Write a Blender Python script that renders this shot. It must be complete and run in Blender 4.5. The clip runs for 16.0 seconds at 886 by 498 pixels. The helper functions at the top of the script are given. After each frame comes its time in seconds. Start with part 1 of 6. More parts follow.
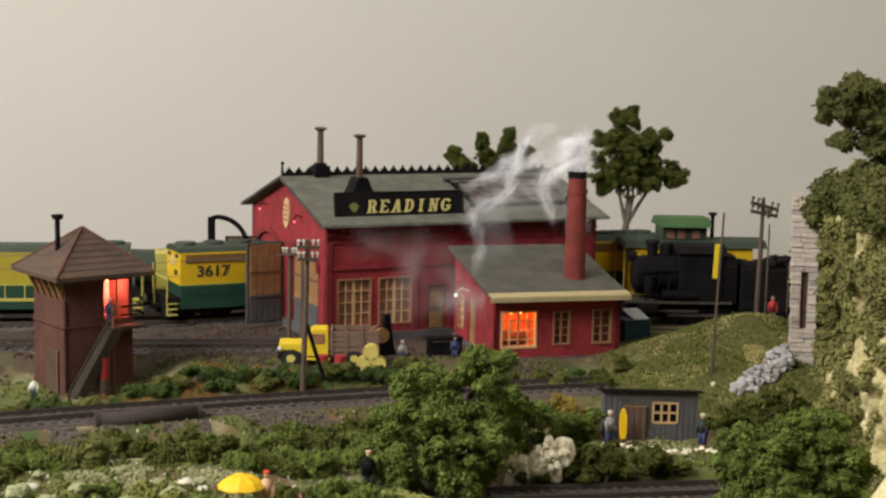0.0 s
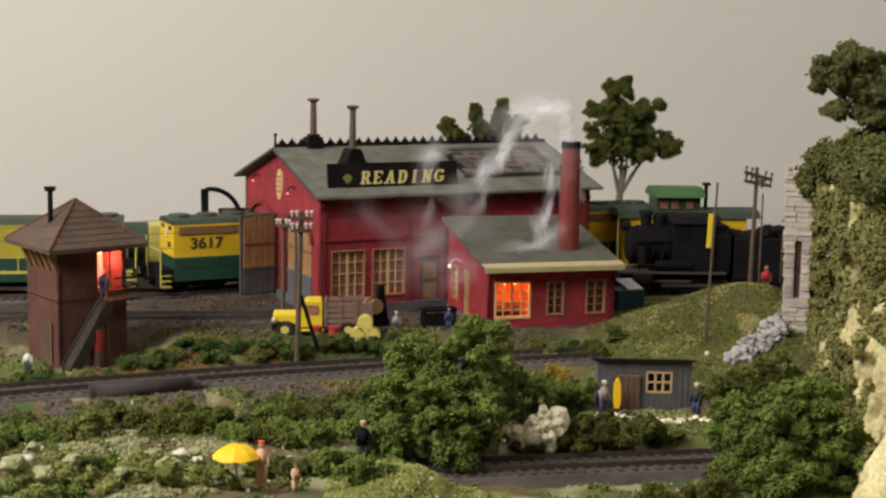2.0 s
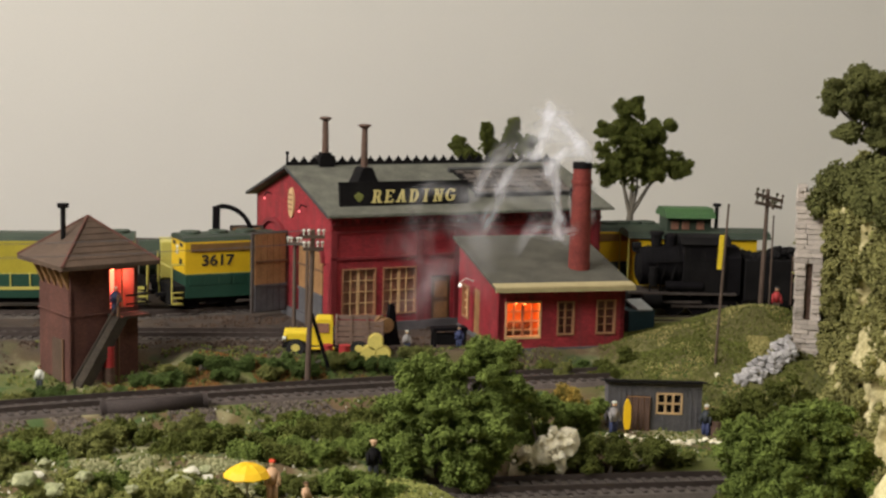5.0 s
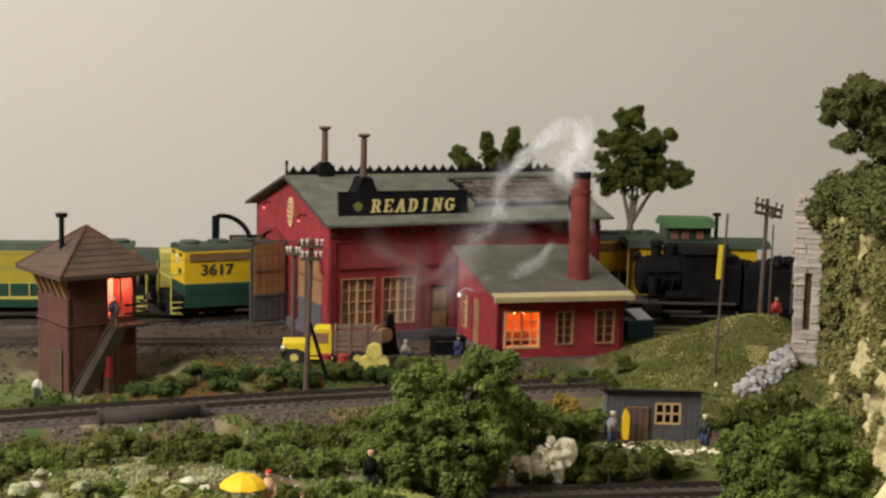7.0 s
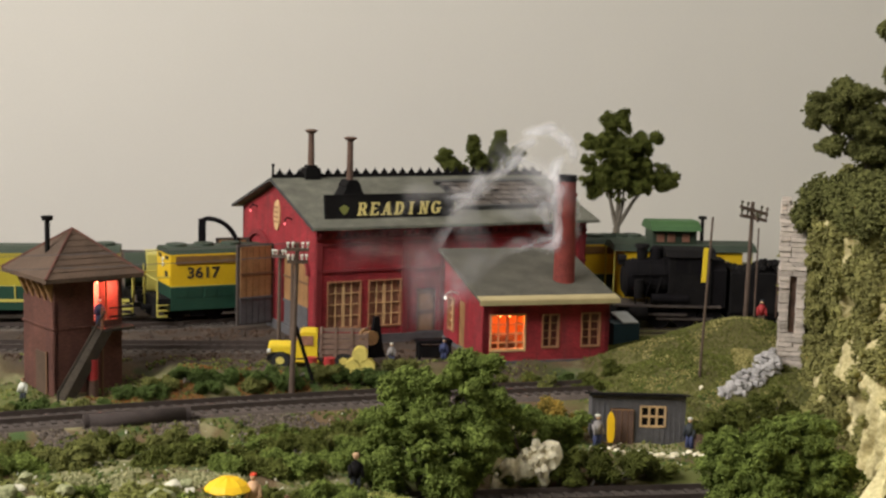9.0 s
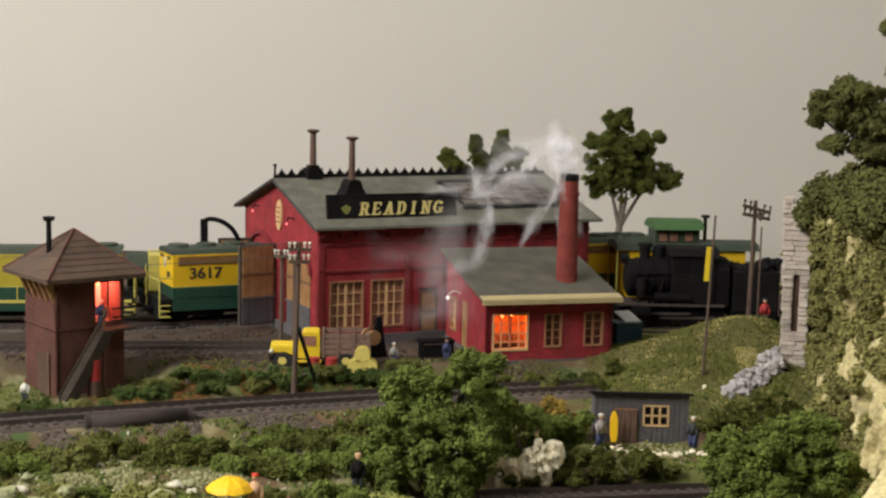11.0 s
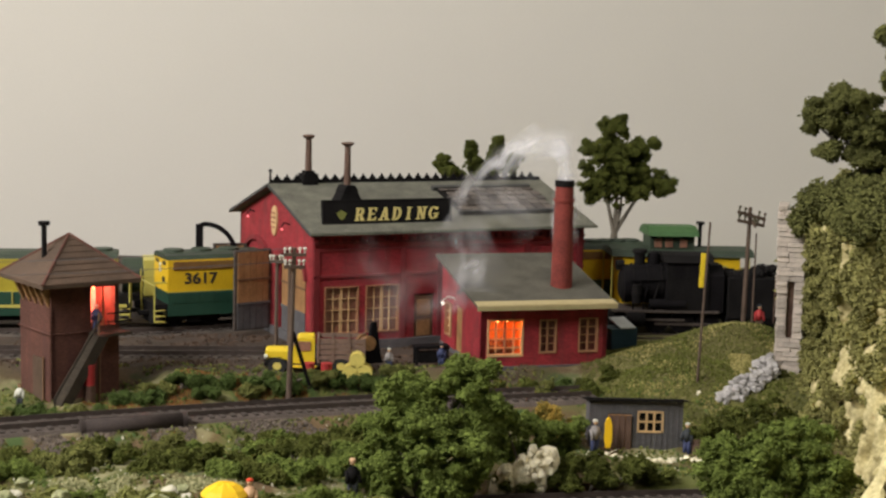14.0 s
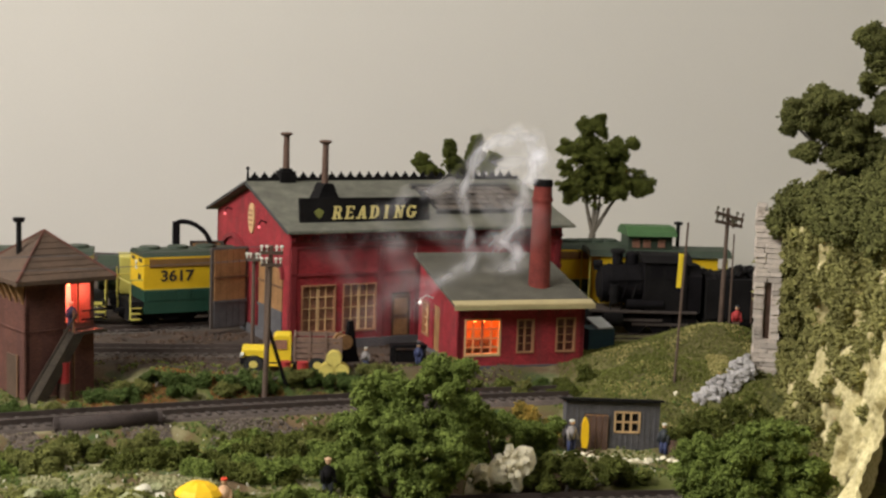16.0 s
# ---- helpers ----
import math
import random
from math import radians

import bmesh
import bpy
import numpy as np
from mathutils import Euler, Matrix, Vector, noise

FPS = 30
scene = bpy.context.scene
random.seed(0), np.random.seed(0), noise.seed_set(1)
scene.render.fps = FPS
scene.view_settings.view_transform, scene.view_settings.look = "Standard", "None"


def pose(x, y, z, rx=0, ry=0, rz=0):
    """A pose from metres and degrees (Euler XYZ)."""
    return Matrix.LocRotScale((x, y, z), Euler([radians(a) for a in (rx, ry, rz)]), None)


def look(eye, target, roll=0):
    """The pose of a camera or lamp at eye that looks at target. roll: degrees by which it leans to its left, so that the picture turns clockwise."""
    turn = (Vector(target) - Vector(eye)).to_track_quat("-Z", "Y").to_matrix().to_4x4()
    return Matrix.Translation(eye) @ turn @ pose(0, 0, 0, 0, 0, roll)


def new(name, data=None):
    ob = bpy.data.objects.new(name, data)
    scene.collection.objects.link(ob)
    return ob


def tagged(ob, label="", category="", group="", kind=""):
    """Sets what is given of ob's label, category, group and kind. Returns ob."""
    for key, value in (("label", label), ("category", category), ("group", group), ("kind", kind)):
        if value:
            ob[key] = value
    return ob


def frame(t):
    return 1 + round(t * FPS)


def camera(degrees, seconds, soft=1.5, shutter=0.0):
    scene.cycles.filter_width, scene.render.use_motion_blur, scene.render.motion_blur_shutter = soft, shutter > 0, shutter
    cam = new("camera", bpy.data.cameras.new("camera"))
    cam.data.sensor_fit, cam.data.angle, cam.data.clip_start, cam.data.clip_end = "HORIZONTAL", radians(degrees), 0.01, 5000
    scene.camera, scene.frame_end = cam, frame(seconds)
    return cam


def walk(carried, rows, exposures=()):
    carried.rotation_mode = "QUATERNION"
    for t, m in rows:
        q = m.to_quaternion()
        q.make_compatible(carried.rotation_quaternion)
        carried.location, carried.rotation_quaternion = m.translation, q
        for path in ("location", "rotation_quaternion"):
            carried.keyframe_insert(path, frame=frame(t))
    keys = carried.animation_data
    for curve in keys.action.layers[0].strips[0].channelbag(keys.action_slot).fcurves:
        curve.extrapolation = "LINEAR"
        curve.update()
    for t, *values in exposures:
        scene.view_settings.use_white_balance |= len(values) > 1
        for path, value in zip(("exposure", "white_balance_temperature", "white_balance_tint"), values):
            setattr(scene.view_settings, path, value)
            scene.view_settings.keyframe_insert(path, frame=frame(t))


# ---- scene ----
cam = camera(33.0, 16.0, 2.5)
PATH = [
    (0, (-0.0010, -0.9994, 0.1846), (-0.0072, -0.0076, 0.0566), 1.21),
    (0.5, (0.0014, -0.9999, 0.1840), (0.0040, -0.0081, 0.0563), 1.30),
    (1, (0.0010, -1.0003, 0.1832), (0.0038, -0.0088, 0.0537), 1.25),
    (1.5, (-0.0000, -0.9999, 0.1830), (0.0000, -0.0095, 0.0449), 1.20),
    (2, (-0.0010, -0.9991, 0.1831), (-0.0026, -0.0098, 0.0374), 1.02),
    (2.5, (-0.0022, -0.9991, 0.1849), (-0.0125, -0.0091, 0.0443), 0.68),
    (3, (-0.0024, -0.9990, 0.1849), (-0.0172, -0.0093, 0.0430), 0.84),
    (3.5, (-0.0017, -0.9987, 0.1842), (-0.0121, -0.0085, 0.0451), 0.97),
    (4, (-0.0014, -1.0002, 0.1842), (-0.0100, -0.0098, 0.0464), 1.09),
    (4.5, (-0.0028, -1.0007, 0.1849), (-0.0089, -0.0101, 0.0482), 1.37),
    (7, (0.0004, -0.9999, 0.1858), (-0.0097, -0.0083, 0.0564), 1.40),
    (7.5, (0.0017, -1.0000, 0.1884), (-0.0069, -0.0084, 0.0592), 1.36),
    (8, (0.0022, -1.0002, 0.1865), (-0.0052, -0.0089, 0.0555), 1.41),
    (8.5, (0.0020, -1.0013, 0.1871), (-0.0017, -0.0095, 0.0597), 1.47),
    (9, (0.0021, -1.0010, 0.1862), (-0.0005, -0.0092, 0.0588), 1.49),
    (9.2, (0.0024, -1.0016, 0.1857), (0.0016, -0.0096, 0.0590), 1.58),
    (11.5, (0.0031, -0.9992, 0.1856), (-0.0023, -0.0074, 0.0582), 1.25),
    (12, (0.0033, -0.9997, 0.1849), (0.0022, -0.0078, 0.0577), 1.40),
    (12.5, (0.0012, -1.0001, 0.1861), (0.0012, -0.0083, 0.0578), 1.85),
    (13, (0.0003, -1.0001, 0.1851), (-0.0012, -0.0083, 0.0574), 1.92),
    (13.5, (0.0038, -1.0007, 0.1863), (0.0015, -0.0087, 0.0602), 1.72),
    (14, (0.0030, -1.0004, 0.1857), (0.0011, -0.0081, 0.0623), 1.47),
    (14.5, (0.0037, -1.0004, 0.1857), (0.0025, -0.0075, 0.0669), 1.41),
    (15, (0.0058, -0.9996, 0.1845), (0.0108, -0.0071, 0.0624), 1.65),
    (15.5, (0.0034, -0.9995, 0.1866), (0.0136, -0.0074, 0.0615), 1.99),
    (16, (0.0038, -0.9977, 0.1854), (0.0160, -0.0054, 0.0617), 1.91),
]
walk(cam, [(t, look(eye, target, roll)) for t, eye, target, roll in PATH])

# ---- light: one warm ceiling panel over the layout, an added fill, a closed room round it ----
world = bpy.data.worlds.new("room_air")
scene.world = world
world.use_nodes = True
world.node_tree.nodes["Background"].inputs[0].default_value = (1.0, 0.96, 0.90, 1)
world.node_tree.nodes["Background"].inputs[1].default_value = 0.23


def lamp(name, kind, power, colour, m, size=0.1, size_y=None):
    data = bpy.data.lights.new(name, kind)
    data.energy, data.color = power, colour
    if kind == "AREA":
        data.shape, data.size, data.size_y = "RECTANGLE", size, size_y or size
    else:
        data.shadow_soft_size = size
    ob = new(name, data)
    ob.matrix_world = m
    return ob


lamp("main_and_fill_light", "AREA", 52, (1.0, 0.96, 0.915), look((-0.95, -0.81, 1.08), (0.0, -0.1, 0.0)), 1.1, 0.7)
# weak added fill that brightens the right side, no known fixture
lamp("main_and_fill_light", "AREA", 4, (1.0, 0.96, 0.915), look((0.6, -0.5, 1.12), (0.1, 0.2, 0.1)), 0.7, 0.4)
scene.view_settings.exposure = 0.0

# ---- helpers: lengths in centimetres ----
U = 0.01
R = random.Random(7)


def thing(name, x, y, z, rz=0, label="", category="", group="", kind=""):
    ob = new(name)
    ob.empty_display_size = 0.01
    ob.matrix_basis = pose(x * U, y * U, z * U, 0, 0, rz)
    return tagged(ob, label, category, group, kind)


def mesh_of(name, bm, mats, smooth=False):
    me = bpy.data.meshes.new(name)
    bmesh.ops.scale(bm, vec=(U, U, U), verts=bm.verts)
    bmesh.ops.recalc_face_normals(bm, faces=bm.faces)
    bm.to_mesh(me)
    bm.free()
    for m in mats if isinstance(mats, (list, tuple)) else [mats]:
        me.materials.append(m)
    if smooth:
        me.shade_smooth()
    return me


def part(name, bm, mats, parent, label="", smooth=False, at=None):
    """One mesh part under a thing; at: its pose in the thing's space."""
    ob = new(name, mesh_of(name, bm, mats, smooth))
    ob.parent = parent
    if at is not None:
        ob.matrix_basis = at
    return tagged(ob, label)


def share(name, me, parent, at):
    ob = new(name, me)
    ob.parent = parent
    ob.matrix_basis = at
    return ob


def solo(name, bm, mats, x=0, y=0, z=0, rz=0, label="", category="", group="", kind="", smooth=False):
    """A thing that is one mesh."""
    ob = new(name, mesh_of(name, bm, mats, smooth))
    ob.matrix_basis = pose(x * U, y * U, z * U, 0, 0, rz)
    return tagged(ob, label, category, group, kind)


def at(x, y, z, rx=0, ry=0, rz=0):
    return pose(x * U, y * U, z * U, rx, ry, rz)


def box(bm, x0, x1, y0, y1, z0, z1, mat=0, bevel=0.0):
    made = bmesh.ops.create_cube(bm, size=1)["verts"]
    for v in made:
        v.co = ((x0 + x1) / 2 + v.co.x * (x1 - x0), (y0 + y1) / 2 + v.co.y * (y1 - y0), (z0 + z1) / 2 + v.co.z * (z1 - z0))
    faces = {f for v in made for f in v.link_faces}
    for f in faces:
        f.material_index = mat
    if bevel:
        edges = list({e for f in faces for e in f.edges})
        bmesh.ops.bevel(bm, geom=edges, offset=bevel, segments=2, affect="EDGES", profile=0.6)
    return bm


def one_box(x0, x1, y0, y1, z0, z1, bevel=0.0):
    return box(bmesh.new(), x0, x1, y0, y1, z0, z1, 0, bevel)


def tube(bm, p, q, r0, r1=None, seg=10, mat=0):
    p, q = Vector(p), Vector(q)
    r1 = r0 if r1 is None else r1
    made = bmesh.ops.create_cone(bm, cap_ends=True, segments=seg, radius1=r0, radius2=max(r1, 1e-4), depth=(q - p).length)["verts"]
    turn = (q - p).to_track_quat("Z", "Y").to_matrix().to_4x4()
    bmesh.ops.transform(bm, matrix=Matrix.Translation((p + q) / 2) @ turn, verts=made)
    for f in {f for v in made for f in v.link_faces}:
        f.material_index = mat
    return bm


def one_tube(p, q, r0, r1=None, seg=10):
    return tube(bmesh.new(), p, q, r0, r1, seg)


def ball(bm, c, r, sub=2, squash=(1, 1, 1), mat=0):
    made = bmesh.ops.create_icosphere(bm, subdivisions=sub, radius=1)["verts"]
    for v in made:
        v.co = (c[0] + v.co.x * r * squash[0], c[1] + v.co.y * r * squash[1], c[2] + v.co.z * r * squash[2])
    for f in {f for v in made for f in v.link_faces}:
        f.material_index = mat
    return bm


def slab(bm, outline, axis, a, b, mat=0):
    """A flat outline of 2D points, given thickness from a to b along axis 'x', 'y' or 'z'."""
    def put(p, h):
        return {"x": (h, p[0], p[1]), "y": (p[0], h, p[1]), "z": (p[0], p[1], h)}[axis]
    low, high = [bm.verts.new(put(p, a)) for p in outline], [bm.verts.new(put(p, b)) for p in outline]
    faces = [bm.faces.new(low), bm.faces.new(high)]
    n = len(outline)
    faces += [bm.faces.new((low[i], low[(i + 1) % n], high[(i + 1) % n], high[i])) for i in range(n)]
    for f in faces:
        f.material_index = mat
    return bm


def sweep(bm, points, r, seg=8, mat=0):
    for p, q in zip(points, points[1:]):
        tube(bm, p, q, r, r, seg, mat)
        ball(bm, q, r, 1, mat=mat)
    return bm


def step(a, b, x):
    t = min(1.0, max(0.0, (x - a) / (b - a)))
    return t * t * (3 - 2 * t)


# ---- materials ----
def paint(name, colour, rough=0.6, metal=0.0, vary=0.25, grain=600.0, bump=0.25, blotch=60.0, second=None, island=False, spec=0.4, each=False):
    """A surface with blotches, fine grain and relief; sizes by scale per metre."""
    m = bpy.data.materials.new(name)
    m.use_nodes = True
    nt = m.node_tree
    nd, ln = nt.nodes, nt.links
    b = nd["Principled BSDF"]
    b.inputs["Roughness"].default_value, b.inputs["Metallic"].default_value = rough, metal
    b.inputs["Specular IOR Level"].default_value = spec
    co = nd.new("ShaderNodeTexCoord")
    big, fine = nd.new("ShaderNodeTexNoise"), nd.new("ShaderNodeTexNoise")
    big.inputs["Scale"].default_value, fine.inputs["Scale"].default_value = blotch, grain
    big.inputs["Detail"].default_value, fine.inputs["Detail"].default_value = 4, 3
    for n in (big, fine):
        ln.new(co.outputs["Object"], n.inputs["Vector"])
    mix = nd.new("ShaderNodeMix")
    mix.data_type = "RGBA"
    dark = second or tuple(c * (1 - vary) for c in colour)
    lite = tuple(min(1, c * (1 + vary * 0.6)) for c in colour)
    mix.inputs["A"].default_value, mix.inputs["B"].default_value = (*dark, 1), (*lite, 1)
    ramp = nd.new("ShaderNodeMapRange")
    ramp.inputs["From Min"].default_value, ramp.inputs["From Max"].default_value = 0.32, 0.68
    add = nd.new("ShaderNodeMath")
    add.operation = "MULTIPLY_ADD"
    add.inputs[1].default_value, add.inputs[2].default_value = 0.45, 0.0
    ln.new(fine.outputs["Fac"], add.inputs[0])
    sc = nd.new("ShaderNodeMath")
    sc.operation = "MULTIPLY_ADD"
    sc.inputs[1].default_value = 0.55
    ln.new(big.outputs["Fac"], sc.inputs[0])
    ln.new(add.outputs[0], sc.inputs[2])
    src = sc.outputs[0]
    if island or each:
        g = nd.new("ShaderNodeObjectInfo" if each else "ShaderNodeNewGeometry")
        ad = nd.new("ShaderNodeMath")
        ad.operation = "MULTIPLY_ADD"
        ad.inputs[1].default_value = 0.32
        ln.new(g.outputs["Random" if each else "Random Per Island"], ad.inputs[0])
        sb = nd.new("ShaderNodeMath")
        sb.operation = "SUBTRACT"
        sb.inputs[1].default_value = 0.16
        ln.new(src, sb.inputs[0])
        ln.new(sb.outputs[0], ad.inputs[2])
        src = ad.outputs[0]
    ln.new(src, ramp.inputs["Value"])
    ln.new(ramp.outputs["Result"], mix.inputs["Factor"])
    ln.new(mix.outputs["Result"], b.inputs["Base Color"])
    if bump:
        bp = nd.new("ShaderNodeBump")
        bp.inputs["Strength"].default_value, bp.inputs["Distance"].default_value = bump, 0.0006
        ln.new(fine.outputs["Fac"], bp.inputs["Height"])
        ln.new(bp.outputs["Normal"], b.inputs["Normal"])
    return m


def glow(name, colour, power):
    m = bpy.data.materials.new(name)
    m.use_nodes = True
    b = m.node_tree.nodes["Principled BSDF"]
    b.inputs["Base Color"].default_value = (*colour, 1)
    b.inputs["Emission Color"].default_value = (*colour, 1)
    b.inputs["Emission Strength"].default_value = power
    return m


M = {}
M["wall"] = paint("matt_wall_paint", (0.60, 0.575, 0.525), 0.9, 0, 0.03, 500, 0.05, 6)
M["ballast"] = paint("dark_ballast", (0.10, 0.078, 0.066), 0.95, 0, 0.55, 1400, 1.0, 60)
M["darkbed"] = paint("sooty_ballast", (0.085, 0.07, 0.058), 0.95, 0, 0.55, 1400, 1.0, 60)
M["red"] = paint("barn_red_brick", (0.34, 0.028, 0.037), 0.75, 0, 0.45, 900, 0.4, 80)
M["redtrim"] = paint("dark_red_trim", (0.20, 0.020, 0.025), 0.7, 0, 0.3, 900, 0.3, 60)
M["roof"] = paint("weathered_grey_green_roof", (0.145, 0.142, 0.112), 0.85, 0, 0.3, 900, 0.6, 90, second=(0.068, 0.068, 0.053))
M["slate"] = paint("dark_slate", (0.055, 0.055, 0.052), 0.8, 0, 0.4, 900, 0.4, 80)
M["eave"] = paint("cream_fascia", (0.40, 0.33, 0.17), 0.7, 0, 0.2, 800, 0.2, 60)
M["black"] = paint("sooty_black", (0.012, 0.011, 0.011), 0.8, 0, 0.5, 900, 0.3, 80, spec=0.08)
M["steel"] = paint("blackened_steel", (0.009, 0.008, 0.009), 0.75, 0.0, 0.5, 900, 0.2, 90, spec=0.08)
M["rust"] = paint("rusty_pipe", (0.12, 0.07, 0.05), 0.8, 0, 0.4, 900, 0.4, 90)
M["chimney"] = paint("chimney_brick", (0.205, 0.038, 0.029), 0.85, 0, 0.5, 900, 0.5, 90)
M["frame"] = paint("tan_window_frame", (0.34, 0.165, 0.085), 0.7, 0, 0.25, 800, 0.15, 80)
M["cream"] = paint("cream_sash", (0.60, 0.40, 0.20), 0.7, 0, 0.15, 800, 0.15, 80)
M["glass"] = paint("dusty_window_glass", (0.30, 0.15, 0.10), 0.3, 0, 0.45, 400, 0.0, 160)
M["sootglass"] = paint("sooty_red_glass", (0.11, 0.03, 0.028), 0.3, 0, 0.4, 400, 0.0, 120)
M["woodorange"] = paint("varnished_door_wood", (0.32, 0.17, 0.07), 0.7, 0, 0.4, 900, 0.3, 120)
M["wood"] = paint("brown_wood", (0.16, 0.085, 0.045), 0.8, 0, 0.35, 900, 0.4, 120)
M["greywood"] = paint("grey_board", (0.105, 0.10, 0.105), 0.85, 0, 0.35, 900, 0.4, 120)
M["tie"] = paint("creosoted_tie", (0.074, 0.058, 0.05), 0.9, 0, 0.45, 900, 0.4, 120)
M["rail"] = paint("weathered_rail", (0.085, 0.066, 0.058), 0.5, 0.5, 0.3, 900, 0.1, 120)
M["yellow"] = paint("loco_yellow", (0.68, 0.44, 0.015), 0.45, 0, 0.12, 900, 0.08, 50)
M["paleyellow"] = paint("faded_yellow", (0.50, 0.44, 0.10), 0.5, 0, 0.15, 900, 0.1, 50)
M["green"] = paint("loco_green", (0.018, 0.060, 0.038), 0.45, 0, 0.25, 900, 0.08, 60)
M["roofgreen"] = paint("dull_green_roof", (0.032, 0.048, 0.03), 0.6, 0, 0.35, 900, 0.15, 60)
M["cupola"] = paint("bright_green_cupola", (0.045, 0.115, 0.035), 0.55, 0, 0.3, 900, 0.15, 60)
M["towerbrick"] = paint("tower_brown_brick", (0.125, 0.050, 0.036), 0.85, 0, 0.45, 900, 0.6, 70)
M["towerroof"] = paint("brown_tower_roof", (0.088, 0.055, 0.036), 0.8, 0, 0.4, 900, 0.5, 70)
M["gold"] = paint("gold_lettering", (0.62, 0.52, 0.20), 0.5, 0, 0.1, 800, 0.0, 60)
M["stone"] = paint("pale_stone", (0.53, 0.46, 0.40), 0.9, 0, 0.35, 700, 0.8, 80, each=True)
M["rubble"] = paint("grey_rubble_stone", (0.42, 0.40, 0.39), 0.9, 0, 0.35, 700, 0.6, 80, each=True)
M["cliff"] = paint("cream_plaster_rock", (0.62, 0.55, 0.31), 0.9, 0, 0.5, 500, 0.8, 35, second=(0.27, 0.22, 0.08))
M["white"] = paint("white_rock", (0.58, 0.55, 0.43), 0.85, 0, 0.15, 600, 0.5, 60)
M["bluebin"] = paint("dark_teal_bin", (0.016, 0.045, 0.060), 0.6, 0, 0.3, 700, 0.2, 60)
M["lid"] = paint("pale_grey_lid", (0.36, 0.38, 0.38), 0.6, 0, 0.2, 700, 0.2, 60)
M["truck"] = paint("truck_yellow", (0.75, 0.55, 0.03), 0.45, 0, 0.1, 700, 0.05, 60)
M["stake"] = paint("weathered_stakes", (0.20, 0.13, 0.10), 0.85, 0, 0.3, 800, 0.4, 100)
M["tyre"] = paint("black_rubber", (0.02, 0.02, 0.02), 0.8, 0, 0.3, 700, 0.2, 60)
M["barrel"] = paint("straw_yellow_drum", (0.66, 0.55, 0.14), 0.6, 0, 0.15, 700, 0.1, 60)
M["redcan"] = paint("red_drum", (0.36, 0.03, 0.03), 0.6, 0, 0.2, 700, 0.1, 60)
M["parasol"] = paint("yellow_parasol_cloth", (0.85, 0.52, 0.01), 0.6, 0, 0.08, 700, 0.05, 40)
M["flesh"] = paint("tan_figure_paint", (0.60, 0.38, 0.22), 0.7, 0, 0.15, 700, 0.05, 60)
M["navy"] = paint("navy_figure_paint", (0.035, 0.045, 0.11), 0.7, 0, 0.2, 700, 0.05, 60)
M["dark"] = paint("dark_figure_paint", (0.03, 0.035, 0.04), 0.7, 0, 0.2, 700, 0.05, 60)
M["greyfig"] = paint("grey_figure_paint", (0.25, 0.23, 0.22), 0.7, 0, 0.2, 700, 0.05, 60)
M["redfig"] = paint("red_figure_paint", (0.65, 0.06, 0.02), 0.7, 0, 0.15, 700, 0.05, 60)
M["insulator"] = paint("white_insulator", (0.60, 0.60, 0.52), 0.4, 0, 0.1, 700, 0.0, 60)
M["pole"] = paint("telegraph_pole_wood", (0.11, 0.075, 0.055), 0.85, 0, 0.35, 900, 0.3, 100)
M["trunk"] = paint("grey_tree_bark", (0.16, 0.14, 0.11), 0.9, 0, 0.35, 700, 0.7, 100)
M["leaf"] = paint("mid_green_foam", (0.173, 0.223, 0.051), 0.95, 0, 0.45, 1600, 1.0, 90, island=True, spec=0.1)
M["leafdark"] = paint("dark_green_foam", (0.112, 0.126, 0.029), 0.95, 0, 0.45, 1600, 1.0, 90, island=True, spec=0.1)
M["leafblue"] = paint("grass_green_foam", (0.092, 0.132, 0.036), 0.95, 0, 0.45, 1600, 1.0, 90, island=True, spec=0.1)
M["leaflight"] = paint("light_green_foam", (0.300, 0.310, 0.095), 0.95, 0, 0.4, 1600, 1.0, 90, island=True, spec=0.1)
M["leafolive"] = paint("olive_foam", (0.172, 0.179, 0.053), 0.95, 0, 0.4, 1600, 1.0, 90, island=True, spec=0.1)
M["leafgold"] = paint("orange_gold_foam", (0.34, 0.22, 0.045), 0.95, 0, 0.5, 1600, 1.0, 90, second=(0.15, 0.14, 0.035), island=True, spec=0.1)
M["leafcliff"] = paint("dull_olive_foam", (0.151, 0.155, 0.052), 0.95, 0, 0.45, 1600, 1.0, 90, island=True, spec=0.1)
M["leafivy"] = paint("sunny_olive_ivy", (0.299, 0.283, 0.101), 0.95, 0, 0.45, 1600, 1.0, 60, island=True, spec=0.1)
M["shingle"] = paint("brown_grey_shingle", (0.098, 0.080, 0.068), 0.85, 0, 0.6, 900, 0.5, 90, each=True)
M["annexroof"] = paint("sooty_felt_roof", (0.086, 0.080, 0.062), 0.9, 0, 0.45, 900, 0.5, 70)
M["olive"] = paint("faded_olive_yellow", (0.38, 0.31, 0.03), 0.5, 0, 0.2, 900, 0.1, 50)
M["grille"] = paint("brown_grille", (0.20, 0.105, 0.03), 0.7, 0, 0.3, 900, 0.3, 90)
M["oldpipe"] = paint("old_dark_pipe", (0.042, 0.030, 0.026), 0.85, 0, 0.5, 900, 0.5, 90)
M["mosswood"] = paint("mossy_dark_stair_timber", (0.038, 0.028, 0.018), 0.9, 0, 0.55, 900, 0.6, 150)
M["redlamp"] = glow("small_red_lamp", (1.0, 0.20, 0.22), 1.0)
M["letter"] = paint("black_lettering", (0.03, 0.025, 0.02), 0.6, 0, 0.1, 700, 0.0, 60)
M["orangelit"] = paint("warm_room_wall", (0.80, 0.45, 0.18), 0.8, 0, 0.2, 700, 0.1, 60)
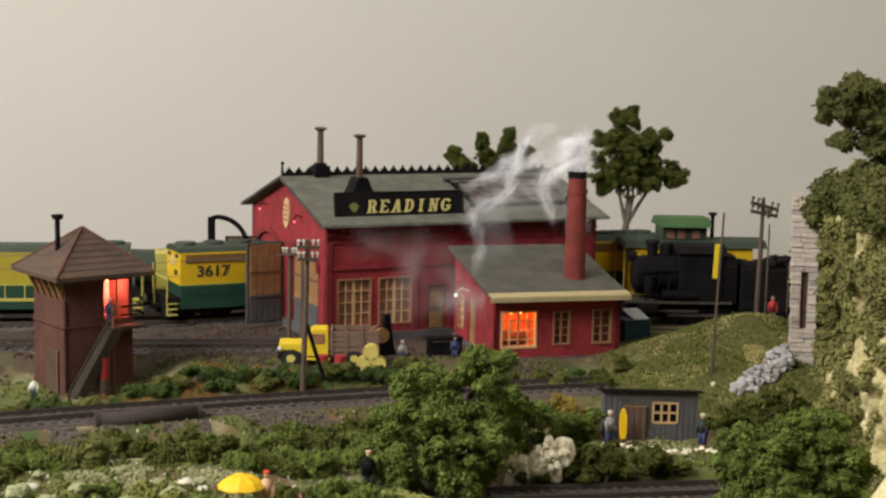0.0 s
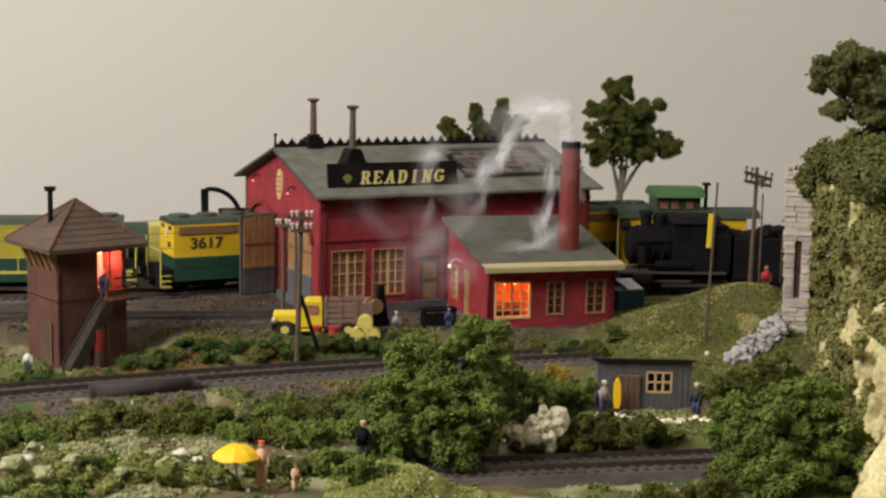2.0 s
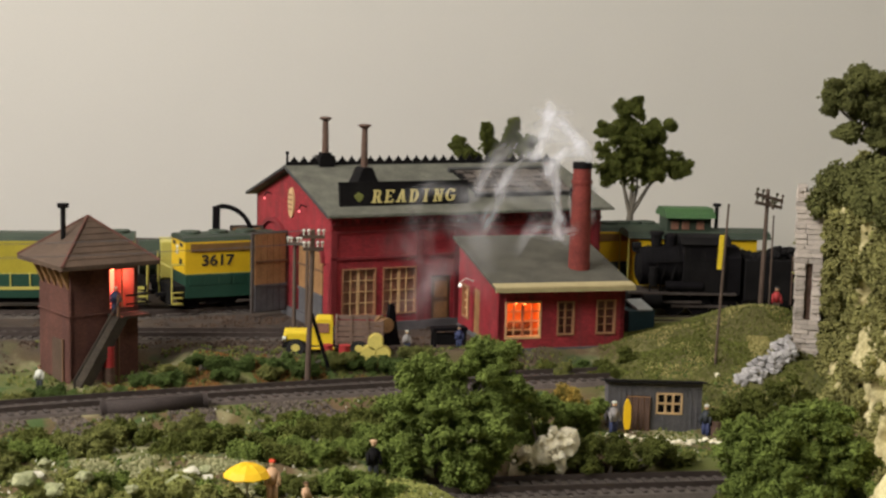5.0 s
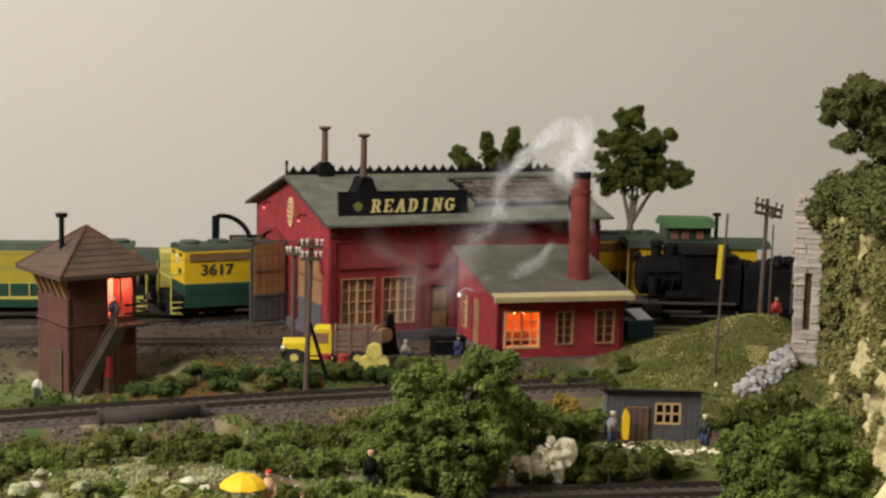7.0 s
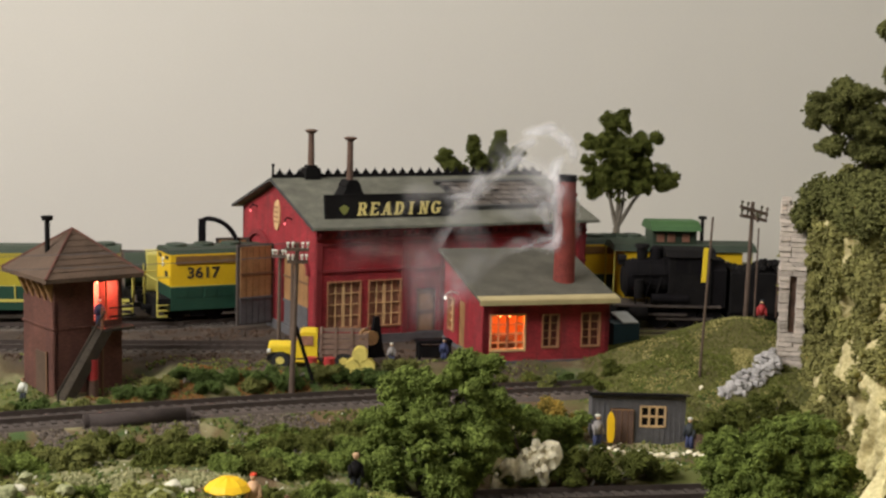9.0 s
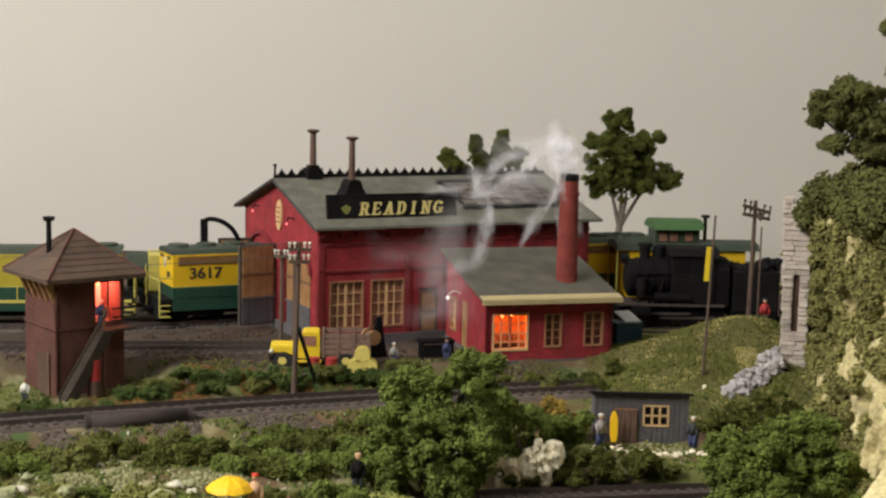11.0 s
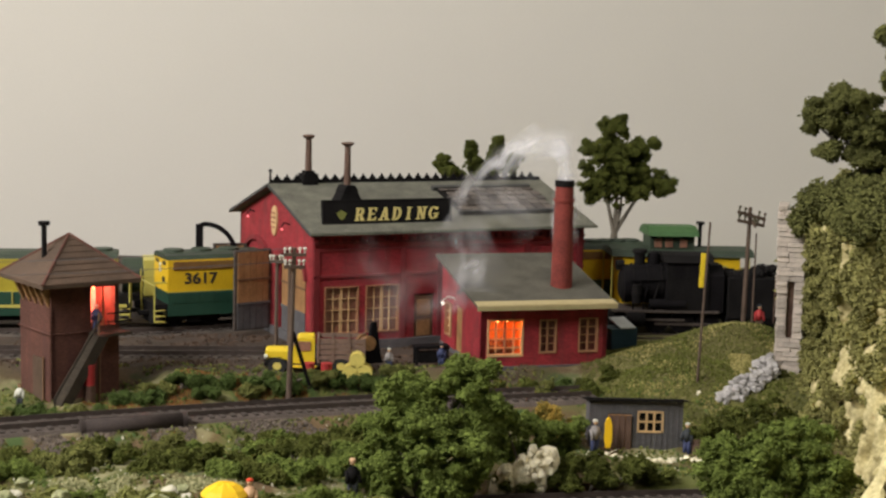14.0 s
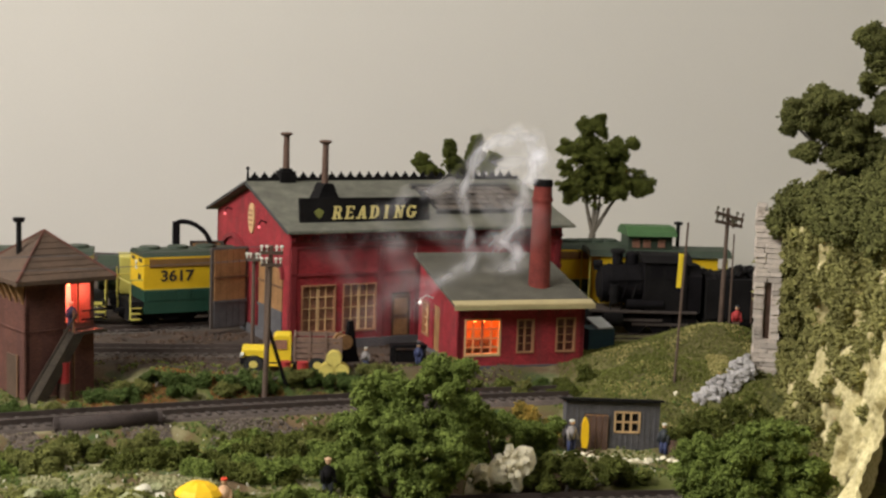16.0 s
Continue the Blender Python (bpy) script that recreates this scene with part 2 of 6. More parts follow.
M["redlit"] = paint("red_room_wall", (0.85, 0.48, 0.42), 0.8, 0, 0.2, 700, 0.1, 60)
M["bulb"] = glow("hot_bulb", (1.0, 0.25, 0.06), 25)
M["whitelamp"] = glow("white_lamp", (1.0, 0.95, 0.85), 0.7)

def bricked(m, mortar, depth=0.5, width=0.0026, height=0.0009):
    """Courses of small bricks in the wall's own plane, over a painted surface."""
    nd, ln = m.node_tree.nodes, m.node_tree.links
    b, co = nd["Principled BSDF"], nd["Texture Coordinate"]
    sep, com = nd.new("ShaderNodeSeparateXYZ"), nd.new("ShaderNodeCombineXYZ")
    add = nd.new("ShaderNodeMath")
    add.operation = "ADD"
    ln.new(co.outputs["Object"], sep.inputs[0])
    ln.new(sep.outputs["X"], add.inputs[0])
    ln.new(sep.outputs["Y"], add.inputs[1])
    ln.new(add.outputs[0], com.inputs["X"])
    ln.new(sep.outputs["Z"], com.inputs["Y"])
    br = nd.new("ShaderNodeTexBrick")
    br.inputs["Scale"].default_value = 1.0
    br.inputs["Brick Width"].default_value, br.inputs["Row Height"].default_value, br.inputs["Mortar Size"].default_value = width, height, height * 0.12
    br.inputs["Color1"].default_value, br.inputs["Color2"].default_value, br.inputs["Mortar"].default_value = (0.7, 0.7, 0.7, 1), (1.15, 1.15, 1.15, 1), (*mortar, 1)
    ln.new(com.outputs[0], br.inputs["Vector"])
    mul = nd.new("ShaderNodeMix")
    mul.data_type, mul.blend_type = "RGBA", "MULTIPLY"
    mul.inputs["Factor"].default_value = 0.8
    ln.new(nd["Mix"].outputs["Result"], mul.inputs["A"])
    ln.new(br.outputs["Color"], mul.inputs["B"])
    # upright soot and rain streaks
    st, mp = nd.new("ShaderNodeTexNoise"), nd.new("ShaderNodeMapping")
    mp.inputs["Scale"].default_value = (1, 1, 0.12)
    st.inputs["Scale"].default_value, st.inputs["Detail"].default_value = 160, 5
    ln.new(co.outputs["Object"], mp.inputs["Vector"])
    ln.new(mp.outputs[0], st.inputs["Vector"])
    rg = nd.new("ShaderNodeMapRange")
    rg.inputs["From Min"].default_value, rg.inputs["From Max"].default_value, rg.inputs["To Max"].default_value = 0.5, 0.75, 0.55
    ln.new(st.outputs["Fac"], rg.inputs["Value"])
    soot = nd.new("ShaderNodeMix")
    soot.data_type = "RGBA"
    ln.new(rg.outputs[0], soot.inputs["Factor"])
    ln.new(mul.outputs["Result"], soot.inputs["A"])
    soot.inputs["B"].default_value = (0.075, 0.030, 0.028, 1)
    ln.new(soot.outputs["Result"], b.inputs["Base Color"])
    bp = nd.new("ShaderNodeBump")
    bp.inputs["Strength"].default_value, bp.inputs["Distance"].default_value, bp.invert = depth, 0.0004, True
    ln.new(br.outputs["Fac"], bp.inputs["Height"])
    ln.new(nd["Bump"].outputs["Normal"], bp.inputs["Normal"])
    ln.new(bp.outputs["Normal"], b.inputs["Normal"])


bricked(M["red"], (0.8, 0.75, 0.75))
bricked(M["towerbrick"], (1.0, 0.95, 0.9))

# ---- the setting: wall, room, ground ----
bm = one_box(-250, 250, 42, 44, -100, 118)
solo("wall_north", bm, M["wall"], label="plain warm grey painted wall behind the layout", category="wall", kind="structure")
solo("wall_south", one_box(-250, 250, -282, -280, -100, 118), M["wall"], label="plain warm grey painted wall", category="wall", kind="structure")
solo("wall_east", one_box(250, 252, -282, 44, -100, 118), M["wall"], label="plain warm grey painted wall", category="wall", kind="structure")
solo("wall_west", one_box(-252, -250, -282, 44, -100, 118), M["wall"], label="plain warm grey painted wall", category="wall", kind="structure")
solo("ceiling", one_box(-252, 252, -282, 44, 118, 120), M["wall"], label="plain light painted ceiling", category="ceiling", kind="structure")
solo("floor", one_box(-252, 252, -282, 44, -102, -100), M["wood"], label="plain brown room floor", category="floor", kind="structure")


def track_y(x):
    return -14.4 + 0.33 * x - 0.003 * x * x


def bump_at(x, y, cx, cy, rx, ry, h):
    return h * math.exp(-((x - cx) / rx) ** 2 - ((y - cy) / ry) ** 2)


def land(x, y):
    """Height of the ground in centimetres."""
    d = y - track_y(max(-60, min(60, x)))
    z = -0.15 - 0.95 * (1 - step(2.2, 4.2, d)) - 0.75 * (1 - step(-5.5, -2.4, d))
    z -= 1.25 * step(-15, -19, x) * step(-8.5, -12.5, y) * step(1.6, 2.6, d)
    z -= 0.35 * step(-10.5, -8.0, y) * step(3, -3, x)
    z -= bump_at(x, y, -8, -11.6, 5, 2.0, 0.35)
    z -= bump_at(x, y, 12, -20.5, 8, 4.5, 0.7)
    z -= 1.0 * step(-26.5, -28.3, y) * step(-3, 0.5, x)
    z += bump_at(x, y, -1.0, -37.0, 3.2, 3.0, 1.6) + bump_at(x, y, -9, -41, 6, 4, 0.9)
    z += bump_at(x, y, -13, -31, 5, 3, 0.6)
    z += bump_at(x, y, 19.4, -4.8, 5.4, 3.8, 2.4) + bump_at(x, y, 14.0, -8.6, 3.6, 3.0, 1.2) + bump_at(x, y, 21, -10, 3, 4, 1.0)
    z += 3.5 * step(24, 30, x) * step(0, -6, y)
    flat = step(2.0, 3.4, abs(d)) * step(0.6, 2.5, abs(y + 29.8)) * step(-6, -9.5, y)
    z += flat * (0.35 * noise.noise((x * 0.45, y * 0.45, 0)) + 0.14 * noise.noise((x * 1.6, y * 1.6, 3)))
    return z


def make_ground():
    xs = [-249 + 15 * i for i in range(9)] + [-120 + 4 * i for i in range(22)] + [-32 + 0.4 * i for i in range(161)] + [33 + 4 * i for i in range(23)] + [130 + 17 * i for i in range(8)]
    ys = [-279 + 18 * i for i in range(11)] + [-90 + 4 * i for i in range(12)] + [-43 + 0.35 * i for i in range(131)] + [3.5 + 2.4 * i for i in range(17)]
    nx = len(xs)
    verts = [(x * U, y * U, land(x, y) * U) for y in ys for x in xs]
    faces = [(j * nx + i, j * nx + i + 1, (j + 1) * nx + i + 1, (j + 1) * nx + i) for j in range(len(ys) - 1) for i in range(nx - 1)]
    me = bpy.data.meshes.new("ground")
    me.from_pydata(verts, [], faces)
    me.shade_smooth()
    me.materials.append(M["ground"])
    return tagged(new("ground", me), "brown and green scatter covered layout ground", "ground", kind="structure")


def ground_material():
    m = paint("ground_scatter", (0.125, 0.078, 0.038), 0.95, 0, 0.5, 1100, 0.9, 50, second=(0.075, 0.055, 0.025))
    nd, ln = m.node_tree.nodes, m.node_tree.links
    b = nd["Principled BSDF"]
    prev = nd["Mix"].outputs["Result"]
    co = nd["Texture Coordinate"]
    for scale, lo, hi, colour in ((16, 0.46, 0.58, (0.10, 0.11, 0.028)), (38, 0.55, 0.63, (0.05, 0.085, 0.02)), (30, 0.53, 0.64, (0.27, 0.25, 0.13))):
        n = nd.new("ShaderNodeTexNoise")
        n.inputs["Scale"].default_value, n.inputs["Detail"].default_value = scale, 8
        mp = nd.new("ShaderNodeMapping")
        mp.inputs["Location"].default_value = (scale, 0.3 * scale, 0)
        ln.new(co.outputs["Object"], mp.inputs["Vector"])
        ln.new(mp.outputs["Vector"], n.inputs["Vector"])
        r = nd.new("ShaderNodeMapRange")
        r.inputs["From Min"].default_value, r.inputs["From Max"].default_value = lo, hi
        ln.new(n.outputs["Fac"], r.inputs["Value"])
        mx = nd.new("ShaderNodeMix")
        mx.data_type = "RGBA"
        ln.new(r.outputs["Result"], mx.inputs["Factor"])
        ln.new(prev, mx.inputs["A"])
        mx.inputs["B"].default_value = (*colour, 1)
        prev = mx.outputs["Result"]
    # cinders spread over the yard
    sep = nd.new("ShaderNodeSeparateXYZ")
    ln.new(co.outputs["Object"], sep.inputs[0])
    wob = nd.new("ShaderNodeTexNoise")
    wob.inputs["Scale"].default_value, wob.inputs["Detail"].default_value = 25, 6
    ln.new(co.outputs["Object"], wob.inputs["Vector"])
    ad = nd.new("ShaderNodeMath")
    ad.operation = "MULTIPLY_ADD"
    ad.inputs[1].default_value = 0.10
    ln.new(wob.outputs["Fac"], ad.inputs[0])
    ln.new(sep.outputs["Y"], ad.inputs[2])
    zone = nd.new("ShaderNodeMapRange")
    zone.inputs["From Min"].default_value, zone.inputs["From Max"].default_value = -0.075, -0.045
    ln.new(ad.outputs[0], zone.inputs["Value"])
    side = nd.new("ShaderNodeMapRange")
    side.inputs["From Min"].default_value, side.inputs["From Max"].default_value = 0.10, 0.03
    ln.new(sep.outputs["X"], side.inputs["Value"])
    mul = nd.new("ShaderNodeMath")
    mul.operation = "MULTIPLY"
    ln.new(zone.outputs["Result"], mul.inputs[0])
    ln.new(side.outputs["Result"], mul.inputs[1])
    mx = nd.new("ShaderNodeMix")
    mx.data_type = "RGBA"
    ln.new(mul.outputs[0], mx.inputs["Factor"])
    ln.new(prev, mx.inputs["A"])
    cind = nd.new("ShaderNodeMix")
    cind.data_type = "RGBA"
    cind.inputs["A"].default_value, cind.inputs["B"].default_value = (0.020, 0.016, 0.014, 1), (0.095, 0.064, 0.044, 1)
    ln.new(nd["Map Range"].outputs["Result"], cind.inputs["Factor"])
    ln.new(cind.outputs["Result"], mx.inputs["B"])
    # dry turf over the mound
    zx, zy = nd.new("ShaderNodeMapRange"), nd.new("ShaderNodeMapRange")
    zx.inputs["From Min"].default_value, zx.inputs["From Max"].default_value = 0.085, 0.115
    zy.inputs["From Min"].default_value, zy.inputs["From Max"].default_value = -0.10, -0.06
    ln.new(sep.outputs["X"], zx.inputs["Value"])
    ln.new(ad.outputs[0], zy.inputs["Value"])
    mm, my = nd.new("ShaderNodeMath"), nd.new("ShaderNodeMix")
    mm.operation, my.data_type = "MULTIPLY", "RGBA"
    ln.new(zx.outputs[0], mm.inputs[0])
    ln.new(zy.outputs[0], mm.inputs[1])
    ln.new(mm.outputs[0], my.inputs["Factor"])
    ln.new(mx.outputs["Result"], my.inputs["A"])
    turfc = nd.new("ShaderNodeMix")
    turfc.data_type = "RGBA"
    turfc.inputs["A"].default_value, turfc.inputs["B"].default_value = (0.07, 0.07, 0.022, 1), (0.19, 0.165, 0.065, 1)
    ln.new(nd["Map Range"].outputs["Result"], turfc.inputs["Factor"])
    ln.new(turfc.outputs["Result"], my.inputs["B"])
    ln.new(my.outputs["Result"], b.inputs["Base Color"])
    return m


M["ground"] = ground_material()
make_ground()


# ---- engine house ----
HOUSE = thing("engine_house", -8.4, -4.1, -0.15, 27, "red brick railway engine house with weathered grey gabled roof", "engine house")
HL, HW, HE, HR = 21.4, 15.5, 7.5, 10.0   # length, width, eave and ridge heights


def pane_window(parent, w, h, cols, rows, m, sash="cream", surround="frame", pane="glass", bar=0.09, depth=0.35):
    """A window in a wall: frame, bars and panes; origin at its lower left, facing -y."""
    win = part("window", box(bmesh.new(), 0, w, 0.22, 0.30, 0, h), M[pane], parent, at=m)
    fr = bmesh.new()
    t = 0.1
    for a in ((0, w, -0.08, depth, -t, 0), (0, w, -0.08, depth, h, h + t), (-t, 0, -0.08, depth, -t, h + t), (w, w + t, -0.08, depth, -t, h + t)):
        box(fr, *a)
    part("window_frame", fr, M[surround], win)
    for i in range(1, cols):
        x = w * i / cols
        t2 = bar if 2 * i == cols else 0.028
        part("glazing_bar", one_box(x - t2, x + t2, 0.06, 0.2, 0, h), M[sash], win)
    for j in range(1, rows):
        z = h * j / rows
        part("glazing_bar", one_box(0, w, 0.08, 0.18, z - 0.03, z + 0.03), M[sash], win)
    return win


def wall_with_holes(length, height, holes, thick, top=None):
    """A wall along x from 0, its face at y = 0, with rectangular holes (x0, x1, z0, z1)."""
    bm = bmesh.new()
    xs = sorted({0, length, *(h[0] for h in holes), *(h[1] for h in holes)})
    zs = sorted({0, height, *(h[2] for h in holes), *(h[3] for h in holes)})
    for a, b in zip(xs, xs[1:]):
        run = None
        for c, d in zip(zs, zs[1:]):
            hole = any(h[0] <= a and b <= h[1] and h[2] <= c and d <= h[3] for h in holes)
            if hole:
                if run:
                    box(bm, a, b, 0, thick, *run)
                run = None
            else:
                run = (run[0], d) if run else (c, d)
        if run:
            box(bm, a, b, 0, thick, *run)
    if top:
        slab(bm, top, "y", 0, thick)
    bmesh.ops.remove_doubles(bm, verts=bm.verts, dist=0.001)
    return bm


def build_house():
    i = 0.45
    holes = [(0.75, 3.2, 0.75, 3.95), (3.7, 6.15, 0.75, 3.95), (7.3, 8.8, 0, 3.2), (10.2, 12.2, 0.9, 3.9), (13.6, 15.6, 0.9, 3.9), (17, 19, 0.9, 3.9)]
    part("wall", wall_with_holes(HL - 0.8, HE, holes, 0.35), M["red"], HOUSE, at=at(0.4, i, 0))
    part("wall", one_box(0.4, HL - 0.4, HW - 0.8, HW - 0.45, 0, HE), M["red"], HOUSE)
    gable = [(0, HE), (HW - 2 * i, HE), ((HW - 2 * i) / 2, HR - 0.15)]
    doors = [(1.6, 6.2, 0, 5.0), (8.2, 13.2, 0, 5.0)]
    part("gable_wall", wall_with_holes(HW - 2 * i, HE, doors, 0.35, gable), M["red"], HOUSE, at=at(0.4, HW - i, 0, 0, 0, -90))
    part("gable_wall", wall_with_holes(HW - 2 * i, HE, [], 0.35, gable), M["red"], HOUSE, at=at(HL - 0.75, HW - i, 0, 0, 0, -90))
    for z, t in ((6.75, 0.14), (6.3, 0.10), (4.55, 0.12)):
        part("brick_course", one_box(0.35, HL - 0.4, i - t, i, z, z + 0.16), M["redtrim"], HOUSE)
    for x in (0.35, 6.6, 9.4, 12.8, 16.2, HL - 1.0):
        part("pilaster", one_box(x, x + 0.4, i - 0.12, i, 0, 6.3, 0.02), M["redtrim"], HOUSE)
    for x in range(34):
        part("dentil", one_box(0.6 + 0.6 * x, 0.85 + 0.6 * x, i - 0.18, i, 6.92, 7.15), M["redtrim"], HOUSE)
    part("foundation", one_box(0.2, HL - 0.3, i - 0.2, HW - i + 0.1, -0.9, 0.25), M["greywood"], HOUSE)
    # roof slopes with thickness
    half = HW / 2
    for name, y0, y1, z0, z1 in (("roof_slope", -0.3, half, HE - 0.1, HR), ("roof_slope", HW + 0.3, half, HE - 0.1, HR)):
        bm = slab(bmesh.new(), [(y0, z0), (y1, z1), (y1, z1 + 0.22), (y0, z0 + 0.22)], "x", -0.15, HL + 0.15)
        part(name, bm, M["roof"], HOUSE)
    for y0, y1 in ((-0.32, half), (HW + 0.32, half)):
        part("bargeboard", slab(bmesh.new(), [(y0, HE - 0.1), (y1, HR + 0.0), (y1, HR + 0.18), (y0, HE + 0.08)], "x", -0.24, -0.16), M["slate"], HOUSE)
    part("gutter", one_box(-0.2, HL + 0.2, -0.42, -0.3, HE - 0.08, HE + 0.08, 0.03), M["roof"], HOUSE)
    part("ridge_board", one_box(0, HL, half - 0.14, half + 0.14, HR + 0.2, HR + 0.42), M["black"], HOUSE)
    crest = bmesh.new()
    slab(crest, [(-0.2, 0), (0.2, 0), (0.24, 0.14), (0.1, 0.2), (0, 0.42), (-0.1, 0.2), (-0.24, 0.14)], "y", -0.06, 0.06)
    me = mesh_of("ridge_crest", crest, M["black"])
    for k in range(29):
        share("ridge_crest", me, HOUSE, at(0.5 + 0.72 * k, half, HR + 0.4))
    fin = one_tube((0, half, HR + 0.2), (0, half, HR + 1.0), 0.1, 0.06)
    ball(fin, (0, half, HR + 1.05), 0.13)
    part("finial", fin, M["black"], HOUSE)
    # smoke jacks
    slope = (HR - HE + 0.1) / (half + 0.3)
    for x, y, top, big in ((2.8, half, 13.4, 0), (4.15, 4.0, 13.1, 1)):
        z = HE + slope * (y + 0.3)
        base = bmesh.new()
        if big:
            box(base, x - 0.95, x + 0.95, y - 0.9, y + 0.9, z - 0.7, z + 0.35)
            slab(base, [(x - 0.85, z + 0.35), (x + 0.85, z + 0.35), (x + 0.5, z + 1.0), (x + 0.55, z + 1.05), (x + 0.3, z + 1.45), (x - 0.3, z + 1.45), (x - 0.55, z + 1.05), (x - 0.5, z + 1.0)], "y", y - 0.7, y + 0.7)
        else:
            box(base, x - 0.55, x + 0.55, y - 0.5, y + 0.5, z - 0.1, z + 0.75)
            box(base, x - 0.35, x + 0.35, y - 0.35, y + 0.35, z + 0.75, z + 0.95)
        jack = part("smoke_jack", base, M["black"], HOUSE, "black sheet metal smoke jack")
        part("flue", one_tube((x, y, z + 0.4), (x, y, top - 0.1), 0.25, 0.2, 14), M["rust"], jack, smooth=False)
        cap = one_tube((x, y, top - 0.12), (x, y, top + 0.05), 0.28, 0.48, 14)
        tube(cap, (x, y, top + 0.05), (x, y, top + 0.14), 0.48, 0.3, 14)
        part("cap", cap, M["rust"], jack)
    # shingle patch: rows of loose brown shingles on a dark board on the front slope
    ang = math.degrees(math.atan(slope))
    part("patch_board", one_box(11.9, 19.6, 0, 4.3 / math.cos(math.radians(ang)), 0, 0.1), M["black"], HOUSE, at=at(0, 2.0, HE + slope * 2.3 + 0.14, ang))
    me = [mesh_of("shingle", one_box(-w, w, -0.38, 0.38, 0, 0.1, 0.02), M["shingle"]) for w in (0.34, 0.40, 0.30)]
    for row in range(5):
        x = 12.0 + 0.35 * (row % 2)
        while x < 19.2:
            k = R.randrange(3)
            w = (0.34, 0.40, 0.30)[k]
            y = 2.5 + 0.8 * row + R.uniform(-0.06, 0.06)
            share("shingle", me[k], HOUSE, at(x + w, y, HE + slope * (y + 0.3) + 0.25 + 0.03 * R.random(), ang + R.uniform(-4, 0), 0, R.uniform(-5, 5)))
            x += 2 * w + R.uniform(0.06, 0.16)
    for y, w in ((6.1, 0.2), (1.9, 0.12)):
        part("patch_batten", one_box(-3.6, 4.4, -w, w, 0, 0.3, 0.03), M["slate"], HOUSE, at=at(15.2, y, HE + slope * (y + 0.3) + 0.14, ang, 0, R.uniform(-0.6, 0.6)))
    # windows and doors of the long wall
    for a, b, c, d in holes:
        if c > 0:
            pane_window(HOUSE, b - a - 0.2, d - c - 0.2, 4, 4, at(a + 0.5, i, c + 0.1))
    dr = part("door", one_box(7.75, 9.15, i + 0.1, i + 0.25, 0, 3.1), M["wood"], HOUSE, "brown wooden side door")
    for z in (0.3, 1.7):
        part("door_panel", one_box(7.95, 8.95, i + 0.04, i + 0.1, z, z + 1.1, 0.02), M["woodorange"], dr)
    # arched hoods over the gable doors, oval vent, open door leaves
    for yc in (11.3, 4.4):
        arch = bmesh.new()
        for k in range(12):
            a0, a1 = math.pi * k / 12, math.pi * (k + 1) / 12
            slab(arch, [(yc + 2.5 * math.cos(a0), 4.2 + 1.7 * math.sin(a0)), (yc + 2.85 * math.cos(a0), 4.2 + 2.0 * math.sin(a0)), (yc + 2.85 * math.cos(a1), 4.2 + 2.0 * math.sin(a1)), (yc + 2.5 * math.cos(a1), 4.2 + 1.7 * math.sin(a1))], "x", 0.2, 0.42)
        bmesh.ops.remove_doubles(arch, verts=arch.verts, dist=0.01)
        part("door_arch", arch, M["redtrim"], HOUSE)
    oval = bmesh.new()
    slab(oval, [(half + 0.55 * math.cos(k * math.pi / 12), 7.6 + 1.05 * math.sin(k * math.pi / 12)) for k in range(24)], "x", 0.28, 0.42)
    ov = part("oval_vent", oval, M["cream"], HOUSE, "pale oval gable vent")
    for z in (-0.5, -0.17, 0.17, 0.5):
        part("louvre", one_box(0.2, 0.29, half - 0.3, half + 0.3, 7.6 + z, 7.7 + z), M["frame"], ov)

    def leaf(w, h, m):
        d = part("door_leaf", one_box(0, w, 0, 0.22, 0, h), M["tie"], HOUSE, "open wooden engine house door", at=m)
        n = 5
        for k in range(n):
            x0 = 0.2 + (w - 0.4) * k / n
            part("plank", one_box(x0, x0 + (w - 0.4) / n - 0.04, -0.08, 0, 1.9, h - 0.15), M["woodorange"], d)
            part("plank", one_box(x0, x0 + (w - 0.4) / n - 0.04, -0.08, 0, 0.1, 1.85), M["greywood"], d)
        part("brace", one_box(0.1, w - 0.1, -0.14, -0.08, 1.78, 1.96), M["greywood"], d)
        part("brace", one_box(0.1, w - 0.1, -0.14, -0.08, 3.5, 3.62), M["wood"], d)

    leaf(2.9, 5.6, at(-2.55, 7.6, 0, 0, 0, 12))
    leaf(2.35, 4.9, at(0.55, 6.7, 0, 0, 0, -90))
    leaf(2.35, 4.9, at(0.55, 4.3, 0, 0, 0, -90))
    leaf(2.4, 5.4, at(-2.2, 13.4, 0, 0, 0, -10))
    for y, z in ((11.9, 7.5), (5.0, 7.3)):
        arm = part("lamp_arm", sweep(bmesh.new(), [(0.4, y, z + 0.3), (0.0, y, z + 0.45), (-0.15, y, z + 0.2)], 0.05, 6), M["black"], HOUSE)
        part("bulb", ball(bmesh.new(), (-0.15, y, z), 0.085), M["redlamp"], arm, "small glowing red lamp")
    # black upright sheet that stands in for the shade behind the open doors
    part("shade_sheet", one_box(12, 12.2, 1, HW - 1, 0, 7), M["black"], HOUSE)


build_house()

# roof sign
SIGN = thing("roof_sign", -8.4, -4.1, -0.15, 27, "long black sign board with gold edge and gold letters", "sign")


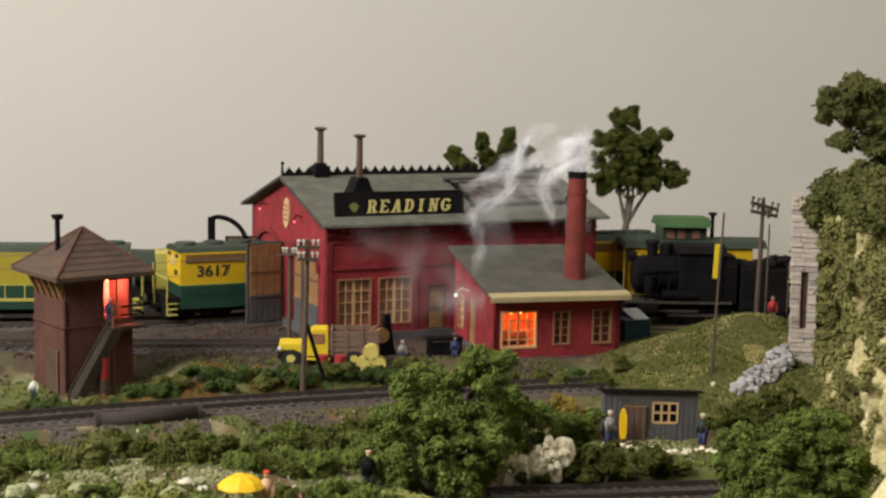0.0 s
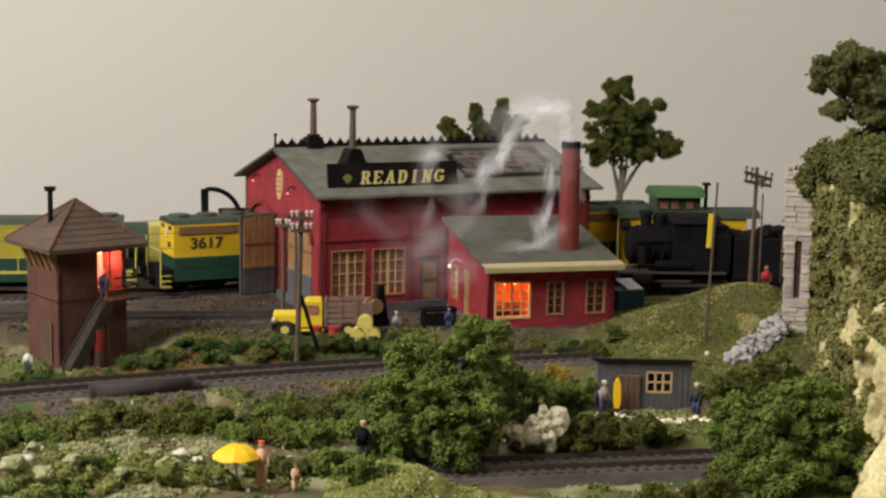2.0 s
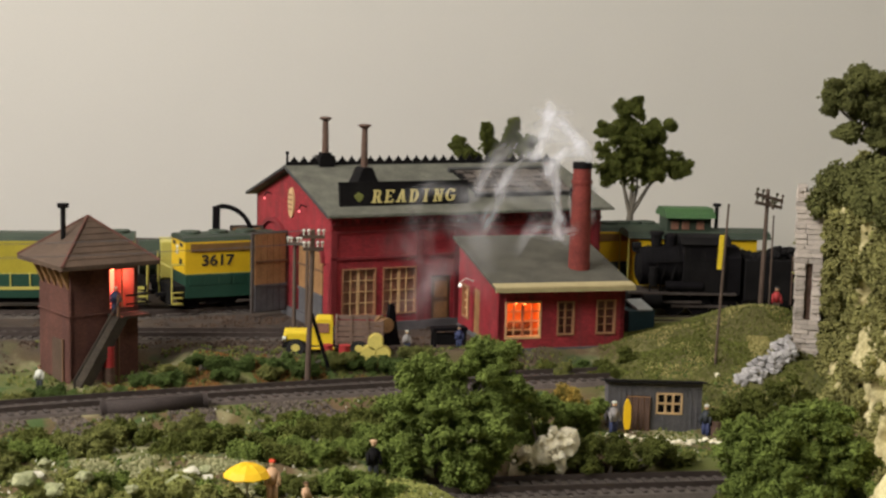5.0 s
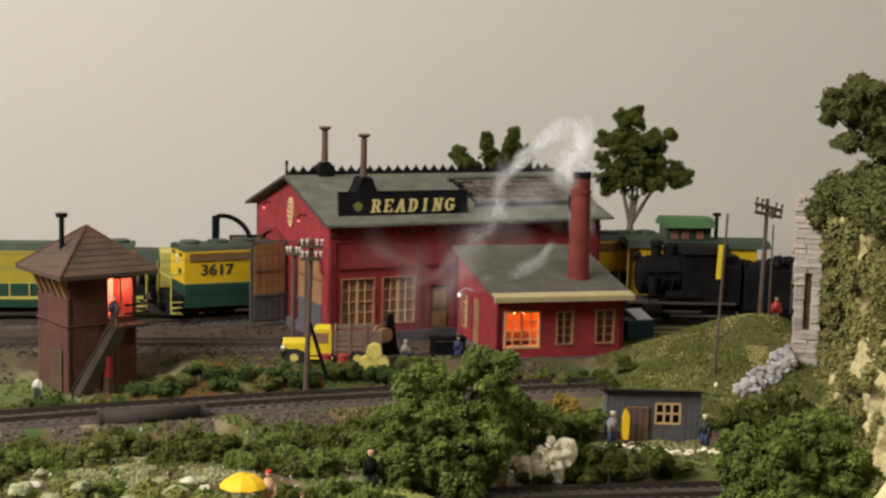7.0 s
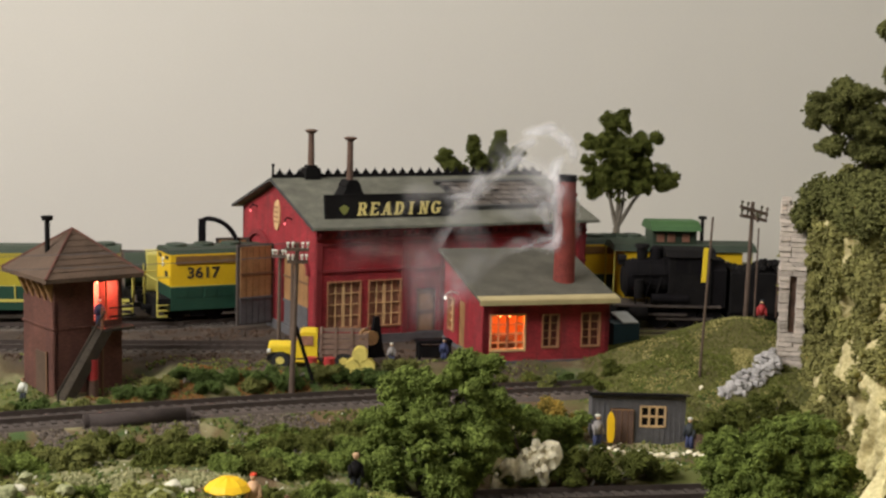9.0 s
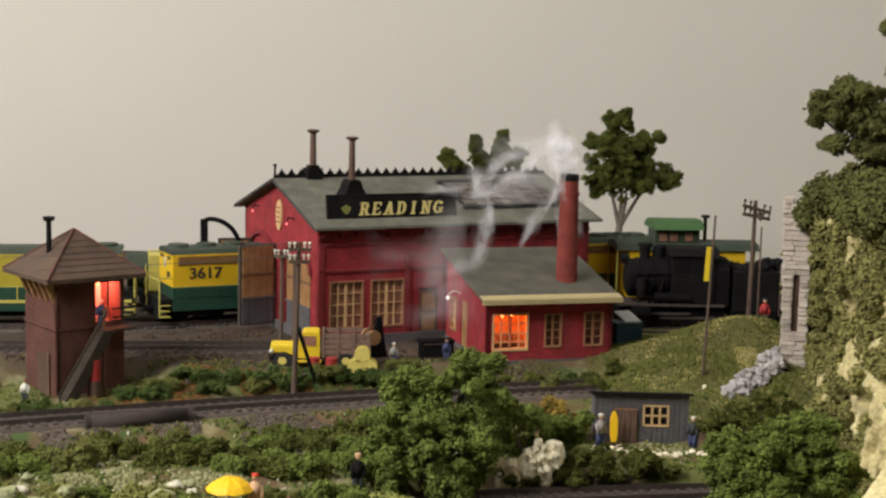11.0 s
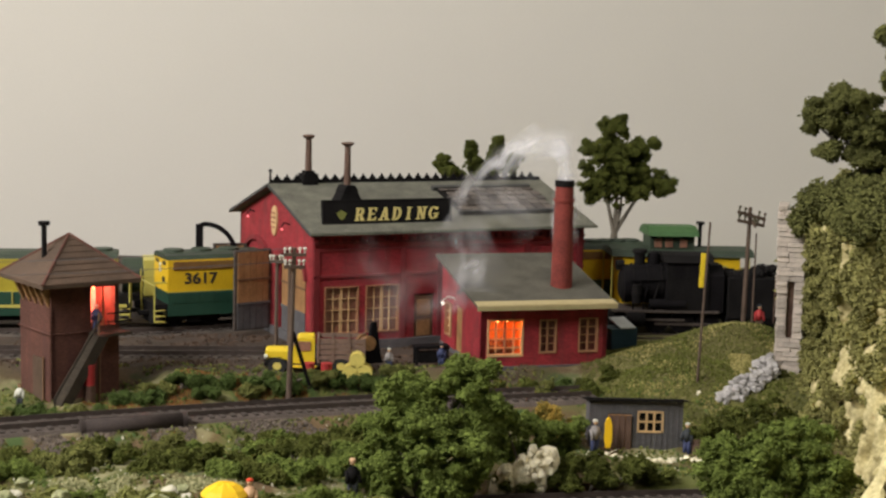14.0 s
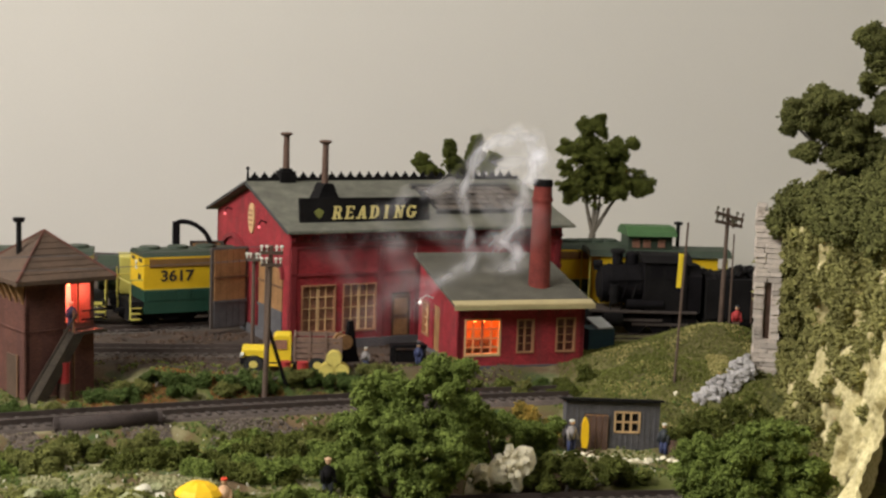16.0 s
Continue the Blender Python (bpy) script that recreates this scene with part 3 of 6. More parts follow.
def lettering(name, text, size, mat, parent, m, depth=0.03, shear=0.0, width=None, space=1.0):
    cu = bpy.data.curves.new(name, "FONT")
    cu.body, cu.size, cu.extrude, cu.shear, cu.space_character = text, size * U, depth * U, shear, space
    cu.offset = 0.022 * size * U
    cu.align_x, cu.align_y = "CENTER", "CENTER"
    tmp = bpy.data.objects.new(name, cu)
    scene.collection.objects.link(tmp)
    bpy.context.view_layer.update()
    me = bpy.data.meshes.new_from_object(tmp)
    bpy.data.objects.remove(tmp)
    if width:
        xs = [v.co.x for v in me.vertices]
        k = width * U / (max(xs) - min(xs))
        for v in me.vertices:
            v.co.x *= k
    me.materials.clear()
    me.materials.append(mat)
    ob = new(name, me)
    ob.parent = parent
    ob.matrix_basis = m
    return ob


def slab_letter(ch, h=0.86, lean=0.2):
    """One slanted slab serif capital, about 0.8 h wide, standing up from z = 0."""
    bm = bmesh.new()
    count = [0]

    def stroke(pts):
        count[0] += 1
        slab(bm, [(x * h + lean * z * h, z * h) for x, z in pts], "y", -0.06 - 0.004 * count[0], 0)

    def bar(x0, x1, z0, z1):
        stroke([(x0, z0), (x1, z0), (x1, z1), (x0, z1)])

    def serif(x, z):
        bar(x - 0.19, x + 0.19, z, z + 0.11)

    def ring(cx, cz, rx, rz, a0, a1, t=0.2, n=12):
        for k in range(n):
            a, b = math.radians(a0 + (a1 - a0) * k / n), math.radians(a0 + (a1 - a0) * (k + 1) / n)
            stroke([(cx + (rx - u) * math.cos(c), cz + (rz - 0.6 * u) * math.sin(c)) for u, c in ((0, a), (0, b), (t, b), (t, a))])

    if ch in "REDI":
        x = 0.36 if ch == "I" else 0.18
        bar(x - 0.1, x + 0.1, 0, 1)
        serif(x, 0)
        serif(x, 0.89)
    if ch == "R":
        bar(0.2, 0.4, 0.87, 1)
        bar(0.2, 0.42, 0.42, 0.54)
        ring(0.38, 0.71, 0.3, 0.29, -90, 90)
        stroke([(0.36, 0.45), (0.54, 0.48), (0.74, 0), (0.52, 0)])
        bar(0.5, 0.82, 0, 0.11)
    if ch == "E":
        bar(0.2, 0.68, 0.88, 1)
        bar(0.2, 0.7, 0, 0.12)
        bar(0.2, 0.54, 0.45, 0.56)
        bar(0.6, 0.7, 0.72, 0.95)
        bar(0.62, 0.72, 0.05, 0.28)
    if ch == "D":
        bar(0.2, 0.36, 0.88, 1)
        bar(0.2, 0.36, 0, 0.12)
        ring(0.34, 0.5, 0.4, 0.5, -90, 90)
    if ch == "A":
        stroke([(0.02, 0), (0.16, 0), (0.46, 1), (0.3, 1)])
        stroke([(0.5, 0), (0.72, 0), (0.5, 1), (0.28, 1)])
        bar(0.2, 0.6, 0.26, 0.38)
        serif(0.08, 0)
        serif(0.62, 0)
    if ch == "N":
        bar(0.1, 0.24, 0, 1)
        bar(0.58, 0.72, 0, 1)
        stroke([(0.08, 1), (0.3, 1), (0.72, 0), (0.52, 0)])
        serif(0.17, 0)
        bar(0, 0.2, 0.89, 1)
        serif(0.65, 0.89)
    if ch == "G":
        ring(0.4, 0.5, 0.4, 0.5, 40, 330, 0.2, 18)
        bar(0.56, 0.76, 0.1, 0.48)
        bar(0.44, 0.84, 0.38, 0.49)
        bar(0.6, 0.7, 0.72, 0.95)
    return bm


def build_sign():
    tilt = at(5.9, 1.0, 8.62, -8)
    board = part("board", one_box(-4.75, 4.75, 0, 0.22, -1.0, 1.0, 0.04), M["black"], SIGN, at=tilt)
    for a in ((-4.75, 4.75, -0.04, 0, 0.9, 0.96), (-4.75, 4.75, -0.04, 0, -0.96, -0.9), (-4.7, -4.64, -0.04, 0, -0.9, 0.9), (4.64, 4.7, -0.04, 0, -0.9, 0.9)):
        part("border", one_box(*a), M["black"], board)
    for k, ch in enumerate("READING"):
        part("letter", slab_letter(ch), M["gold"], board, "gold slab serif letter " + ch, at=at(-2.5 + 0.9 * k, 0, -0.42))
    em = bmesh.new()
    slab(em, [(-3.75, 0.1), (-3.4, 0.32), (-3.05, 0.1), (-3.2, -0.2), (-3.4, -0.35), (-3.6, -0.2)], "y", -0.05, 0)
    part("emblem", em, M["leafolive"], board)
    for x in (-3.5, 0, 3.5):
        part("strut", one_tube((x, 0.2, 0.6), (x, 1.8, 0.1), 0.08), M["black"], board)


build_sign()

# ---- annex: boiler house with its chimney ----
ANNEX = thing("boiler_house", 2.6, -9.3, -0.2, 16, "red wooden boiler house with sloping grey roof and lit window", "boiler house")


def build_annex():
    L, D, ze, zb = 8.3, 9.0, 3.75, 5.9
    holes = [(0.4, 2.75, 0.8, 3.15), (3.8, 4.95, 0.95, 3.1), (6.4, 7.7, 0.95, 3.15)]
    part("wall", wall_with_holes(L, ze, holes, 0.3), M["red"], ANNEX)
    part("wall_plate", one_box(0, L, 0.02, 0.28, ze, ze + 0.45), M["redtrim"], ANNEX)
    side = [(0, ze), (D, ze), (D, zb - 0.1)]
    part("wall", wall_with_holes(D, ze, [(1.0, 2.6, 0.8, 3.1), (3.4, 4.9, 0, 3.2)], 0.3), M["red"], ANNEX, at=at(0, D, 0, 0, 0, -90))
    part("wall", slab(bmesh.new(), [(0, 0), (D, 0), (D, zb - 0.05), (0, ze + 0.35)], "x", L - 0.3, L), M["red"], ANNEX)
    part("wall", slab(bmesh.new(), [(0, ze), (D, ze), (D, zb - 0.05), (0, ze + 0.35)], "x", 0, 0.3), M["red"], ANNEX)
    part("foundation", one_box(-0.1, L + 0.1, -0.1, D, -0.4, 0.2), M["greywood"], ANNEX)
    part("roof", slab(bmesh.new(), [(-0.8, ze + 0.2), (D, zb), (D, zb + 0.2), (-0.8, ze + 0.38)], "x", -0.5, L + 0.3), M["annexroof"], ANNEX)
    part("fascia", slab(bmesh.new(), [(-0.92, ze + 0.1), (-0.8, ze + 0.1), (-0.8, ze + 0.4), (-0.92, ze + 0.38)], "x", -0.52, L + 0.32), M["eave"], ANNEX)
    part("roof_edge", slab(bmesh.new(), [(-0.85, ze + 0.39), (-0.1, ze + 0.535), (-0.1, ze + 0.575), (-0.85, ze + 0.43)], "x", -0.52, L + 0.32), M["eave"], ANNEX)
    for j, (a, b, c, d) in enumerate(holes):
        if j == 0:
            fr = bmesh.new()
            for s in ((a, a + 0.12, -0.06, 0.3, c, d), (b - 0.12, b, -0.06, 0.3, c, d), (a, b, -0.05, 0.3, d - 0.12, d), (a, b, -0.05, 0.3, c, c + 0.16)):
                box(fr, *s)
            win = part("window_frame", fr, M["cream"], ANNEX)
            mid = (a + b) / 2
            part("glazing_bar", one_box(mid - 0.06, mid + 0.06, 0, 0.2, c, d), M["frame"], win)
            for z in (c + 0.55, c + 1.1, c + 1.7):
                part("glazing_bar", one_box(a, b, 0.05, 0.15, z - 0.04, z + 0.04), M["cream"], win)
            for x in (a + 0.6, b - 0.6):
                part("glazing_bar", one_box(x - 0.04, x + 0.04, 0.05, 0.15, c, d), M["cream"], win)
        else:
            pane_window(ANNEX, b - a - 0.2, d - c - 0.2, 2, 4, at(a + 0.1, 0, c + 0.1), "frame", "frame", "sootglass", 0.06)
    part("back_room_wall", one_box(0.3, 3.4, 3.4, 3.6, 0.2, 3.6), M["orangelit"], ANNEX)
    part("partition", one_box(3.3, 3.5, 0.3, 3.6, 0.2, 3.6), M["orangelit"], ANNEX)
    part("boiler", one_tube((0.8, 1.8, 1.0), (2.6, 1.8, 1.0), 0.55, 0.55, 16), M["rust"], ANNEX)
    lampb = bmesh.new()
    ball(lampb, (1.25, 0.75, 2.95), 0.13)
    ball(lampb, (1.85, 0.75, 2.95), 0.13)
    part("bulb", lampb, M["bulb"], ANNEX, "glowing orange bulbs")
    arm = part("lamp_arm", sweep(bmesh.new(), [(0, 5.6, 3.55), (-0.5, 5.6, 3.75), (-0.9, 5.6, 3.5)], 0.045, 6), M["insulator"], ANNEX, "white gooseneck lamp")
    part("bulb", ball(bmesh.new(), (-0.9, 5.6, 3.3), 0.12, 2, (1, 1, 1.2)), M["whitelamp"], arm)
    pane_window(ANNEX, 1.3, 2.0, 2, 4, at(0, D - 1.15, 0.95, 0, 0, -90), pane="orangelit")
    part("door", one_box(0.1, 0.22, D - 4.9, D - 3.4, 0, 3.2), M["woodorange"], ANNEX)


build_annex()
lamp("boiler_room_lamp", "POINT", 0.024, (1.0, 0.20, 0.03), Matrix.Translation((0.0405, -0.0790, 0.0255)), 0.004)

CHIM = thing("chimney", 7.76, -5.1, 4.12, 0, "tall round red brick chimney with sooty top", "chimney")
bm = one_tube((0, 0, -0.9), (0, 0, 6.9), 0.72, 0.58, 24)
part("shaft", bm, M["chimney"], CHIM, smooth=False)
top = bmesh.new()
for k in range(24):
    a0, a1 = 2 * math.pi * k / 24, 2 * math.pi * (k + 1) / 24
    slab(top, [(r * math.cos(a), r * math.sin(a)) for r, a in ((0.62, a0), (0.62, a1), (0.42, a1), (0.42, a0))], "z", 6.85, 7.25)
part("crown", top, M["black"], CHIM, "soot blackened chimney rim")
for k in range(15):
    part("brick_band", one_tube((0, 0, 0.1 + 0.44 * k), (0, 0, 0.14 + 0.44 * k), 0.712 - 0.0085 * k, None, 24), M["chimney"], CHIM)
part("collar", one_tube((0, 0, 5.9), (0, 0, 6.1), 0.68, 0.68, 24), M["chimney"], CHIM)


# ---- tracks ----
def curve_points(fn, a, b, n):
    return [Vector(fn(a + (b - a) * k / n)) for k in range(n + 1)]


def lay_track(name, pts, label, tie_gap=0.62, bed_mat="ballast"):
    tr = tagged(thing(name, 0, 0, 0), label, "railway track", kind="structure")
    bed, left, right = bmesh.new(), [], []
    rows = []
    tie = mesh_of("tie", one_box(-1.5, 1.5, -0.13, 0.13, 0, 0.18), M["tie"])
    run = 0.0
    for i, p in enumerate(pts):
        d = (pts[min(i + 1, len(pts) - 1)] - pts[max(i - 1, 0)]).normalized()
        n = Vector((-d.y, d.x, 0))
        rows.append([bed.verts.new(p + n * o + Vector((0, 0, h))) for o, h in ((2.6, -0.75), (1.75, 0.1), (-1.75, 0.1), (-2.6, -0.75))])
        left.append(p + n * 0.82)
        right.append(p - n * 0.82)
    for a, b in zip(rows, rows[1:]):
        for k in range(3):
            bed.faces.new((a[k], a[k + 1], b[k + 1], b[k]))
    part("ballast", bed, M[bed_mat], tr)
    for side in (left, right):
        rb = bmesh.new()
        ring = []
        for i, p in enumerate(side):
            d = (side[min(i + 1, len(side) - 1)] - side[max(i - 1, 0)]).normalized()
            n = Vector((-d.y, d.x, 0))
            ring.append([rb.verts.new(p + n * o + Vector((0, 0, h))) for o, h in ((0.06, 0.15), (0.035, 0.42), (-0.035, 0.42), (-0.06, 0.15))])
        for a, b in zip(ring, ring[1:]):
            for k in range(3):
                rb.faces.new((a[k], a[k + 1], b[k + 1], b[k]))
        part("rail", rb, M["rail"], tr)
    for p, q in zip(pts, pts[1:]):
        seg = (q - p).length
        d = (q - p).normalized()
        while run < seg:
            c = p + d * run
            share("tie", tie, tr, at(c.x, c.y, c.z + R.uniform(-0.02, 0.02), 0, 0, math.degrees(math.atan2(d.y, d.x)) + 90 + R.uniform(-2, 2)))
            run += tie_gap
        run -= seg
    return tr


lay_track("track_main", curve_points(lambda x: (x, track_y(x), -1.05), -40, 9, 60), "curved main line with dark ties and rusty rails")
lay_track("track_front", curve_points(lambda x: (x, -30.9 + 0.19 * x, -2.55), -1.5, 24, 30), "front line with dark ties in dark ballast", 0.62, "darkbed")
lay_track("track_yard", curve_points(lambda s: (-17.9 + 0.891 * s, 3.5 + 0.454 * s, -0.5), -9, 14, 16), "yard track leading into the engine house", 0.62, "darkbed")
lay_track("track_yard", curve_points(lambda s: (-21 + 0.98 * s, 2.5 + 0.174 * s, -0.5), -30, 3, 20), "yard track with dark weathered ties", 0.62, "darkbed")
lay_track("track_yard", curve_points(lambda s: (-21 + 0.985 * s, -5.6 + 0.12 * s, -0.55), -28, 14, 24), "yard track with dark weathered ties", 0.62, "darkbed")
lay_track("track_yard", curve_points(lambda x: (x, 3.2 + 0.09 * (x - 12), -0.45), 11.6, 40, 16), "yard track running past the boiler house", 0.62, "darkbed")


# ---- rolling stock ----
def wheel_mesh(r, w=0.35):
    bm = one_tube((0, -w / 2, 0), (0, w / 2, 0), r, r, 20)
    tube(bm, (0, -w / 2 - 0.06, 0), (0, w / 2 + 0.06, 0), r * 0.35, r * 0.35, 12)
    return mesh_of("wheel", bm, M["steel"])


WHEEL = wheel_mesh(0.52)


def truck_under(parent, x, n=2):
    t = part("bogie", one_box(x - 1.9, x + 1.9, 0.35, 0.6, 0.45, 0.95, 0.06), M["black"], parent)
    part("spring", one_box(x - 0.5, x + 0.5, 0.25, 0.37, 0.35, 0.8, 0.05), M["steel"], t)
    for k in range(n):
        xx = x - 1.3 + 2.6 * k / (n - 1)
        for y in (0.75, 2.65):
            share("wheel", WHEEL, t, at(xx, y, 0.52))
    part("bogie_side", one_box(x - 1.9, x + 1.9, 2.8, 3.05, 0.45, 0.95), M["black"], t)


def diesel(name, length, label, m, number=None, body="yellow", roof="roofgreen"):
    """Hood diesel: x along it from its first end, near side at y = 0, rail at z = 0."""
    loco = tagged(new(name), label, "locomotive")
    loco.matrix_basis = m
    part("sill", one_box(0.1, length - 0.1, -0.02, 3.42, 1.3, 1.72, 0.03), M["black"], loco)
    hood = part("hood_lower", one_box(1.0, length - 1.0, -0.04, 3.44, 0.85, 2.5, 0.03), M["green"], loco)
    up = bmesh.new()
    box(up, 1.0, length - 1.0, 0.05, 3.35, 2.5, 4.75, 0, 0.06)
    hood_up = part("hood_upper", up, M[body], loco, "bright yellow hood")
    rf = bmesh.new()
    slab(rf, [(0.05, 4.75), (0.3, 5.02), (0.9, 5.15), (2.5, 5.15), (3.1, 5.02), (3.35, 4.75)], "x", 0.95, length - 0.95)
    top = part("roof", rf, M[roof], loco)
    for x in (1.9, 3.9, 5.9, length - 4, length - 2):
        part("fan", one_tube((x, 1.7, 5.1), (x, 1.7, 5.32), 0.75, 0.7, 16), M[roof], top)
    part("vent_grille", one_box(1.4, min(6.8, length - 1.5), -0.02, 0.06, 4.05, 4.62), M["grille"], hood_up)
    for k in range(8):
        part("grille_slat", one_box(1.5 + 0.64 * k, 2.08 + 0.64 * k, -0.04, 0.0, 4.12, 4.55), M["grille"], hood_up)
    part("nose_mark", one_box(0.96, 1.02, 0.7, 1.3, 3.1, 3.5), M["letter"], hood_up)
    part("stripe", one_box(1.0, length - 1.0, 0.02, 0.06, 2.46, 2.54), M["paleyellow"], hood_up)
    for k in range(5):
        part("hood_door", one_box(1.3 + 1.05 * k, 2.2 + 1.05 * k, -0.07, 0.0, 1.75, 2.4, 0.02), M["green"], hood)
    if number:
        lettering("road_number", number, 1.05, M["letter"], hood_up, at(3.35, 0.03, 3.4, 90), 0.02, 0, 2.35)
    for x in (1.12, 1.45):
        part("numberboard", one_box(0.97, 1.02, 0.5 if x < 1.3 else 2.2, 1.2 if x < 1.3 else 2.9, 4.35, 4.6), M["letter"], hood_up)
    for z in (3.4, 3.75):
        part("headlight", one_tube((0.9, 1.7, z + 0.5), (1.05, 1.7, z + 0.5), 0.16, 0.16, 12), M["insulator"], hood_up)
    # end platforms, steps and yellow rails
    for x0, sgn in ((0.1, 1), (length - 0.1, -1)):
        for y in (0.1, 3.3):
            st = part("handrail", sweep(bmesh.new(), [(x0, y, 0.5), (x0, y, 3.2), (x0 + 0.85 * sgn, y, 3.2)], 0.055, 6), M["paleyellow"], loco)
            for z in (0.5, 0.9, 1.3):
                part("step", one_box(min(x0, x0 + 0.7 * sgn), max(x0, x0 + 0.7 * sgn), y - 0.25, y + 0.25, z - 0.03, z + 0.03), M["paleyellow"], st)
        part("handrail", sweep(bmesh.new(), [(x0, 0.1, 3.0), (x0, 3.3, 3.0)], 0.05, 6), M["paleyellow"], loco)
        part("coupler", one_box(min(x0, x0 - 0.7 * sgn), max(x0, x0 - 0.7 * sgn), 1.5, 1.9, 0.8, 1.1, 0.05), M["black"], loco)
        part("plough", one_box(min(x0, x0 + 0.12 * sgn), max(x0, x0 + 0.12 * sgn), 0.3, 3.1, 0.3, 1.3), M["black"], loco)
    part("fuel_tank", one_box(length / 2 - 2, length / 2 + 2, 0.3, 3.1, 0.45, 1.3, 0.15), M["black"], loco)
    truck_under(loco, 3.0)
    truck_under(loco, length - 3.0)
    return loco


diesel("diesel_locomotive", 16.0, "yellow and green diesel locomotive half inside the engine house", at(-19.6, 0.95, -0.08, 0, 0, 27), "3617")
diesel("diesel_locomotive", 17.0, "yellow and green diesel locomotive standing behind the signal tower", at(-38.0, -1.4, -0.08, 0, 0, 10), None, "olive")
LEFT = bpy.data.objects["diesel_locomotive.001"]
part("side_stripe", one_box(0.3, 16.7, -0.08, -0.03, 1.42, 1.62), M["paleyellow"], LEFT, "yellow side stripe")
for k in range(12):
    part("handrail_post", one_tube((1.3 + 1.3 * k, -0.06, 1.6), (1.3 + 1.3 * k, -0.06, 2.6), 0.05, None, 6), M["paleyellow"], LEFT)
diesel("diesel_locomotive", 9.0, "yellow and green diesel locomotive behind the engine house", at(8.2, 9.9, 0.25, 0, 0, 18))


def end_car():
    car = thing("tank_wagon", -21.6, 7.5, -0.08, 14, "pale yellow covered wagon with green rounded end", "wagon")
    part("body", one_box(0, 7, 0.1, 3.0, 1.2, 3.9, 0.1), M["paleyellow"], car)
    part("dome", one_tube((-1.5, 1.6, 2.6), (0, 1.6, 2.6), 1.3, 1.3, 20), M["roofgreen"], car)
    part("frame", one_box(-2, 7, 0.4, 2.7, 0.9, 1.2), M["black"], car)
    truck_under(car, 1.2)
    for y in (0.1, 3.0):
        part("handrail", sweep(bmesh.new(), [(-0.2, y, 1.0), (-0.2, y, 3.2)], 0.06, 6), M["paleyellow"], car)


end_car()


def caboose():
    c = thing("caboose", 12.4, 7.9, 0.25, 6, "yellow caboose with green roof and green cupola", "caboose")
    part("body", one_box(0.8, 9.6, 0, 3.2, 1.2, 4.7, 0.05), M["yellow"], c)
    part("sill", one_box(0, 10.4, 0.1, 3.1, 0.9, 1.2), M["black"], c)
    rf = slab(bmesh.new(), [(-0.2, 4.7), (3.4, 4.7), (3.0, 5.15), (1.6, 5.35), (0.2, 5.15)], "x", 0, 10.6)
    part("roof", rf, M["roofgreen"], c)
    cu = part("cupola", one_box(2.9, 6.2, 0.4, 2.8, 5.0, 6.35, 0.04), M["roofgreen"], c)
    part("cupola_roof", slab(bmesh.new(), [(-0.1, 6.2), (3.3, 6.2), (3.1, 6.5), (2.4, 6.85), (0.8, 6.85), (0.1, 6.5)], "x", 2.7, 6.4), M["cupola"], cu)
    for x in (3.2, 4.0, 5.1):
        part("window", one_box(x, x + 0.55, 0.34, 0.42, 5.35, 5.95), M["glass"], cu)
    for x in (1.5, 3.2, 5.2, 7.6):
        w = part("window", one_box(x, x + 0.9, -0.03, 0.05, 3.0, 4.0), M["glass"], c)
        part("window_frame", one_box(x - 0.08, x + 0.98, -0.02, 0.03, 2.9, 4.1), M["paleyellow"], w)
    part("stovepipe", tube(one_tube((6.9, 1.6, 5.2), (6.9, 1.6, 7.0), 0.14), (6.9, 1.6, 6.95), (6.9, 1.6, 7.15), 0.32, 0.3), M["black"], c)
    for x in (0.05, 10.3):
        for y in (0.1, 3.1):
            part("handrail", sweep(bmesh.new(), [(x, y, 0.8), (x, y, 4.7)], 0.06, 6), M["paleyellow"], c)
    truck_under(c, 2.4)
    truck_under(c, 8.0)


caboose()


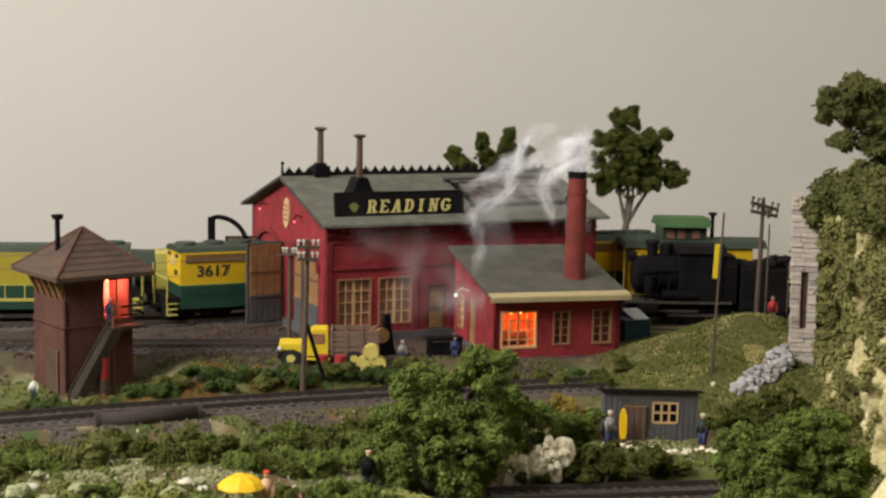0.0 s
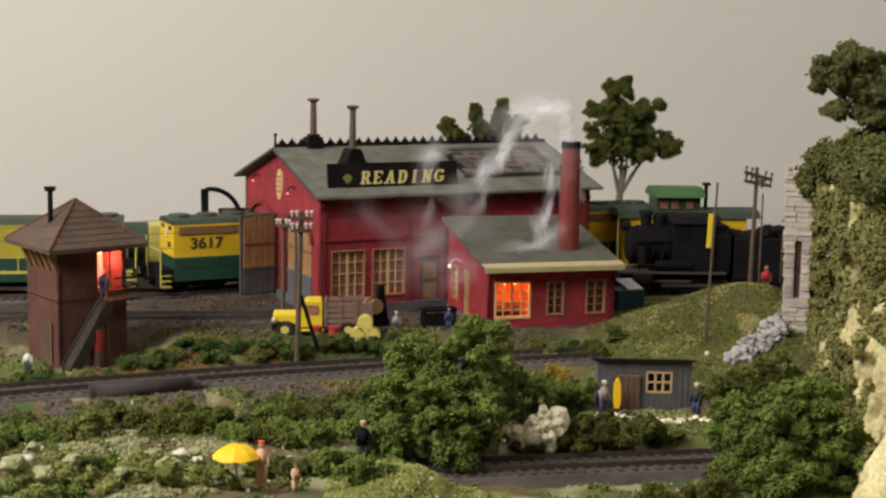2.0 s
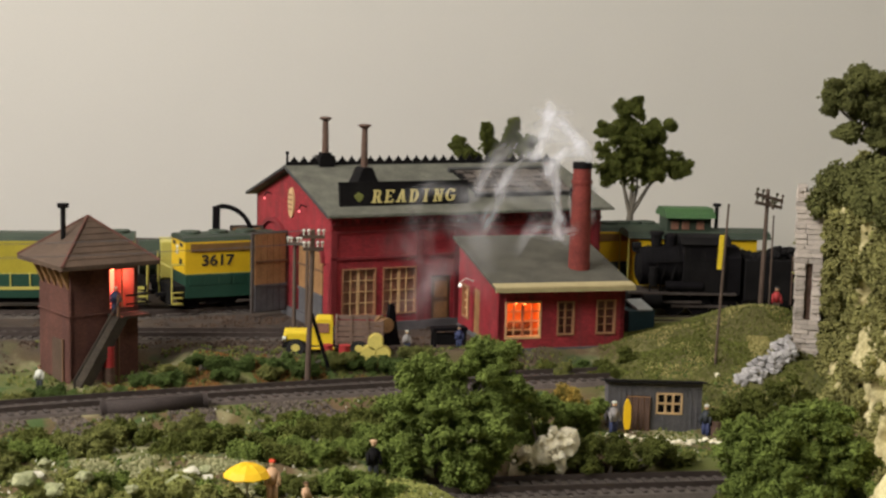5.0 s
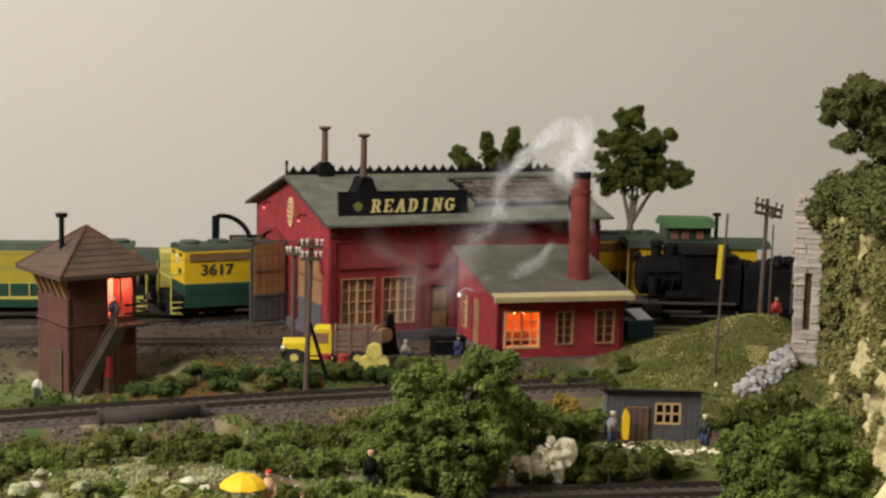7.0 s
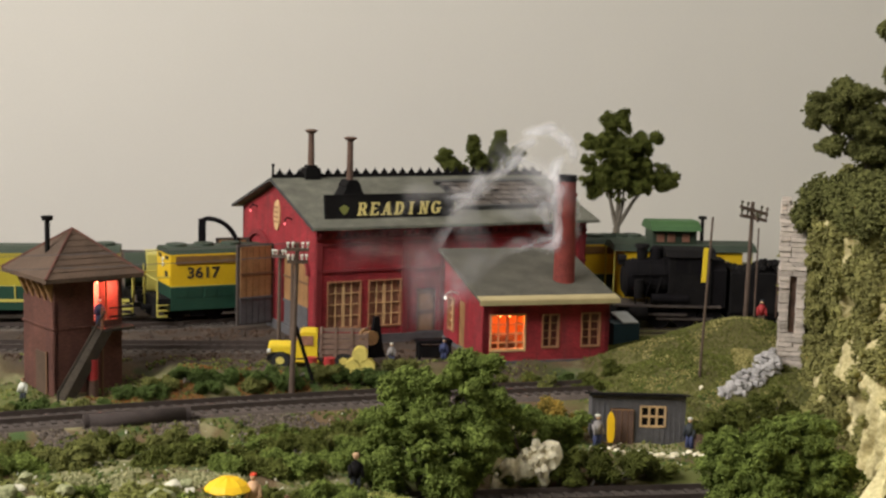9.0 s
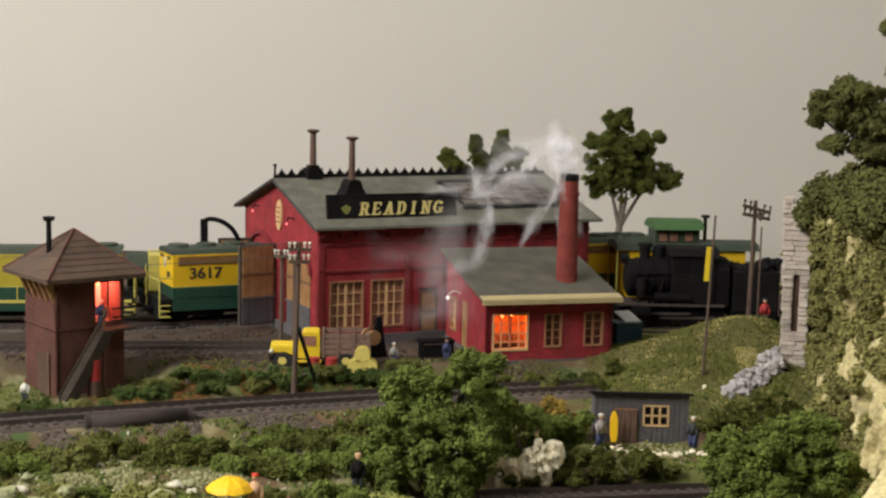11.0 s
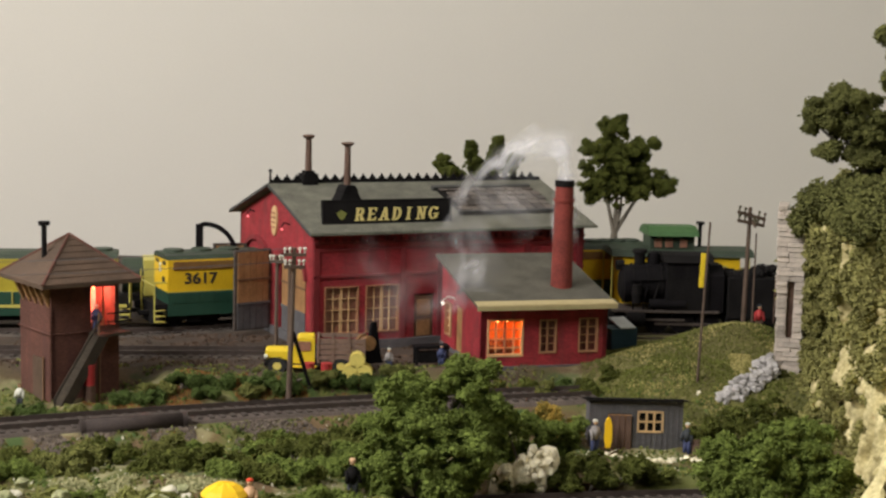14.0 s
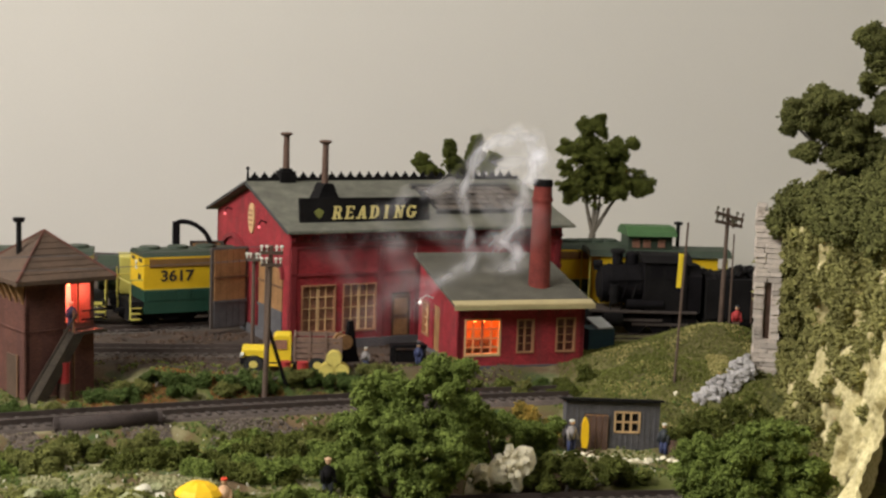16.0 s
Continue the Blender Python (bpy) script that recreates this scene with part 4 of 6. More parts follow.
def steam_locomotive():
    s = thing("steam_locomotive", 12.7, 3.9, -0.05, 3, "sooty black steam locomotive with coal tender", "locomotive")
    part("running_board", one_box(-0.6, 7.0, -0.1, 3.1, 1.55, 1.72, 0.03), M["tie"], s)
    boiler = part("boiler", one_tube((0.3, 1.6, 3.35), (6.3, 1.6, 3.6), 1.35, 1.6, 28), M["steel"], s)
    part("smokebox_door", one_tube((0.12, 1.6, 3.35), (0.32, 1.6, 3.35), 0.9, 1.2, 20), M["black"], boiler)
    part("headlamp", tube(one_box(-0.15, 0.45, 1.3, 1.9, 4.35, 4.5), (-0.2, 1.6, 4.75), (0.4, 1.6, 4.75), 0.3, 0.3, 14), M["black"], boiler)
    part("smokestack", tube(one_tube((1.5, 1.6, 4.4), (1.5, 1.6, 5.75), 0.36, 0.42, 16), (1.5, 1.6, 5.6), (1.5, 1.6, 5.85), 0.56, 0.5, 16), M["black"], boiler)
    d = one_tube((2.5, 1.6, 4.6), (2.5, 1.6, 5.5), 0.5, 0.46, 16)
    ball(d, (2.5, 1.6, 5.45), 0.46, 2, (1, 1, 0.7))
    part("steam_dome", d, M["steel"], boiler)
    for x in (0.9, 1.9, 2.9, 4.0, 5.1):
        part("boiler_band", one_tube((x, 1.6, 3.38 + 0.04 * x), (x + 0.08, 1.6, 3.38 + 0.04 * x), 1.38 + 0.045 * x, None, 28), M["black"], boiler)
    for k in range(6):
        part("pipe", sweep(bmesh.new(), [(0.9 + 0.75 * k, 0.22, 1.7), (0.9 + 0.75 * k, 0.12, 2.6), (1.2 + 0.75 * k, 0.2, 3.1 + 0.25 * (k % 3)), (1.6 + 0.75 * k, 0.25, 3.9)], 0.07, 6), M["steel"] if k % 3 == 1 else M["black"], boiler)
    part("handrail", sweep(bmesh.new(), [(0.5, 0.12, 3.8), (3.0, 0.05, 3.9), (5.9, -0.05, 4.0)], 0.05, 6), M["steel"], boiler)
    part("air_pump", tube(one_tube((1.1, 0.1, 2.2), (1.1, 0.1, 3.5), 0.32, None, 14), (1.1, 0.1, 2.75), (1.1, 0.1, 2.95), 0.38, None, 14), M["black"], boiler)
    part("air_tank", one_tube((2.0, 0.15, 2.15), (4.6, 0.15, 2.15), 0.36, None, 14), M["steel"], s)
    cab = part("cab", one_box(3.2, 6.2, -0.05, 3.2, 1.7, 5.2, 0.06), M["black"], s)
    part("cab_roof", slab(bmesh.new(), [(-0.25, 5.15), (3.45, 5.15), (2.8, 5.6), (1.6, 5.75), (0.4, 5.6)], "x", 2.95, 6.5), M["black"], cab)
    for x in (3.6, 4.7):
        part("window", one_box(x, x + 0.8, -0.09, -0.03, 4.1, 5.0), M["steel"], cab)
        part("window_frame", one_box(x - 0.08, x + 0.88, -0.08, -0.04, 4.02, 4.1), M["black"], cab)
    part("firebox", slab(bmesh.new(), [(0.1, 1.6), (3.1, 1.6), (3.1, 4.2), (2.4, 4.9), (0.8, 4.9), (0.1, 4.2)], "x", 6.2, 7.3), M["steel"], s)
    part("cylinder", tube(one_tube((0.4, 0.15, 1.1), (1.7, 0.15, 1.1), 0.55, None, 18), (0.3, 0.15, 1.1), (1.8, 0.15, 1.1), 0.3, None, 14), M["black"], s)
    big = wheel_mesh(0.85)
    for x in (2.7, 4.5, 6.3):
        for y in (0.55, 2.5):
            share("driving_wheel", big, s, at(x, y, 0.85))
    part("side_rod", one_box(2.5, 6.5, 0.2, 0.32, 0.62, 0.8), M["tie"], s)
    part("main_rod", one_box(1.2, 4.6, 0.05, 0.15, 0.95, 1.1), M["tie"], s)
    part("pilot", slab(bmesh.new(), [(-0.9, 0.3), (0.2, 0.3), (0.2, 1.5), (-0.3, 1.5)], "y", 0.3, 2.9), M["black"], s)
    tender = part("tender", one_box(7.6, 11.4, 0, 3.2, 1.2, 4.1, 0.08), M["black"], s)
    part("tender_frame", one_box(7.5, 11.5, 0.1, 3.1, 0.85, 1.2), M["steel"], tender)
    part("ladder", sweep(sweep(bmesh.new(), [(10.9, -0.08, 1.0), (10.9, -0.08, 4.4)], 0.05, 6), [(11.25, -0.08, 1.0), (11.25, -0.08, 4.4)], 0.05, 6), M["rust"], tender)
    coal = bmesh.new()
    for k in range(110):
        x = R.uniform(7.8, 11.3)
        ball(coal, (x, R.uniform(0.3, 2.9), 4.05 + (0.25 + 0.45 * step(9.6, 10.6, x)) * R.random() ** 0.6), R.uniform(0.15, 0.32), 1)
    part("coal", coal, M["black"], tender, "heap of black coal")
    for x in (8.4, 9.5, 10.6):
        for y in (0.5, 2.5):
            share("wheel", WHEEL, s, at(x, y, 0.52))


steam_locomotive()


# water column beside the house
def water_column():
    w = thing("water_column", -17.3, 6.2, -0.4, 18, "dark iron water column with curved spout", "water column")
    pts = [(0.3 + 2.2 * math.sin(a), 0, 4.9 + 2.2 * math.cos(a)) for a in [k * math.pi / 20 for k in range(11)]]
    part("post", box(bmesh.new(), -0.3, 0.2, -0.2, 0.2, 0, 7.1, 0, 0.04), M["steel"], w)
    part("spout", sweep(bmesh.new(), [(0, 0, 7.0)] + pts, 0.17, 8), M["steel"], w)
    part("base", one_tube((0, 0, 0), (0, 0, 0.3), 0.6, 0.5, 14), M["steel"], w)


water_column()


M["moss"] = paint("mossy_dark_timber", (0.075, 0.068, 0.035), 0.9, 0, 0.5, 900, 0.6, 150)


# ---- signal tower ----
def signal_tower():
    t = thing("signal_tower", -22.15, -15.8, -1.9, 39.5, "brown brick signal tower with hipped roof and outside stair", "signal tower")
    W, H = 4.25, 7.4
    lit = (2.45, 4.0, 4.7, 7.0)
    part("wall", wall_with_holes(W, H, [lit], 0.25), M["towerbrick"], t)
    part("wall", one_box(0, 0.25, 0, W, 0, 6.0), M["towerbrick"], t)
    part("wall", one_box(W - 0.25, W, 0.25, W, 0, H), M["towerbrick"], t)
    part("wall", one_box(0.25, W - 0.25, W - 0.25, W, 0, H), M["towerbrick"], t)
    part("window_band", one_box(0.02, 0.2, 0.1, W - 0.1, 6.0, 7.4), M["towerbrick"], t)
    for k in range(5):
        b = part("bracket", slab(bmesh.new(), [(-0.05, 6.0), (-0.55, 7.05), (-0.55, 7.3), (0.0, 7.3)], "y", 0.15 + 0.85 * k, 0.4 + 0.85 * k), M["woodorange"], t)
        if k < 4:
            part("pane", one_box(-0.03, 0.05, 0.5 + 0.85 * k, 0.9 + 0.85 * k, 6.2, 7.2), M["glass"], b)
    part("string_course", one_box(-0.1, W + 0.1, -0.05, W + 0.1, 4.38, 4.47), M["towerbrick"], t)
    part("plinth", one_box(-0.15, W + 0.15, -0.12, W + 0.15, -0.4, 0.35), M["towerroof"], t)
    rf = bmesh.new()
    o, c = 0.95, W / 2
    base = [rf.verts.new(p) for p in ((-o, -o, H - 0.15), (W + o, -o, H - 0.15), (W + o, W + o, H - 0.15), (-o, W + o, H - 0.15))]
    rim = [rf.verts.new((v.co.x, v.co.y, H + 0.1)) for v in base]
    tip = rf.verts.new((c, c, H + 2.55))
    rf.faces.new(base)
    for k in range(4):
        rf.faces.new((base[k], base[(k + 1) % 4], rim[(k + 1) % 4], rim[k]))
        rf.faces.new((rim[k], rim[(k + 1) % 4], tip))
    roof = part("roof", rf, M["towerroof"], t)
    for sx, sy in ((-o, -o), (W + o, -o), (-o, W + o)):
        part("hip_ridge", one_tube((sx, sy, H + 0.1), (c, c, H + 2.57), 0.09, 0.07, 6), M["towerbrick"], roof)
    for k in range(1, 8):
        f = k / 8
        part("roof_batten", one_box(-o + (c + o) * f, W + o - (c + o) * f, -o + (c + o) * f - 0.03, -o + (c + o) * f + 0.03, H + 0.09 + 2.45 * f, H + 0.13 + 2.45 * f), M["towerroof"], roof)
    part("stovepipe", tube(one_tube((0.6, 2.2, H + 0.8), (0.6, 2.2, H + 3.2), 0.15, 0.15, 12), (0.6, 2.2, H + 3.1), (0.6, 2.2, H + 3.35), 0.3, 0.36, 12), M["black"], roof)
    part("back_room_wall", one_box(0.3, W - 0.3, 2.4, 2.5, 4.5, 7.3), M["redlit"], t)
    part("room_floor", one_box(0.2, W - 0.2, 0.2, W - 0.2, 4.35, 4.5), M["wood"], t)
    part("door_post", one_box(3.2, 3.3, 0.02, 0.12, 4.7, 7.0), M["frame"], t)
    part("balcony", one_box(2.3, 4.5, -1.2, 0, 4.25, 4.42), M["mosswood"], t)
    for x in (2.4,):
        part("balcony_post", one_tube((x, -1.15, 0), (x, -1.15, 5.7), 0.08), M["wood"], t)
    for z in (5.1, 5.6):
        part("balcony_rail", sweep(bmesh.new(), [(2.9, -1.15, z), (4.5, -1.15, z), (4.5, 0, z)], 0.05, 6), M["black"], t)
    st = part("stair", slab(bmesh.new(), [(-0.6, -0.1), (0.1, -0.1), (2.9, 4.4), (2.2, 4.4)], "y", -1.55, -1.45), M["mosswood"], t, "weathered wooden stair")
    part("stringer", slab(bmesh.new(), [(-0.6, -0.1), (0.1, -0.1), (2.9, 4.4), (2.2, 4.4)], "y", -0.55, -0.45), M["mosswood"], st)
    part("soffit", slab(bmesh.new(), [(-0.5, 0), (0.0, 0), (2.8, 4.3), (2.3, 4.3)], "y", -1.44, -0.56), M["mosswood"], st)
    for k in range(13):
        part("tread", one_box(-0.35 + 0.22 * k, 0.1 + 0.22 * k, -1.5, -0.5, 0.18 + 0.345 * k, 0.25 + 0.345 * k), M["mosswood"], st)
    part("handrail", sweep(bmesh.new(), [(-0.5, -1.5, 0.1), (-0.5, -1.5, 1.1), (2.4, -1.5, 5.5)], 0.07, 6), M["mosswood"], st)
    part("door", one_box(-0.08, 0.02, 1.0, 2.4, 0, 2.9), M["towerroof"], t)
    part("door_frame", one_box(-0.12, -0.06, 0.85, 1.0, 0, 3.0), M["wood"], t)
    b = bmesh.new()
    ball(b, (3.3, 1.4, 6.9), 0.16)
    part("bulb", b, M["bulb"], t, "glowing red bulb")
    return t


signal_tower()
lamp("tower_lamp", "POINT", 0.065, (1.0, 0.20, 0.13), Matrix.Translation((-0.2040, -0.1265, 0.0470)), 0.004)


def drum(x, y, z, mat, label, r=0.5, h=1.1, lying=None, group=""):
    d = thing("drum", x, y, z, 0 if lying is None else lying, label, "drum", group)
    a, b = ((0, 0, 0), (0, 0, h)) if lying is None else ((0, -h / 2, r), (0, h / 2, r))
    bm = one_tube(a, b, r, r, 20)
    part("shell", bm, mat, d)
    va, vb = Vector(a), Vector(b)
    for f in (0.02, 0.33, 0.66, 0.98):
        p = va.lerp(vb, f)
        e = (vb - va).normalized() * 0.04
        part("hoop", one_tube(p - e, p + e, r * 1.05, r * 1.05, 20), mat, d)
    return d


drum(-20.0, -15.7, -1.7, M["rust"], "rusty oil drum beside the signal tower", 0.34, 1.35)
drum(-20.0, -15.7, -0.35, M["redcan"], "red oil drum stacked beside the signal tower", 0.32, 1.2)


# ---- truck, drums, yard clutter ----
def stake_truck():
    t = thing("stake_truck", -10.5, -10.9, -0.36, 4, "yellow stake bed truck with weathered wooden sides", "truck")
    hood = bmesh.new()
    box(hood, 0, 1.7, 0.25, 1.75, 0.75, 1.55, 0, 0.16)
    part("hood", hood, M["truck"], t)
    part("grille", one_box(-0.06, 0.04, 0.5, 1.5, 0.6, 1.4), M["black"], t)
    cab = bmesh.new()
    slab(cab, [(1.6, 0.65), (3.0, 0.65), (3.0, 2.35), (2.9, 2.45), (2.1, 2.45), (1.95, 2.35), (1.65, 1.55)], "y", 0.1, 1.9)
    cabp = part("cab", cab, M["truck"], t)
    part("window", one_box(2.0, 2.75, 0.05, 0.12, 1.55, 2.2), M["glass"], cabp)
    part("windscreen", slab(bmesh.new(), [(1.62, 1.6), (1.7, 1.6), (1.98, 2.3), (1.9, 2.3)], "y", 0.25, 1.75), M["glass"], cabp)
    for y0, y1 in ((-0.05, 0.35), (1.65, 2.05)):
        part("mudguard", slab(bmesh.new(), [(-0.1, 0.5), (1.5, 0.45), (1.3, 0.85), (0.9, 1.05), (0.3, 1.0), (0.0, 0.8)], "y", y0, y1), M["black"], t)
    wm = bmesh.new()
    tube(wm, (0, -0.2, 0), (0, 0.2, 0), 0.55, 0.55, 20)
    wm = mesh_of("tyre", wm, M["tyre"])
    hub = mesh_of("rim", one_tube((0, -0.23, 0), (0, 0.23, 0), 0.26, 0.26, 16), M["barrel"])
    for x, y in ((0.75, 0.1), (0.75, 1.9), (4.6, 0.1), (4.6, 1.9)):
        w = share("tyre", wm, t, at(x, y, 0.5))
        share("rim", hub, w, Matrix())
    part("chassis", one_box(0.2, 6.0, 0.5, 1.5, 0.5, 0.72), M["black"], t)
    part("running_board", one_box(1.4, 3.1, -0.1, 0.2, 0.4, 0.5), M["truck"], t)
    bed = part("bed", one_box(3.15, 6.1, -0.05, 2.05, 0.72, 0.9), M["stake"], t)
    for y in (-0.05, 2.0):
        for k in range(4):
            part("side_board", one_box(3.15, 6.1, y - 0.04, y + 0.05, 0.98 + 0.38 * k, 1.26 + 0.38 * k), M["stake"], bed)
        for x in (3.2, 4.1, 5.1, 6.0):
            part("stake", one_box(x - 0.07, x + 0.07, y - 0.1, y - 0.04, 0.75, 2.5), M["stake"], bed)
    for k in range(4):
        part("headboard", one_box(3.15, 3.25, -0.05, 2.05, 0.98 + 0.38 * k, 1.26 + 0.38 * k), M["stake"], bed)
    part("headlight", tube(one_tube((-0.05, 0.15, 1.1), (0.15, 0.15, 1.1), 0.17), (-0.05, 1.85, 1.1), (0.15, 1.85, 1.1), 0.17), M["insulator"], t)
    t.matrix_basis = t.matrix_basis @ Matrix.Diagonal((1, 1, 0.88, 1))


stake_truck()
for x, z in ((-5.25, -0.45), (-4.4, -0.45), (-4.85, 0.28)):
    drum(x, -11.6, z, M["barrel"], "straw yellow drum in a small stack", 0.45, 0.7, 0, "stacked drums")
drum(-7.75, -11.6, -0.4, M["redcan"], "red oil drum beside the truck", 0.33, 0.85)
drum(-6.7, -11.6, -0.4, M["redcan"], "red oil drum beside the truck", 0.33, 0.85)


def cable_reel():
    c = thing("cable_reel", -4.5, -8.9, 0.0, 30, "wooden cable reel leaning on a dark machine", "cable reel")
    for y in (-0.4, 0.4):
        part("flange", one_tube((0, y - 0.08, 1.3), (0, y + 0.08, 1.3), 0.46, 0.46, 20), M["woodorange"], c)
    part("core", one_tube((0, -0.4, 1.3), (0, 0.4, 1.3), 0.3, 0.3, 16), M["wood"], c)
    part("stand", slab(bmesh.new(), [(-1.2, -0.2), (1.5, -0.2), (1.3, 0.4), (1.0, 2.4), (0.7, 2.4), (0.4, 0.6), (-0.8, 0.4)], "y", 0.5, 0.8), M["steel"], c)


cable_reel()
m = thing("work_bench", -1.4, -8.6, -0.15, 16, "dark work bench beside the brick wall", "bench")
part("top", one_box(0, 2.2, 0, 0.9, 1.0, 1.2), M["steel"], m)
for x in (0.05, 2.0):
    for y in (0.05, 0.7):
        part("leg", one_box(x, x + 0.15, y, y + 0.15, 0, 1.0), M["black"], m)
part("crate", one_box(0.3, 1.6, 0.1, 0.7, 0.1, 0.8, 0.03), M["black"], m)
b = thing("refuse_bin", 11.3, -3.4, -0.2, 20, "dark teal refuse bin with a pale lid", "refuse bin")
part("body", one_box(0, 1.9, 0, 1.6, 0, 1.75, 0.06), M["bluebin"], b)
part("lid", slab(bmesh.new(), [(-0.1, 1.75), (1.7, 2.15), (1.7, 2.25), (-0.1, 1.85)], "x", 0.6, 1.7), M["lid"], b, "pale grey lid")


# ---- poles ----
def strand(points, r):
    """A thin wire: one square tube through the points."""
    bm = bmesh.new()
    rings = [[bm.verts.new((x, y + a, z + b)) for a, b in ((r, r), (-r, r), (-r, -r), (r, -r))] for x, y, z in points]
    for p, q in zip(rings, rings[1:]):
        for k in range(4):
            bm.faces.new((p[k], p[(k + 1) % 4], q[(k + 1) % 4], q[k]))
    return bm


def insulators(parent, x, y, z, knob):
    i = bmesh.new()
    tube(i, (x, y, z), (x, y, z + 0.22), 0.05, 0.05, 8)
    ball(i, (x, y, z + 0.25), 0.105, 2)
    part("insulator", i, M[knob], parent)


def pole(name, x, y, z, h, label, arms=(), r=0.16, lean=0, rz=0, knob="insulator"):
    p = tagged(new(name), label, "pole")
    p.matrix_basis = at(x, y, z, 0, lean, rz)
    part("post", one_tube((0, 0, -0.3), (0, 0, h), r, r * 0.75, 10), M["pole"], p)
    for zz, w in arms:
        a = part("crossarm", one_box(-w, w, -0.22, -0.08, zz - 0.1, zz + 0.1), M["pole"], p)
        for k in (-0.9, -0.45, 0.45, 0.9):
            insulators(a, w * k, -0.15, zz + 0.1, knob)
    return p


pole("telegraph_pole", -8.55, -15.4, -0.6, 8.5, "dark telegraph pole with white insulators", ((8.1, 0.65), (7.4, 0.6)), 0.17, 1.5, 20)
FRONT = bpy.data.objects["telegraph_pole"]
part("brace", one_tube((0.1, 0.0, 3.6), (1.3, 0.3, 0.4), 0.12, 0.12, 8), M["black"], FRONT)
wires = thing("overhead_wire", 0, 0, 0, 0, "thin grey wires strung between the poles", "wire")
for dz in (0.0, 0.75):
    for dx in (-0.4, 0.4):
        sag = [(-8.6 + dx - 5.0 * k, -15.4 - 1.3 * k + dx, 7.1 + dz - 0.35 * math.sin(math.pi * k / 6) - 0.1 * k) for k in range(7)]
        part("wire", strand(sag, 0.009), M["greywood"], wires)
pole("telegraph_pole", -10.4, -5.9, -0.1, 6.3, "short dark pole with two white insulators", ((5.9, 0.45),), 0.14)
pole("telegraph_pole", -9.6, -5.9, -0.1, 6.0, "short dark wooden post beside the house", (), 0.12)
FAR = pole("telegraph_pole", 20.3, -1.2, 1.3, 8.3, "dark telegraph pole with two sagging crossarms", (), 0.17, 1, 25)
for zz, w, tilt, turn in ((7.75, 1.15, 13, 0), (7.25, 1.1, 10, 0), (7.35, 0.9, -14, 70)):
    a = part("crossarm", one_box(-w, w, -0.24, -0.1, -0.11, 0.11, 0.02), M["pole"], FAR, at=at(0, 0, zz, 0, tilt, turn))
    for k in (-0.92, -0.5, 0.5, 0.92):
        insulators(a, w * k, -0.17, 0.1, "moss" if k < 0.9 else "pole")
pole("telegraph_pole", 21.4, 1.2, 1.0, 6.6, "thin dark wooden pole on the mound", (), 0.07)
p = pole("flag_pole", 15.8, -10.6, -0.4, 9.9, "slim grey pole with a yellow banner", (), 0.085, 2)
part("banner", one_box(-0.38, -0.09, -0.05, 0.05, 5.9, 8.0, 0.04), M["truck"], p, "yellow banner")


# ---- shed in the foreground ----
def shed():
    s = thing("shed", 8.45, -19.1, -2.55, 0, "grey board shed with flat roof and open brown door", "shed")
    L, D, H = 5.2, 1.7, 2.95
    part("wall", wall_with_holes(L, H - 0.08, [(1.0, 2.3, 0, 2.15), (2.75, 4.05, 1.2, 2.25)], 0.15), M["greywood"], s)
    for k in range(17):
        x = 0.02 + 0.305 * k
        z = (2.2, 2.9) if 1.0 <= x + 0.15 <= 2.3 else (0, 2.9)
        if 2.7 < x + 0.15 < 4.1:
            part("batten", one_box(x, x + 0.07, -0.04, 0, 0, 1.1), M["greywood"], s)
            z = (2.35, 2.9)
        part("batten", one_box(x, x + 0.07, -0.04, 0, *z), M["greywood"], s)
    for x0 in (0, L - 0.15):
        part("wall", slab(bmesh.new(), [(0.15, 0), (D, 0), (D, H - 0.4), (0.15, H - 0.1)], "x", x0, x0 + 0.15), M["greywood"], s)
    part("wall", one_box(0.15, L - 0.15, D - 0.15, D, 0, H - 0.42), M["greywood"], s)
    part("roof", slab(bmesh.new(), [(-0.3, H), (D + 0.2, H - 0.42), (D + 0.2, H - 0.32), (-0.3, H + 0.1)], "x", -0.2, L + 0.2), M["black"], s)
    dr = part("door", one_box(0, 1.3, 0, 0.1, 0, 2.1), M["woodorange"], s, "open brown plank door", at=at(1.05, -0.06, 0, 0, 0, -4))
    for k in range(4):
        part("plank", one_box(0.03 + 0.32 * k, 0.31 + 0.32 * k, -0.05, 0, 0.03, 2.08), M["rust"], dr)
    fr = bmesh.new()
    for a in ((2.7, 4.1, -0.06, 0.05, 1.12, 1.22), (2.7, 4.1, -0.06, 0.05, 2.23, 2.33), (2.68, 2.78, -0.06, 0.05, 1.12, 2.33), (4.02, 4.12, -0.06, 0.05, 1.12, 2.33)):
        box(fr, *a)
    w = part("window_frame", fr, M["cream"], s)
    for x in (3.19, 3.61):
        part("glazing_bar", one_box(x - 0.06, x + 0.06, -0.04, 0.04, 1.2, 2.25), M["cream"], w)
    part("glazing_bar", one_box(2.75, 4.05, -0.04, 0.04, 1.68, 1.78), M["cream"], w)
    part("dark_pane", one_box(2.72, 4.08, 0.16, 0.2, 1.15, 2.3), M["black"], w)


shed()


